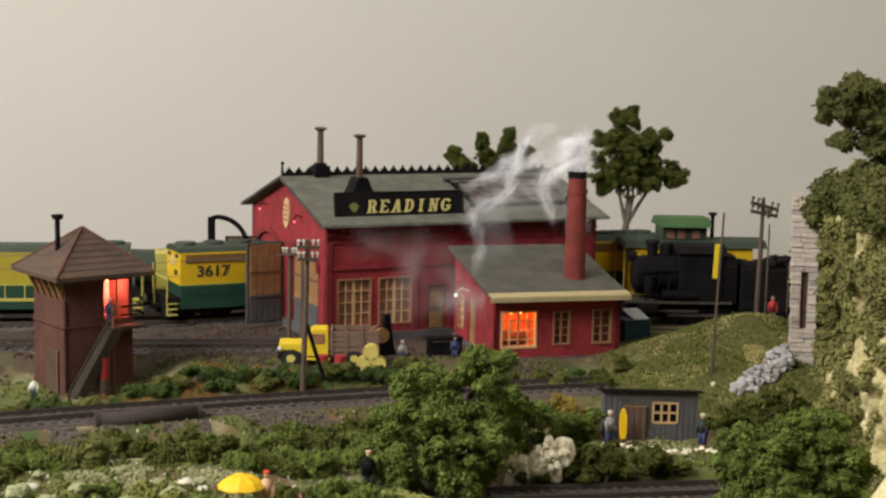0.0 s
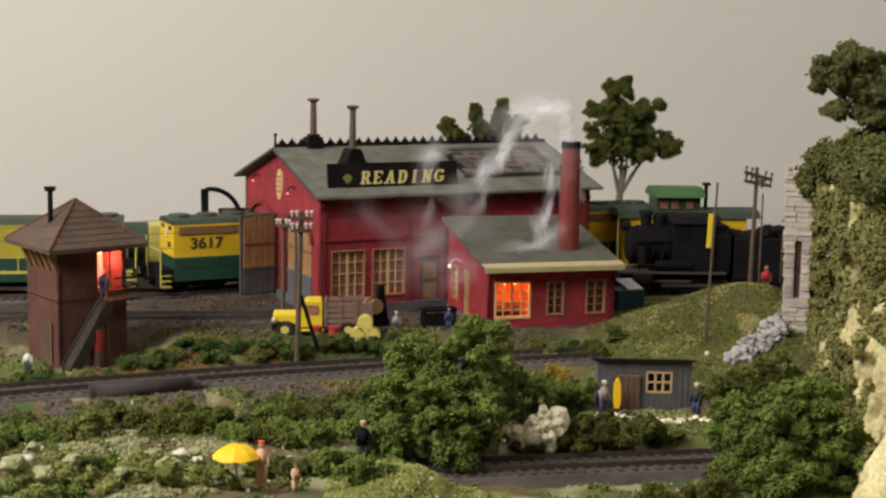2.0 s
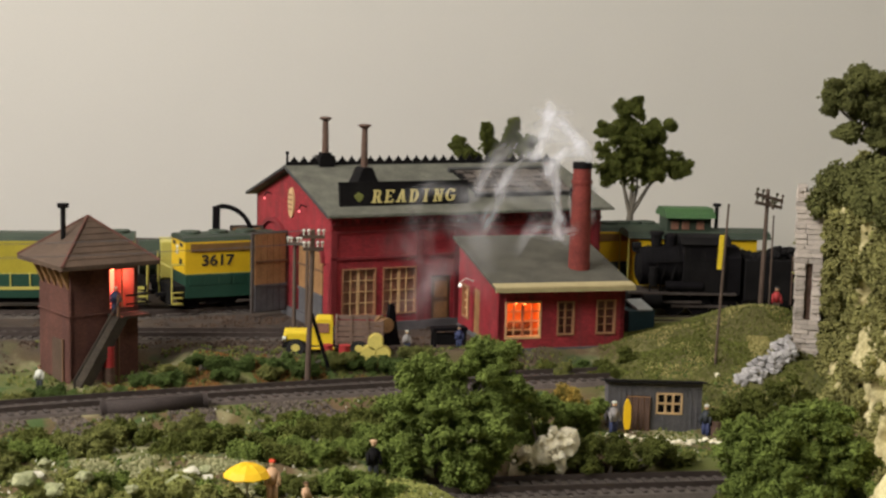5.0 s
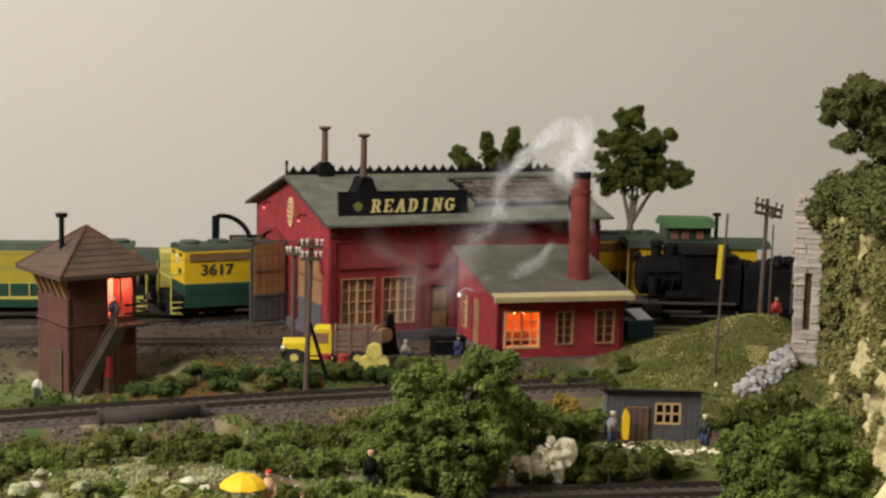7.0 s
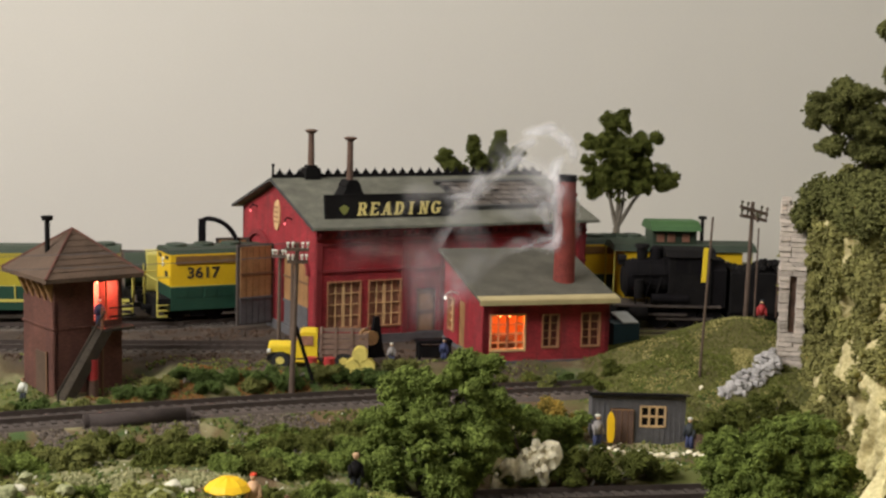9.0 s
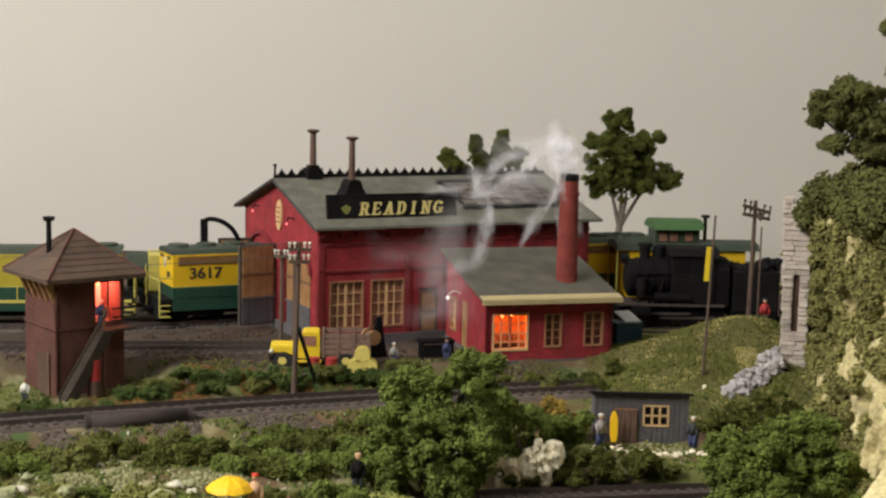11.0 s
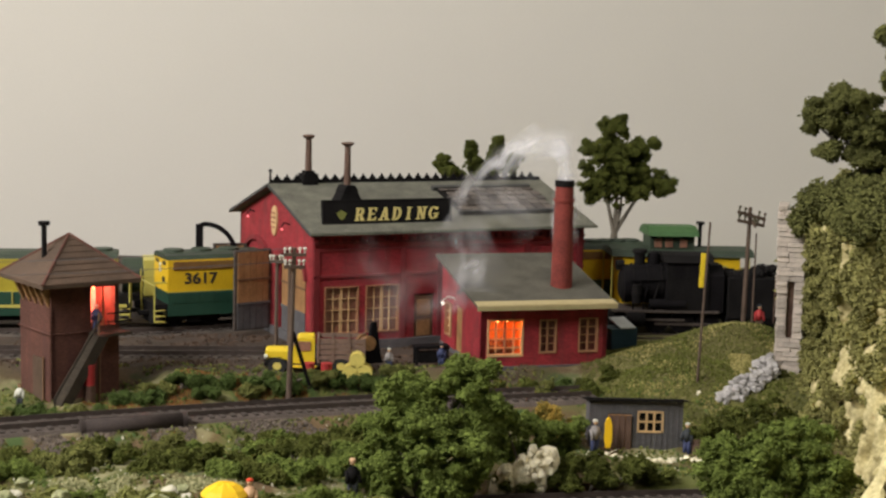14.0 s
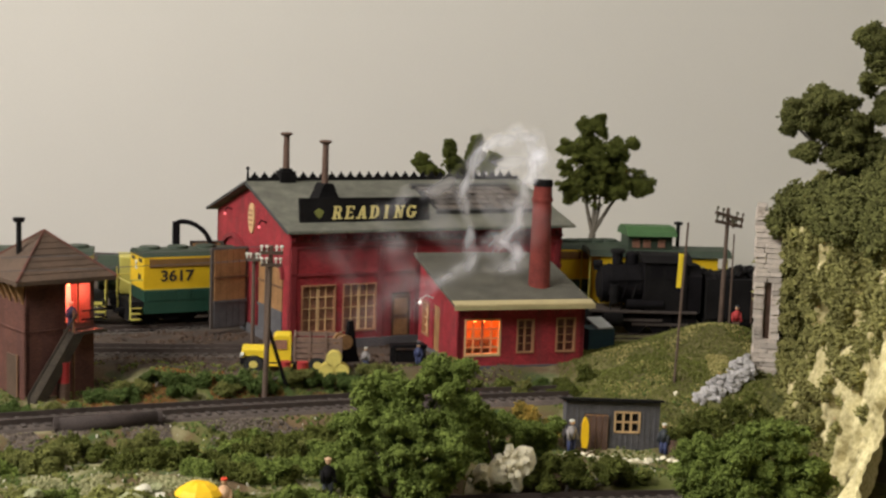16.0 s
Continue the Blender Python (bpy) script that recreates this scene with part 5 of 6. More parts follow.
# ---- figurines: one plain mesh each ----
def figurine(x, y, z, h, mats, label, rz=0, lean=0, hat=True):
    bm = bmesh.new()
    k = h / 2.0
    for sx in (-0.13, 0.13):
        tube(bm, (sx * k, 0, 0), (sx * 0.9 * k, 0, 0.95 * k), 0.11 * k, 0.15 * k, 10, 0)
        tube(bm, (sx * 1.9 * k, 0.05, 1.45 * k), (sx * 2.4 * k, -0.2 * k, 0.9 * k), 0.1 * k, 0.08 * k, 8, 1)
    tube(bm, (0, 0, 0.9 * k), (0, 0, 1.55 * k), 0.19 * k, 0.24 * k, 12, 1)
    ball(bm, (0, 0, 1.55 * k), 0.23 * k, 2, (1, 0.7, 0.5), 1)
    ball(bm, (0, -0.02, 1.84 * k), 0.135 * k, 2, (1, 1, 1.15), 2)
    if hat:
        ball(bm, (0, 0, 1.93 * k), 0.15 * k, 2, (1.1, 1.1, 0.6), 3)
    ob = solo("figurine", bm, mats, x, y, z, rz, label, "figurine", smooth=True)
    return ob


F = [M["navy"], M["greyfig"], M["flesh"], M["insulator"]]
figurine(8.75, -19.8, -2.6, 2.0, F, "small painted figurine in grey and blue beside the shed", 30)
figurine(13.85, -19.6, -2.6, 1.9, [M["navy"], M["dark"], M["flesh"], M["insulator"]], "small painted figurine in dark coat beside the shed", -30)
figurine(-3.8, -31.8, -2.0, 2.1, [M["dark"], M["black"], M["flesh"], M["flesh"]], "small dark painted figurine beside a bush", 20)
figurine(-7.75, -38.4, -1.05, 1.95, [M["flesh"], M["flesh"], M["flesh"], M["redfig"]], "small tan figurine with red hat beside a parasol", 10)
figurine(-6.3, -38.5, -1.4, 1.4, [M["flesh"], M["flesh"], M["flesh"], M["wood"]], "small tan figurine at the bushes", 60)
figurine(-19.8, -14.85, 2.62, 1.6, [M["navy"], M["navy"], M["flesh"], M["insulator"]], "small navy figurine on the tower balcony", 20)
figurine(-23.6, -17.2, -1.5, 1.5, [M["dark"], M["insulator"], M["flesh"], M["wood"]], "small figurine at the foot of the tower", 0)
figurine(-3.0, -10.4, -0.2, 1.45, [M["navy"], M["greyfig"], M["flesh"], M["insulator"]], "small figurine in the yard beside the truck", 0)
figurine(0.2, -8.9, -0.2, 1.5, [M["navy"], M["navy"], M["flesh"], M["dark"]], "small navy figurine at the boiler house wall", 0)
figurine(21.2, -2.0, 1.3, 1.9, [M["rust"], M["redcan"], M["flesh"], M["dark"]], "small red figurine beside the pole", 0)
board = thing("surfboard", 9.45, -20.0, -2.6, 0, "yellow upright surfboard leaning by the shed door", "board")
bm = bmesh.new()
slab(bm, [(-0.13, 0.5), (0.13, 0.5), (0.2, 0.9), (0.2, 1.8), (0.1, 2.1), (0, 2.2), (-0.1, 2.1), (-0.2, 1.8), (-0.2, 0.9)], "y", -0.1, 0.1)
part("hull", bm, M["parasol"], board)
drum(14.5, -19.6, -2.6, M["rust"], "rusty barrel beside the shed", 0.4, 1.0)


def parasol():
    p = thing("parasol", -8.8, -38.5, -1.5, 0, "bright yellow round parasol on a white pole", "parasol")
    bm = bmesh.new()
    ring, n = [], 16
    for r, z in ((0.02, 2.3), (0.45, 2.18), (0.8, 1.98), (1.02, 1.75), (1.0, 1.70), (0.4, 2.1)):
        ring.append([bm.verts.new((r * math.cos(2 * math.pi * k / n), r * math.sin(2 * math.pi * k / n), z - (0.04 if k % 2 else 0))) for k in range(n)])
    for a, b in zip(ring, ring[1:]):
        for k in range(n):
            bm.faces.new((a[k], a[(k + 1) % n], b[(k + 1) % n], b[k]))
    part("canopy", bm, M["parasol"], p)
    part("pole", one_tube((0, 0, -0.2), (0, 0, 2.2), 0.06), M["insulator"], p)


parasol()

# dark log lying beside the track
lg = thing("pipe", -18.6, -23.6, -1.35, 21, "long dark rusty pipe lying beside the track", "pipe")
bm = one_tube((0, 0, 0.45), (5.6, 0, 0.55), 0.46, 0.46, 20)
part("shell", bm, M["oldpipe"], lg, smooth=True)
part("end_band", one_tube((0, 0, 0.45), (0.25, 0, 0.45), 0.48, 0.48, 20), M["oldpipe"], lg)
part("end_band", one_tube((5.35, 0, 0.55), (5.6, 0, 0.55), 0.48, 0.48, 20), M["oldpipe"], lg)


# ---- foliage: foam clumps with small grains ----
def clump_shapes(n=9, grains=75):
    shapes = []
    for s in range(n):
        bm = bmesh.new()
        bmesh.ops.create_icosphere(bm, subdivisions=1, radius=0.72)
        for v in bm.verts:
            v.co *= 1 + 0.6 * noise.noise(v.co * 1.7 + Vector((s * 9.1, 0, 0)))
        for k in range(grains):
            d = Vector((R.gauss(0, 1), R.gauss(0, 1), R.gauss(0, 1))).normalized()
            made = bmesh.ops.create_cone(bm, cap_ends=True, segments=3, radius1=R.uniform(0.16, 0.36), radius2=0, depth=R.uniform(0.2, 0.5))["verts"]
            turn = Euler((R.random() * 6, R.random() * 6, R.random() * 6)).to_matrix().to_4x4()
            bmesh.ops.transform(bm, matrix=Matrix.Translation(d * R.uniform(0.6, 1.2)) @ turn, verts=made)
        bmesh.ops.triangulate(bm, faces=bm.faces)
        bm.verts.ensure_lookup_table()
        vs = np.array([v.co[:] for v in bm.verts])
        fs = np.array([[v.index for v in f.verts] for f in bm.faces])
        bm.free()
        shapes.append((vs, fs))
    return shapes


CLUMPS = clump_shapes()


def foliage(name, spots, mat):
    """One mesh of clumps; spots: (x, y, z, radius) in centimetres."""
    V, Fc, base = [], [], 0
    for x, y, z, r in spots:
        vs, fs = CLUMPS[R.randrange(len(CLUMPS))]
        turn = np.array(Euler((R.random() * 6.3, R.random() * 6.3, R.random() * 6.3)).to_matrix())
        V.append((vs @ turn.T) * r * np.array([1, 1, R.uniform(0.7, 1.0)]) + (x, y, z))
        Fc.append(fs + base)
        base += len(vs)
    V, Fc = np.concatenate(V) * U, np.concatenate(Fc)
    me = bpy.data.meshes.new(name)
    me.vertices.add(len(V))
    me.vertices.foreach_set("co", V.ravel())
    me.loops.add(Fc.size)
    me.loops.foreach_set("vertex_index", Fc.ravel())
    me.polygons.add(len(Fc))
    me.polygons.foreach_set("loop_start", np.arange(0, Fc.size, 3))
    me.update(calc_edges=True)
    me.materials.append(mat)
    return me


def crown_spots(blobs, per, r0, r1):
    """Clump places on lumps, and the lumps over blobs (x, y, z, rx, ry, rz)."""
    out = []
    for cx, cy, cz, rx, ry, rz in blobs:
        lumps = max(4, per // 9)
        size = 0.42 * (rx + ry + rz) / 3
        for m in range(lumps):
            d = Vector((R.gauss(0, 1), R.gauss(0, 1), R.gauss(0, 1) + 0.3)).normalized()
            f = R.uniform(0.2, 1.0)
            lx, ly, lz, s = cx + d.x * rx * f, cy + d.y * ry * f, cz + d.z * rz * f, size * R.uniform(0.6, 1.25)
            for k in range(9):
                e = Vector((R.gauss(0, 1), R.gauss(0, 1), R.gauss(0, 1) + 0.2)).normalized()
                g = R.uniform(0.4, 1.25)
                out.append((lx + e.x * s * g, ly + e.y * s * g, lz + e.z * s * g * 0.85, r0 * 0.5 + (r1 - r0 * 0.5) * R.random() ** 1.5))
    return out


def limbs(bm, start, ends, r):
    for e in ends:
        mid = (Vector(start) * 0.45 + Vector(e) * 0.55) + Vector((R.uniform(-0.2, 0.2), R.uniform(-0.2, 0.2), 0.15))
        tube(bm, start, mid, r, r * 0.65, 8)
        tube(bm, mid, e, r * 0.65, r * 0.25, 8)
        ball(bm, mid, r * 0.66, 1)


def tree(name, x, y, z, blobs, fork, label, mat, per=60, r0=0.28, r1=0.55, r=0.3):
    """Trunk from the ground, limbs towards each blob, crown of clumps; blobs in world centimetres."""
    t = thing(name, x, y, z, 0, label, "tree")
    rel = [(a - x, b - y, c - z, d * 1.25, e * 1.25, f * 1.2) for a, b, c, d, e, f in blobs]
    bm = bmesh.new()
    top = (fork[0] - x, fork[1] - y, fork[2] - z)
    tube(bm, (0, 0, -0.4), top, r, r * 0.7, 10)
    limbs(bm, top, [q[:3] for q in rel[:4]], r * 0.5)
    part("trunk", bm, M["trunk"], t)
    cr = new("crown", foliage("crown", crown_spots(rel, per, r0, r1), mat))
    cr.parent = t
    return t


def bush(x, y, blobs, label, mat, per=60, r0=0.25, r1=0.5):
    z = land(x, y)
    t = thing("bush", x, y, z, 0, label, "bush")
    rel = [(a - x, b - y, c - z, d, e, f) for a, b, c, d, e, f in blobs]
    bm = bmesh.new()
    limbs(bm, (0, 0, -0.2), [q[:3] for q in rel], 0.12)
    part("stem", bm, M["trunk"], t)
    cr = new("crown", foliage("crown", crown_spots(rel, per, r0, r1), mat))
    cr.parent = t
    return t


# tree behind the yard: forked trunk, tall crown
tree("tree", 13.6, 20.5, -0.1, [(12.3, 20.5, 9.8, 1.3, 1.3, 1.5), (14.2, 20.5, 11.2, 1.7, 1.4, 1.4), (16.5, 20.5, 9.1, 1.6, 1.4, 1.2), (14.4, 20.5, 8.8, 1.5, 1.3, 1.0), (13.2, 20.5, 13.3, 0.55, 0.6, 1.1), (14.1, 20.5, 13.9, 0.4, 0.4, 0.9), (15.6, 20.5, 12.0, 0.8, 0.7, 0.7), (16.8, 20.5, 12.5, 0.3, 0.3, 0.35), (11.5, 20.5, 12.0, 0.4, 0.4, 0.5), (13.7, 20.5, 10.0, 1.7, 1.4, 1.4), (15.4, 20.5, 9.8, 1.5, 1.3, 1.3), (12.2, 20.5, 8.4, 0.7, 0.7, 0.6), (13.0, 20.5, 11.8, 1.0, 0.9, 1.0), (17.8, 20.5, 9.0, 0.7, 0.7, 0.6)],
     (13.9, 20.5, 5.2), "dark green tree with forked grey trunk behind the yard", M["leafdark"], 150, 0.18, 0.36, 0.4)
tree("tree", 2.6, 21.2, -0.1, [(-0.1, 21.2, 10.6, 0.5, 0.5, 0.5), (2.1, 21.2, 11.2, 0.6, 0.6, 1.0), (4.0, 21.2, 11.2, 1.0, 0.7, 0.7), (4.3, 21.2, 12.2, 0.35, 0.4, 0.6), (5.3, 21.2, 10.6, 0.8, 0.7, 0.8), (2.8, 21.2, 10.2, 1.3, 0.9, 0.8), (0.6, 21.2, 9.8, 0.9, 0.8, 0.7)],
     (2.6, 21.2, 7.5), "green tree standing behind the engine house roof", M["leafdark"], 110, 0.16, 0.32, 0.3)
# large foreground bushes
bush(-0.6, -29.8, [(-2.2, -29.6, 1.0, 1.6, 1.4, 1.3), (-0.4, -29.4, 2.3, 1.5, 1.3, 1.3), (1.6, -29.2, 3.4, 1.4, 1.2, 1.3), (2.2, -29.4, 2.0, 1.3, 1.2, 1.1), (-0.6, -30.4, 0.4, 2.2, 1.6, 1.5), (-2.6, -30.4, -1.0, 1.4, 1.2, 1.2), (1.0, -30.8, -0.6, 1.9, 1.4, 1.6), (2.0, -30.0, 0.3, 1.3, 1.2, 1.2), (0.2, -31.0, -1.6, 1.6, 1.2, 1.0), (-1.8, -29.2, 2.6, 0.8, 0.8, 0.8)],
     "large mid green foam bush beside the front line", M["leaf"], 140, 0.22, 0.46)
bush(4.6, -27.0, [(3.6, -27.0, 0.6, 1.3, 1.1, 0.9), (5.2, -26.6, 0.2, 1.5, 1.2, 1.0), (6.6, -26.2, 0.0, 1.1, 1.0, 0.9), (4.2, -26.4, -1.0, 1.5, 1.0, 0.9)], "mid green foam bush", M["leaf"], 60, 0.22, 0.42)
bush(7.6, -27.6, [(6.6, -27.6, -1.5, 1.3, 1.0, 0.8), (8.2, -27.4, -1.4, 1.4, 1.0, 0.9), (9.8, -27.2, -1.6, 1.5, 1.0, 0.8), (11.0, -27.0, -1.8, 1.2, 1.0, 0.7)], "low dark green foam bush beside the front line", M["leafdark"], 60, 0.22, 0.4)
bush(16.0, -31.4, [(14.2, -31.6, 0.2, 1.8, 1.5, 1.4), (16.2, -31.2, 1.2, 1.7, 1.4, 1.3), (18.2, -31.4, 0.4, 1.7, 1.4, 1.3), (13.8, -32.0, -1.4, 1.5, 1.3, 1.2), (16.0, -32.2, -0.6, 2.0, 1.4, 1.3), (18.6, -32.0, -1.2, 1.4, 1.3, 1.2), (15.6, -32.6, -2.2, 2.0, 1.3, 1.0)], "large mid green foam bush in front of the cliff", M["leaf"], 145, 0.22, 0.46)
bush(4.2, -28.4, [(3.3, -28.5, -2.1, 0.7, 0.4, 0.6), (4.3, -28.5, -1.9, 0.8, 0.4, 0.6), (5.3, -28.4, -1.9, 0.8, 0.4, 0.6)], "low dark green growth under the white rocks", M["leafdark"], 40, 0.18, 0.34)
bush(7.2, -19.6, [(6.6, -19.4, -0.8, 1.0, 0.8, 0.8), (7.4, -19.8, -1.6, 0.8, 0.7, 0.7)], "orange gold foam bush beside the shed", M["leafgold"], 50, 0.2, 0.4)
bush(15.8, -19.0, [(15.2, -19.0, -1.5, 1.3, 1.0, 0.9), (17.2, -18.4, -1.0, 1.4, 1.0, 1.0), (19.0, -18.0, -0.4, 1.3, 1.0, 1.0)], "dark green bush beside the shed", M["leafdark"], 60, 0.22, 0.42)
# low scrub along the front of the main line
for k in range(62):
    x = R.uniform(-23, -1.5)
    y = track_y(x) - 5.3 - 8.1 * R.random() ** 1.6
    if (x + 14.5) ** 2 / 22 + (y + 34) ** 2 / 12 < 1 or y < -35:
        continue
    z, s = land(x, y), R.uniform(0.6, 1.25)
    bush(x, y, [(x, y, z + 0.25, 0.9 * s, 0.7 * s, 0.55 * s), (x + 0.7 * s, y - 0.3, z + 0.35 * s, 0.7 * s, 0.6 * s, 0.6 * s)], "low dark green scrub beside the main line", M[("leafdark", "leaf", "leafdark", "leafolive", "leafdark")[k % 5]], 24, 0.2, 0.4)
for k in range(11):
    x = -4.4 + 0.75 * k
    y = track_y(x) - 8.5 - 1.5 * R.random()
    if 2.2 < x or x < -3.4:
        z = land(x, y)
        bush(x, y, [(x, y, z + 0.4, 0.9, 0.7, 0.6), (x + 0.5, y - 0.8, z + 0.3, 0.7, 0.6, 0.6)], "low green scrub behind the large bush", M["leaf"], 28, 0.2, 0.4)
# bright tufts between track and tower, yard side
for k in range(21):
    x = -24.5 + 1.08 * k + R.uniform(-0.4, 0.4)
    y = track_y(x) + 2.9 + R.uniform(0, 1.3)
    z = land(x, y)
    bush(x, y, [(x, y, z + 0.25, 0.75, 0.6, 0.4), (x + 0.7, y + 0.2, z + 0.2, 0.6, 0.5, 0.45)], "bright grass green tuft beside the track", M["leafblue"] if k % 4 else M["leafolive"], 26, 0.16, 0.32)
for x, y, m in ((3.5, -11.6, "leafdark"), (5.2, -11.2, "leafdark"), (7.6, -10.6, "leafblue"), (9.2, -10.0, "leafdark"), (10.6, -9.2, "leafdark"), (6.4, -12.2, "leafolive"), (8.8, -12.0, "leafdark")):
    z = land(x, y)
    bush(x, y, [(x, y, z + 0.2, 0.8, 0.6, 0.45)], "low green scrub at the boiler house", M[m], 30, 0.18, 0.34)
# nearest growth along the bottom edge
for x, y, s, m in ((-13.3, -35.2, 1.0, "leaflight"), (-13.0, -36.8, 1.2, "leaflight"), (-15.5, -36.5, 1.1, "leaf"), (-10.8, -36.6, 0.9, "leaf"), (-11.4, -39.2, 1.0, "leaflight"), (-5.2, -36.4, 1.0, "leaf"), (-3.6, -38.0, 1.0, "leaf"), (-6.6, -36.0, 0.8, "leafdark"), (-17.5, -34.5, 0.8, "leaflight"), (-5.0, -34.6, 0.9, "leafdark"), (-8.2, -34.4, 0.8, "leafdark"), (9.5, -34.4, 0.8, "leafdark"), (12.0, -33.8, 0.9, "leafdark"), (6.4, -36.0, 0.7, "leaf")):
    z = land(x, y)
    bush(x, y, [(x, y, z + 0.35 * s, 1.0 * s, 0.8 * s, 0.7 * s), (x + 0.8 * s, y + 0.3, z + 0.2 * s, 0.8 * s, 0.7 * s, 0.6 * s)], "green foam bush among pale rocks", M[m], 45, 0.18, 0.36)


for k in range(20):
    x, y = R.uniform(-21, -8.5), R.uniform(-39.5, -35.2)
    if abs(x + 8.6) > 1.2 or y > -37:
        z, s = land(x, y), R.uniform(0.5, 0.95)
        bush(x, y, [(x, y, z + 0.3 * s, 0.9 * s, 0.7 * s, 0.65 * s), (x + 0.7 * s, y + 0.3, z + 0.2 * s, 0.7 * s, 0.6 * s, 0.55 * s)], "light green foam bush among pale rocks", M[("leaflight", "leaf", "leaflight", "leafolive")[k % 4]], 40, 0.16, 0.34)


# ---- rocks ----
def rock(name, x, y, z, r, label, mat, squash=0.8, group=""):
    bm = bmesh.new()
    bmesh.ops.create_icosphere(bm, subdivisions=3, radius=r)
    off = Vector((R.uniform(-50, 50), R.uniform(-50, 50), R.uniform(-50, 50)))
    for v in bm.verts:
        v.co *= 1 + 0.45 * noise.noise(v.co / r * 1.1 + off) + 0.15 * noise.noise(v.co / r * 3.5 + off)
        v.co.z *= squash
    return solo(name, bm, mat, x, y, z, R.uniform(0, 360), label, "rock", group)


def block(x, y, z, r, label, mat, squash=0.8, group=""):
    """An angular broken stone."""
    bm = bmesh.new()
    for k in range(13):
        d = Vector((R.gauss(0, 1), R.gauss(0, 1), R.gauss(0, 1))).normalized() * r * R.uniform(0.75, 1.1)
        bm.verts.new((d.x, d.y, d.z * squash))
    bmesh.ops.delete(bm, geom=bmesh.ops.convex_hull(bm, input=bm.verts)["geom_interior"], context="VERTS")
    bmesh.ops.bevel(bm, geom=list(bm.edges), offset=r * 0.07, segments=1, affect="EDGES")
    return solo("rock", bm, mat, x, y, z, R.uniform(0, 360), label, "rock", group)


M["chalk"] = paint("white_plaster_rock", (0.84, 0.77, 0.58), 0.9, 0, 0.25, 700, 0.9, 120)
for x, z, r in ((3.3, -1.75, 0.5), (3.7, -1.2, 0.5), (4.3, -0.85, 0.5), (4.9, -0.5, 0.6), (5.5, -0.3, 0.45), (5.2, -1.0, 0.5)):
    rock("rock", x, -28.3, z - 0.5, 0.55, "white plaster rock among the bushes", M["chalk"], 1.5, "white rocks")
    for k in range(9):
        block(x + R.uniform(-0.9, 0.9) * r, -28.75 + R.uniform(-0.3, 0.3), z + R.uniform(-0.9, 0.7) * r, r * R.uniform(0.25, 0.6), "white broken plaster rock among the bushes", M["chalk"], 1.0, "white rocks")
for k in range(16):
    x, y = 9.0 + 0.36 * k, -20.6 + R.uniform(-0.5, 0.2)
    block(x, y, land(x, y) + 0.08, R.uniform(0.18, 0.38), "pale stone along the shed front", M["chalk"], 0.7, "shed stones")
for k in range(170):
    f, g = R.random() ** 0.8, R.random()
    x, y = 16.9 + 3.6 * f + R.uniform(-0.4, 0.3), -12.5 + 2.6 * f - 0.9 * g * f + R.uniform(-0.5, 0.5)
    block(x, y, land(x, y) + 0.08 + 0.9 * f * (1 - g), R.uniform(0.16, 0.42), "pale grey tumbled rubble stone", M["rubble"], 0.75, "rubble slope")
for k in range(14):
    x, y = -23 + 2.1 * k, 0
    y = track_y(x) - 5.5 - 4 * R.random()
    rock("rock", x, y, land(x, y), R.uniform(0.2, 0.5), "pale rock in the scrub", M["white"], 0.5, "scrub rocks")
for x, y, r in ((-19.2, -33.6, 0.42), (-16.8, -34.2, 0.3), (-12.1, -33.2, 0.4), (-11.3, -33.6, 0.3), (-18.4, -36.0, 0.4), (-4.4, -35.2, 0.25), (-14.8, -36.2, 0.3)):
    rock("rock", x, y, land(x, y) + 0.1, r, "pale rock among pale rocks", M["white"], 0.6, "foreground rocks")

for k in range(7):
    block(15.8 + R.uniform(-0.3, 0.3), -12 + R.uniform(-0.2, 0.2), -1.08 + R.uniform(-0.15, 0.45), R.uniform(0.12, 0.24), "cream stone at the foot of the banner pole", M["chalk"], 0.9, "pole stones")
M["lichenrock"] = paint("lichen_covered_rock", (0.33, 0.33, 0.19), 0.95, 0, 0.4, 700, 0.9, 90, second=(0.20, 0.22, 0.10))
for x, y, z, r in ((-18.6, -37.5, -0.2, 0.8), (-17.1, -38.2, -0.4, 0.7), (-16.1, -37.0, -0.1, 0.6), (-13.7, -38.5, -0.2, 0.5), (-11.7, -38.0, -0.1, 0.9), (-11.0, -36.0, 0.0, 0.5), (-18.1, -36.0, 0.1, 0.5)):
    rock("rock", x, y, z - 0.35, r * 0.6, "pale lichen covered rock among light green bushes", M["lichenrock"], 0.7, "foreground rocks")


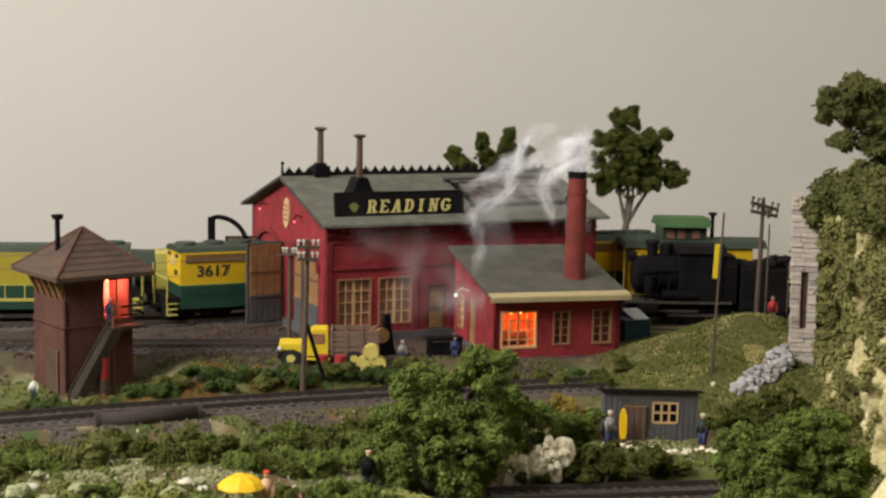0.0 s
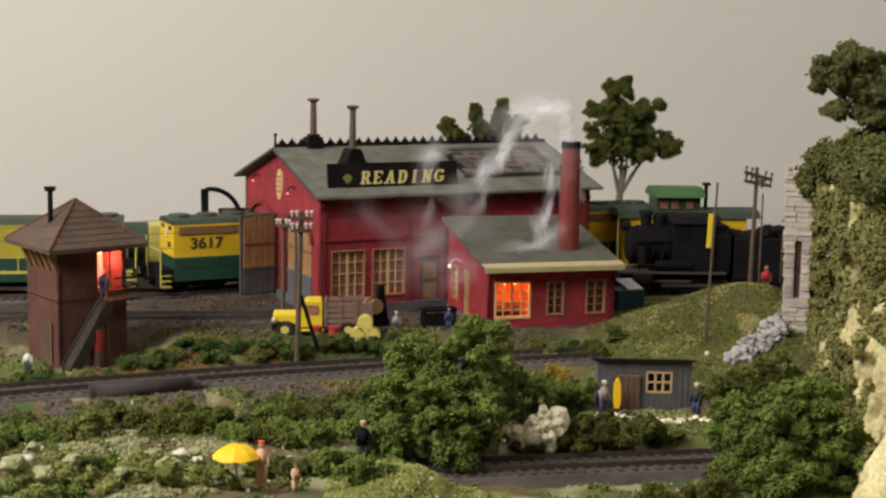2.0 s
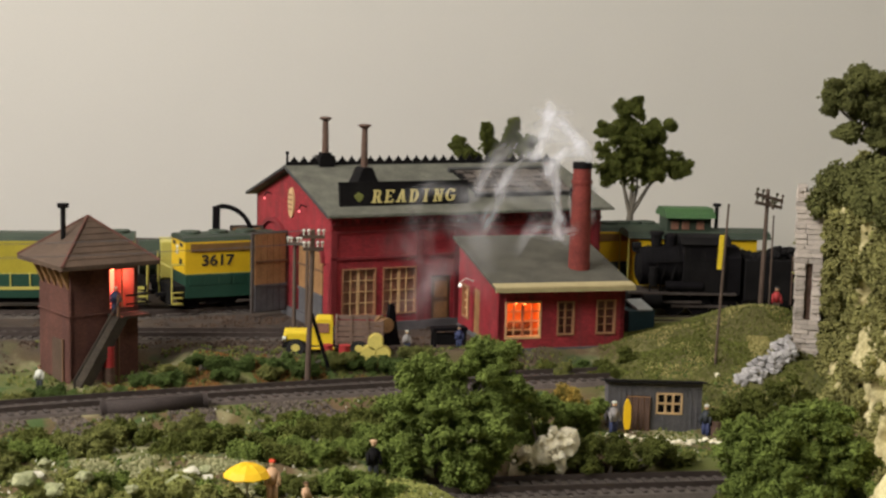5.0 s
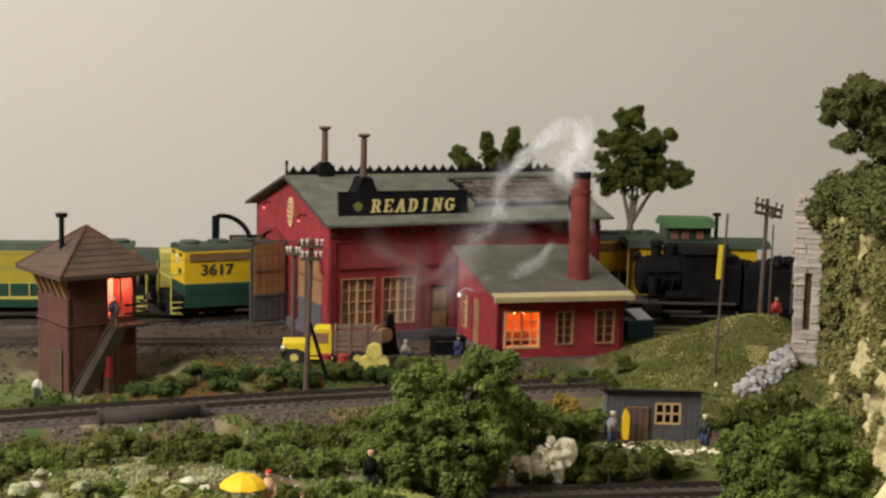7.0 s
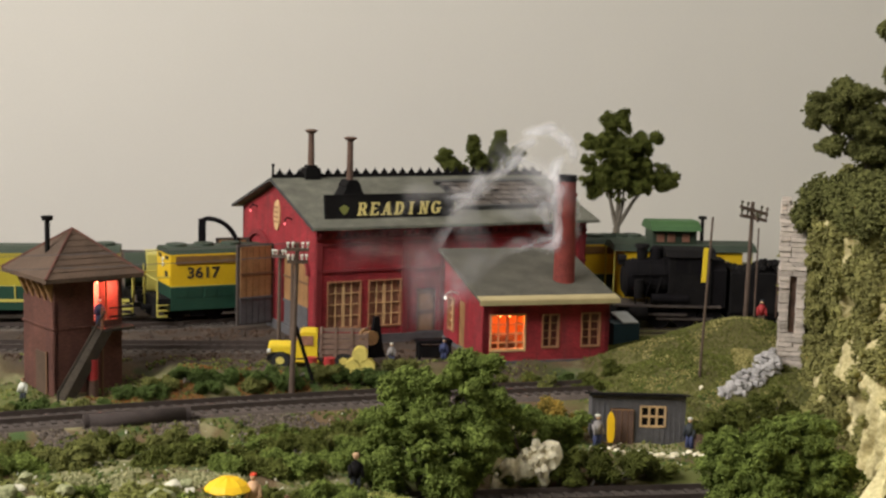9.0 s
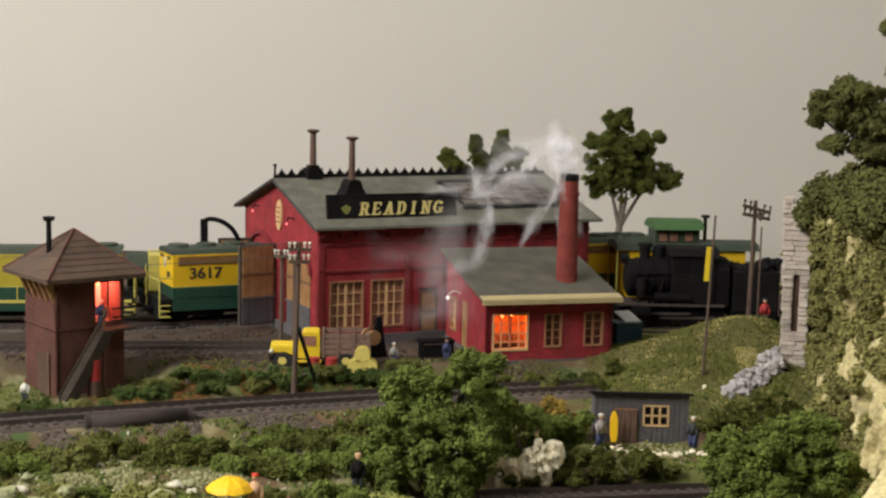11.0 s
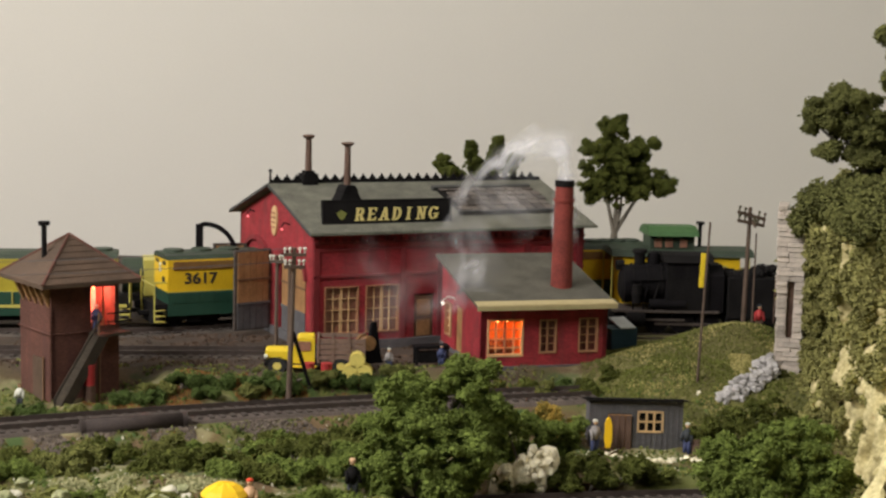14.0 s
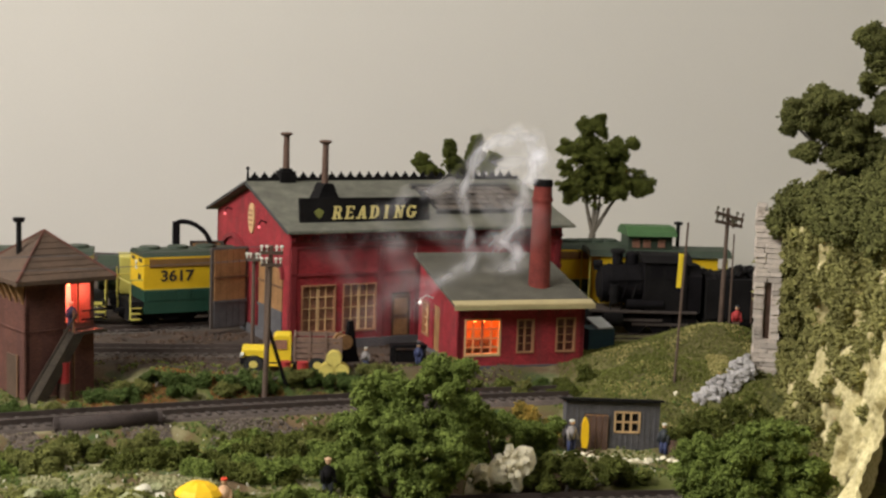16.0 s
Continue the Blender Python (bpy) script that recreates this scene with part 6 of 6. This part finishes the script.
# ---- tunnel portal and cliff ----
def portal():
    p = thing("stone_portal", 20.5, -9.5, -1.2, -13, "tall tapering pale stone tunnel portal with a narrow slot", "tunnel portal")
    rr = random.Random(21)
    part("core", slab(bmesh.new(), [(0.35, 0), (1.55, 0), (1.5, 9.9), (0.25, 11.2)], "y", 0.35, 3.2), M["stone"], p)
    # dark brown backing: the slot's shade is put into its colour
    part("slot", one_box(0.78, 1.12, 0.3, 0.5, 3.2, 7.2), M["rust"], p)
    me = [mesh_of("stone", one_box(-0.5, 0.5, -0.5, 0.5, -0.5, 0.5, b), M["stone"]) for b in (0.04, 0.07, 0.1)]
    z = 0.0
    while z < 11.5:
        h = rr.uniform(0.2, 0.34)
        lo = 0.25 - 0.03 * z + rr.uniform(-0.07, 0.07)
        hi = (1.7 if z < 9.9 else 1.7 - 0.75 * (z - 9.9)) + rr.uniform(-0.1, 0.1)
        gap = 3.4 < z < 7.0
        edges = [lo, 0.72, 1.12, hi] if gap else [lo, lo + (hi - lo) * rr.uniform(0.3, 0.6), hi]
        for k, (a, b) in enumerate(zip(edges, edges[1:])):
            if (gap and k == 1) or b - a < 0.12:
                continue
            out = rr.uniform(-0.06, 0.1)
            share("stone", rr.choice(me), p, at((a + b) / 2, 0.35 + out, z + h / 2, rr.uniform(-3, 3), rr.uniform(-2, 2), rr.uniform(-4, 4)) @ Matrix.Diagonal((b - a - 0.015, 0.8, h - 0.015, 1)))
        for k in range(3):
            share("stone", rr.choice(me), p, at(lo + 0.3, 1.0 + 0.8 * k, z + h / 2, 0, 0, rr.uniform(-4, 4)) @ Matrix.Diagonal((0.6, 0.78, h - 0.015, 1)))
        z += h


portal()


def cliff():
    nu, nv = 190, 120
    verts = []
    for j in range(nv + 1):
        z = -7 + 19.5 * j / nv
        for i in range(nu + 1):
            f = i / nu
            y = -6.5 - 32 * f
            x = 22.3 + 1.8 * math.sin(f * 3.0) - 3.2 * f * f * 0.6
            lean = 2.4 * (1 - j / nv) ** 1.6 * (0.25 + 1.3 * f)
            n = 1.3 * noise.noise((y * 0.22, z * 0.16, 1)) + 0.7 * noise.noise((y * 0.55, z * 0.32, 4)) + 0.45 * noise.noise((y * 1.4, z * 0.9, 7)) + 0.22 * noise.noise((y * 3.7, z * 2.6, 5)) + 0.1 * noise.noise((y * 8, z * 6, 2))
            verts.append(((x - lean + n + (2.5 * max(0, j / nv - 0.86) / 0.14)) * U, (y + 0.5 * n) * U, (z + 0.6 * noise.noise((y * 0.3, 2, z * 0.2))) * U))
    w = nu + 1
    faces = [(j * w + i, j * w + i + 1, (j + 1) * w + i + 1, (j + 1) * w + i) for j in range(nv) for i in range(nu)]
    # the top runs back level
    base = len(verts)
    for k in range(1, 7):
        for i in range(w):
            x, y, z = verts[nv * w + i]
            verts.append((x + 0.05 * k, y + 0.01 * k, z + 0.006 * k * noise.noise((i * 0.1, k * 0.4, 0))))
    for k in range(6):
        a, b = (nv * w if k == 0 else base + (k - 1) * w), base + k * w
        faces += [(a + i, a + i + 1, b + i + 1, b + i) for i in range(nu)]
    me = bpy.data.meshes.new("cliff")
    me.from_pydata(verts, [], faces)
    me.shade_smooth()
    me.materials.append(M["cliff"])
    tagged(new("cliff", me), "cream and ochre plaster rock cliff", "cliff", kind="structure")
    # ivy over the face, thick at the top and beside the portal
    spots = []
    while len(spots) < 1000:
        i, j = R.randrange(nu), R.randrange(nv + 1)
        x, y, z = verts[j * w + i]
        x, y, z = x / U, y / U, z / U
        f = i / nu
        cover = 0.70 - 1.5 * f + 0.65 * step(2, 10, z) + 1.2 * noise.noise((y * 0.6, z * 0.16, 9))
        if R.random() < cover and z > -6:
            spots.append((x - 0.1, y - 0.1, z, R.uniform(0.3, 0.62)))
    for k in range(150):
        z = R.uniform(0.3, 11)
        spots.append((22.3 + R.uniform(-0.1, 1.0), -11.2 + R.uniform(-0.5, 1.0), z, R.uniform(0.26, 0.45)))
    ivy = new("ivy", foliage("ivy", spots, M["leafivy"]))
    tagged(ivy, "olive green ivy hanging over the cliff", "ivy", kind="stuff")
    spots = [(x, -9 - 22 * R.random(), min(13.0, 9.9 + 0.55 * (x - 20.8)) + R.uniform(-0.5, 0.8), R.uniform(0.35, 0.6)) for x in [21.6 + 7 * R.random() for k in range(480)]]
    spots += [(21.6 + R.uniform(-0.5, 1.6), -9.5 + R.uniform(-1.4, 1.0), 9.6 + R.uniform(-0.7, 0.5), R.uniform(0.28, 0.5)) for k in range(70)]
    tagged(new("hedge", foliage("hedge", spots, M["leafcliff"])), "dark green growth along the cliff top", "hedge", kind="stuff")


cliff()
tree("tree", 24.4, -13.0, 11.2, [(21.3, -13.0, 15.8, 0.5, 0.5, 0.6), (22.2, -13.0, 16.2, 0.9, 0.8, 0.8), (23.0, -13.0, 17.2, 0.5, 0.5, 0.5), (24.1, -13.0, 16.9, 0.9, 0.8, 0.8), (25.1, -13.0, 15.3, 0.9, 0.8, 1.0), (23.5, -13.0, 15.0, 1.2, 1.0, 1.1), (22.4, -13.0, 14.1, 0.45, 0.5, 0.7), (24.3, -13.0, 13.7, 0.8, 0.8, 0.9), (26.0, -13.0, 20.6, 0.8, 0.7, 0.9), (26.6, -13.0, 18.6, 0.8, 0.8, 1.2), (27.0, -13.0, 16.6, 1.0, 0.8, 1.2), (26.2, -13.0, 14.2, 1.3, 1.0, 1.2)],
     (24.6, -13.0, 13.0), "olive green tree on the cliff top", M["leafcliff"], 120, 0.2, 0.4, 0.3)


M["cinder"] = paint("dark_brown_cinder", (0.075, 0.045, 0.028), 0.9, 0, 0.5, 900, 0.4, 100, island=True)
M["leafmound"] = paint("dry_mound_turf", (0.142, 0.140, 0.045), 0.95, 0, 0.45, 1600, 0.6, 28, second=(0.075, 0.085, 0.022), island=True, spec=0.1)
M["gravel"] = paint("brown_gravel", (0.15, 0.12, 0.098), 0.95, 0, 0.5, 900, 0.4, 100, island=True)
M["rustturf"] = paint("rust_brown_turf", (0.23, 0.105, 0.036), 0.95, 0, 0.5, 900, 0.4, 60, second=(0.10, 0.062, 0.02), island=True, spec=0.1)
M["lichen"] = paint("pale_lichen", (0.36, 0.34, 0.19), 0.95, 0, 0.4, 1600, 0.6, 60, second=(0.13, 0.14, 0.06), island=True, spec=0.1)


# ---- fine turf scattered over the ground ----
def turf(name, n, area, mat, label, lo, hi, band=None, patchy=-0.05):
    ico = bmesh.new()
    bmesh.ops.create_icosphere(ico, subdivisions=1, radius=1)
    ico.verts.ensure_lookup_table()
    vs, fs = np.array([v.co[:] for v in ico.verts]), np.array([[v.index for v in f.verts] for f in ico.faces])
    ico.free()
    V, Fc, base = [], [], 0
    while len(V) < n:
        x, y = R.uniform(area[0], area[1]), R.uniform(area[2], area[3])
        d = y - track_y(x)
        if band and not band[0] < d < band[1]:
            continue
        if (abs(d) < 2.3 and x < 9.5) or (abs(y + 30.9 - 0.19 * x) < 2.2 and x > -0.5) or noise.noise((x * 0.5, y * 0.5, len(name) * 3.7)) < patchy:
            continue
        r = R.uniform(lo, hi)
        turn = np.array(Euler((R.random() * 6, R.random() * 6, R.random() * 6)).to_matrix())
        V.append((vs * (0.5 + np.random.rand(len(vs), 1)) * r * np.array([1.5, 1, 0.5])) @ turn.T + (x, y, land(x, y) + 0.3 * r))
        Fc.append(fs + base)
        base += len(vs)
    me = bpy.data.meshes.new(name)
    me.from_pydata((np.concatenate(V) * U).tolist(), [], np.concatenate(Fc).tolist())
    me.materials.append(mat)
    tagged(new(name, me), label, "turf", kind="stuff")


turf("olive_turf", 9000, (-26, 24, -42, -8.8), M["leafolive"], "olive green turf scattered over the ground", 0.04, 0.12)
turf("green_turf", 6000, (-26, 24, -42, -9.5), M["leafblue"], "fresh green turf scattered over the ground", 0.04, 0.11)
turf("pale_grit", 700, (-26, 24, -42, -19), M["white"], "pale grit and small stones scattered over the ground", 0.03, 0.10)
turf("brown_grit", 5000, (-28, 6, -14, 2), M["cinder"], "brown cinders scattered over the yard", 0.03, 0.09)
turf("mound_turf", 26000, (9, 23, -18, 1), M["leafmound"], "dry olive green turf on the mound", 0.025, 0.075, None, -9)
M["strawturf"] = paint("straw_turf", (0.36, 0.31, 0.13), 0.95, 0, 0.4, 1600, 0.6, 60, second=(0.20, 0.18, 0.06), island=True, spec=0.1)
turf("straw_turf", 5000, (10, 23, -18, -4), M["strawturf"], "straw coloured dry patches on the mound", 0.025, 0.07, None, 0.12)
turf("sand_scar", 1500, (18.2, 19.5, -9.8, -7.6), M["strawturf"], "sandy scar on the mound beside the rubble", 0.03, 0.09, None, -0.25)
turf("dark_turf", 5000, (9, 23, -18, -1), M["leafdark"], "dark green patches on the mound", 0.03, 0.09, None, 0.12)
turf("lichen", 14000, (-24, -9, -40, -31), M["lichen"], "pale grey green lichen on the foreground slope", 0.04, 0.12)
turf("track_gravel", 7000, (-27, 2, -36, -14), M["gravel"], "brown gravel along the foot of the main line", 0.03, 0.09, (-5.0, -2.2))
turf("rust_turf", 11000, (-21, -3, -19, -9), M["rustturf"], "rusty brown turf on the bank", 0.02, 0.06, (2.4, 7.5))
turf("hill_grass", 12000, (-5, 3, -40, -33.5), M["leaflight"], "light green grass on the small hill", 0.025, 0.07, None, -9)


# ---- smoke: thin rigid wisps that drift ----
def smoke_material(name, strength, scale, reach):
    """Thin white smoke, streaked along its length; it thins out with its distance from the chimney."""
    m = bpy.data.materials.new(name)
    m.use_nodes = True
    nd, ln = m.node_tree.nodes, m.node_tree.links
    nd.remove(nd["Principled BSDF"])
    clear, white, veil = nd.new("ShaderNodeBsdfTransparent"), nd.new("ShaderNodeBsdfDiffuse"), nd.new("ShaderNodeBsdfTranslucent")
    for n in (white, veil):
        n.inputs["Color"].default_value = (0.57, 0.57, 0.605, 1)
    both, mix = nd.new("ShaderNodeAddShader"), nd.new("ShaderNodeMixShader")
    ln.new(white.outputs[0], both.inputs[0])
    ln.new(veil.outputs[0], both.inputs[1])
    ln.new(clear.outputs[0], mix.inputs[1])
    ln.new(both.outputs[0], mix.inputs[2])
    thick = nd.new("ShaderNodeAttribute")
    thick.attribute_name = "thickness"
    co, info, add, mp = nd.new("ShaderNodeTexCoord"), nd.new("ShaderNodeObjectInfo"), nd.new("ShaderNodeVectorMath"), nd.new("ShaderNodeMapping")
    add.operation = "ADD"
    mp.inputs["Scale"].default_value = (1, 1, 0.3)
    far = nd.new("ShaderNodeMath")
    far.operation = "MULTIPLY"
    far.inputs[1].default_value = 7.0
    ln.new(info.outputs["Random"], far.inputs[0])
    ln.new(co.outputs["Object"], mp.inputs["Vector"])
    ln.new(mp.outputs[0], add.inputs[0])
    ln.new(far.outputs[0], add.inputs[1])
    n = nd.new("ShaderNodeTexNoise")
    n.inputs["Scale"].default_value, n.inputs["Detail"].default_value, n.inputs["Distortion"].default_value = scale, 2.0, 0.6
    ln.new(add.outputs[0], n.inputs["Vector"])
    r = nd.new("ShaderNodeMapRange")
    r.inputs["From Min"].default_value, r.inputs["From Max"].default_value = 0.36, 0.66
    r.inputs["To Min"].default_value, r.inputs["To Max"].default_value = 0.3, 1.0
    ln.new(n.outputs["Fac"], r.inputs["Value"])
    geo, dist, fade = nd.new("ShaderNodeNewGeometry"), nd.new("ShaderNodeVectorMath"), nd.new("ShaderNodeMapRange")
    dist.operation = "DISTANCE"
    dist.inputs[1].default_value = (0.0776, -0.051, 0.117)
    ln.new(geo.outputs["Position"], dist.inputs[0])
    ln.new(dist.outputs["Value"], fade.inputs["Value"])
    fade.interpolation_type = "SMOOTHSTEP"
    fade.inputs["From Min"].default_value, fade.inputs["From Max"].default_value = 0.0, reach
    fade.inputs["To Min"].default_value, fade.inputs["To Max"].default_value = strength, 0.0
    a = [nd.new("ShaderNodeMath") for k in range(2)]
    for k in a:
        k.operation = "MULTIPLY"
    ln.new(thick.outputs["Fac"], a[0].inputs[0])
    ln.new(r.outputs["Result"], a[0].inputs[1])
    ln.new(a[0].outputs[0], a[1].inputs[0])
    ln.new(fade.outputs["Result"], a[1].inputs[1])
    ln.new(a[1].outputs[0], mix.inputs[0])
    ln.new(mix.outputs[0], nd["Material Output"].inputs["Surface"])
    return m


def wisp_mesh(length, width, wave, mat, seed):
    """A curled upright ribbon, thick in the middle and thin at its edges."""
    na, nb = 16, 8
    verts, dens = [], []
    for i in range(na + 1):
        a = i / na
        cx = wave * (math.sin(a * 4.2 + seed) * 0.6 + math.sin(a * 8.1 + 2 * seed) * 0.3)
        w = width * (0.85 + 0.25 * math.sin(a * 5 + seed))
        tw = 0.35 * math.sin(a * 4 + seed * 1.7)
        for j in range(nb + 1):
            b = 2 * j / nb - 1
            verts.append(((cx + w * b * math.cos(tw)) * U, (w * b * math.sin(tw)) * U, length * (a - 0.5) * U))
            dens.append(math.sin(math.pi * a) * (1 - b * b) ** 1.3)
    w = nb + 1
    faces = [(i * w + j, i * w + j + 1, (i + 1) * w + j + 1, (i + 1) * w + j) for i in range(na) for j in range(nb)]
    me = bpy.data.meshes.new("smoke_wisp")
    me.from_pydata(verts, [], faces)
    me.shade_smooth()
    me.attributes.new("thickness", "FLOAT", "POINT").data.foreach_set("value", dens)
    me.materials.append(mat)
    return me


M["smoke"] = smoke_material("white_smoke", 0.85, 130.0, 0.145)
M["haze"] = smoke_material("thin_smoke_haze", 0.36, 55.0, 0.24)
S = random.Random(5)
WISPS = [wisp_mesh(S.uniform(2.3, 3.1), S.uniform(0.4, 0.95), S.uniform(0.1, 0.45), M["smoke"], k * 1.3) for k in range(18)]
HAZES = [wisp_mesh(S.uniform(5, 7.5), S.uniform(1.2, 2.0), S.uniform(0.8, 1.6), M["haze"], k * 2.1) for k in range(5)]
# three ways that the smoke takes from the flue: an arc over the roof, a fall beside the chimney, a drift along the roof
ARC = [(7.76, -5.1, 10.8), (7.6, -4.9, 12.55), (6.73, -5.1, 13.82), (5.27, -5.3, 13.62), (3.9, -5.5, 12.55), (2.63, -5.8, 10.89), (1.75, -6.1, 9.04), (0.97, -6.5, 7.09), (0.1, -6.9, 5.14), (-0.97, -7.1, 3.39), (-2.34, -7.3, 2.02)]
FALL = [(7.76, -5.1, 10.8), (7.51, -5.5, 12.46), (6.92, -5.8, 12.36), (6.63, -5.8, 10.8), (6.53, -5.8, 9.04), (6.43, -5.8, 7.29), (5.95, -6.0, 6.02), (4.48, -6.3, 5.63), (2.73, -6.7, 5.53), (0.58, -7.0, 4.75), (-1.56, -7.3, 3.0)]
ALONG = [(7.76, -5.1, 10.8), (7.6, -5.0, 12.75), (6.63, -5.3, 13.53), (5.07, -5.8, 12.75), (3.51, -6.1, 11.58), (1.75, -6.4, 10.99), (0.2, -6.7, 10.41), (-1.56, -7.0, 9.43), (-2.73, -7.1, 7.87), (-3.51, -7.2, 6.31), (-4.48, -7.3, 4.95)]


def drift_place(way, start, life, t, phase):
    """Where a puff let out at start is at t: on its way, displaced as its neighbours are, more the older it is."""
    n = len(way) - 1
    s = min(max((t - start) / life, 0.0), 1.0) * n
    k = min(int(s), n - 1)
    p = Vector(way[k]).lerp(Vector(way[k + 1]), s - k)
    age = s / n
    swing = 0.2 * min(1.0, s) + 3.4 * age * (1 - 0.4 * age)
    u = math.sin(2.3 * start + phase) + 0.7 * math.sin(4.9 * start + 1 + phase) + 0.35 * math.sin(9.3 * start + 2)
    v = math.cos(2.9 * start + 2 * phase) + 0.6 * math.sin(6.1 * start + phase)
    return p + Vector((0.55 * swing * u, 0.12 * swing * v, 0.42 * swing * v)) * min(1.0, s)


def drift_rows(way, start, life, gap, phase):
    """Rows of one puff: it waits in the flue, drifts once along its way, thins out and settles below the ground."""
    def where(t):
        if t <= start:
            return at(7.76, -5.1, 8.6)
        p = drift_place(way, start, life, t, phase)
        d = drift_place(way, start - gap, life, t, phase) - drift_place(way, start + gap, life, t, phase)
        turn = math.degrees(math.atan2(d.x, d.z)) if t - start > 0.12 else 0
        return at(p.x, p.y, p.z, 0, turn, 0)

    end = start + life
    ts = [start + life * k / 12 for k in range(13)]
    rows = [(t, where(t)) for t in ts if 0 <= t <= 16]
    if start > 0:
        rows.insert(0, (0.0, where(0.0)))
    elif not rows or rows[0][0] > 0:
        rows.insert(0, (0.0, where(0.0) if end > 0 else at(-3, -5.5, -8)))
    if end + 0.2 < 16:
        rows.append((end + 0.2, at(-3, -5.5, -8)))
    if rows[-1][0] < 16:
        rows.append((16.0, where(16.0) if end > 16 else at(-3, -5.5, -8)))
    return rows


def make_smoke():
    out = []
    for way, life, gap, phase, keep in ((ARC, 2.7, 0.16, 0.0, 1.1), (FALL, 2.9, 0.2, 1.7, 0.3), (ALONG, 3.0, 0.24, 3.1, 0.0)):
        t, k = -life + 0.05, 0
        while t < 15.8:
            if math.sin(1.7 * t + phase) + 0.5 * math.sin(4.1 * t) > -keep:
                ob = new("smoke_wisp", WISPS[S.randrange(len(WISPS))])
                tagged(ob, "thin white wisp of drifting chimney smoke", "smoke", "chimney smoke")
                out.append((ob, drift_rows(way, t, life, gap, phase)))
            t += gap
    # wide thin veils that hang before the roof and the wall and sway
    for j, (x, y, z, h) in enumerate(((4.4, -6.6, 9.8, -60), (1.6, -7.0, 7.6, -20), (0.2, -7.4, 5.0, -40), (-2.0, -7.4, 4.4, 30), (-0.6, -7.2, 3.0, 70), (5.0, -5.0, 12.0, -60), (-3.4, -7.6, 6.2, -60))):
        ob = new("smoke_veil", HAZES[j % len(HAZES)])
        tagged(ob, "wide thin veil of white smoke", "smoke", "chimney smoke")
        rows = []
        for i in range(17):
            a = i * 0.85 + j * 1.7
            rows.append((float(i), at(x + 1.1 * math.sin(a), y + 0.3 * math.sin(a * 0.7), z + 0.7 * math.sin(a * 0.8 + j), 0, h + 28 * math.sin(a * 0.6 + j), 0)))
        out.append((ob, rows))
    return out


SMOKE = make_smoke()


def motions():
    for ob, rows in SMOKE:
        walk(ob, rows)


motions()
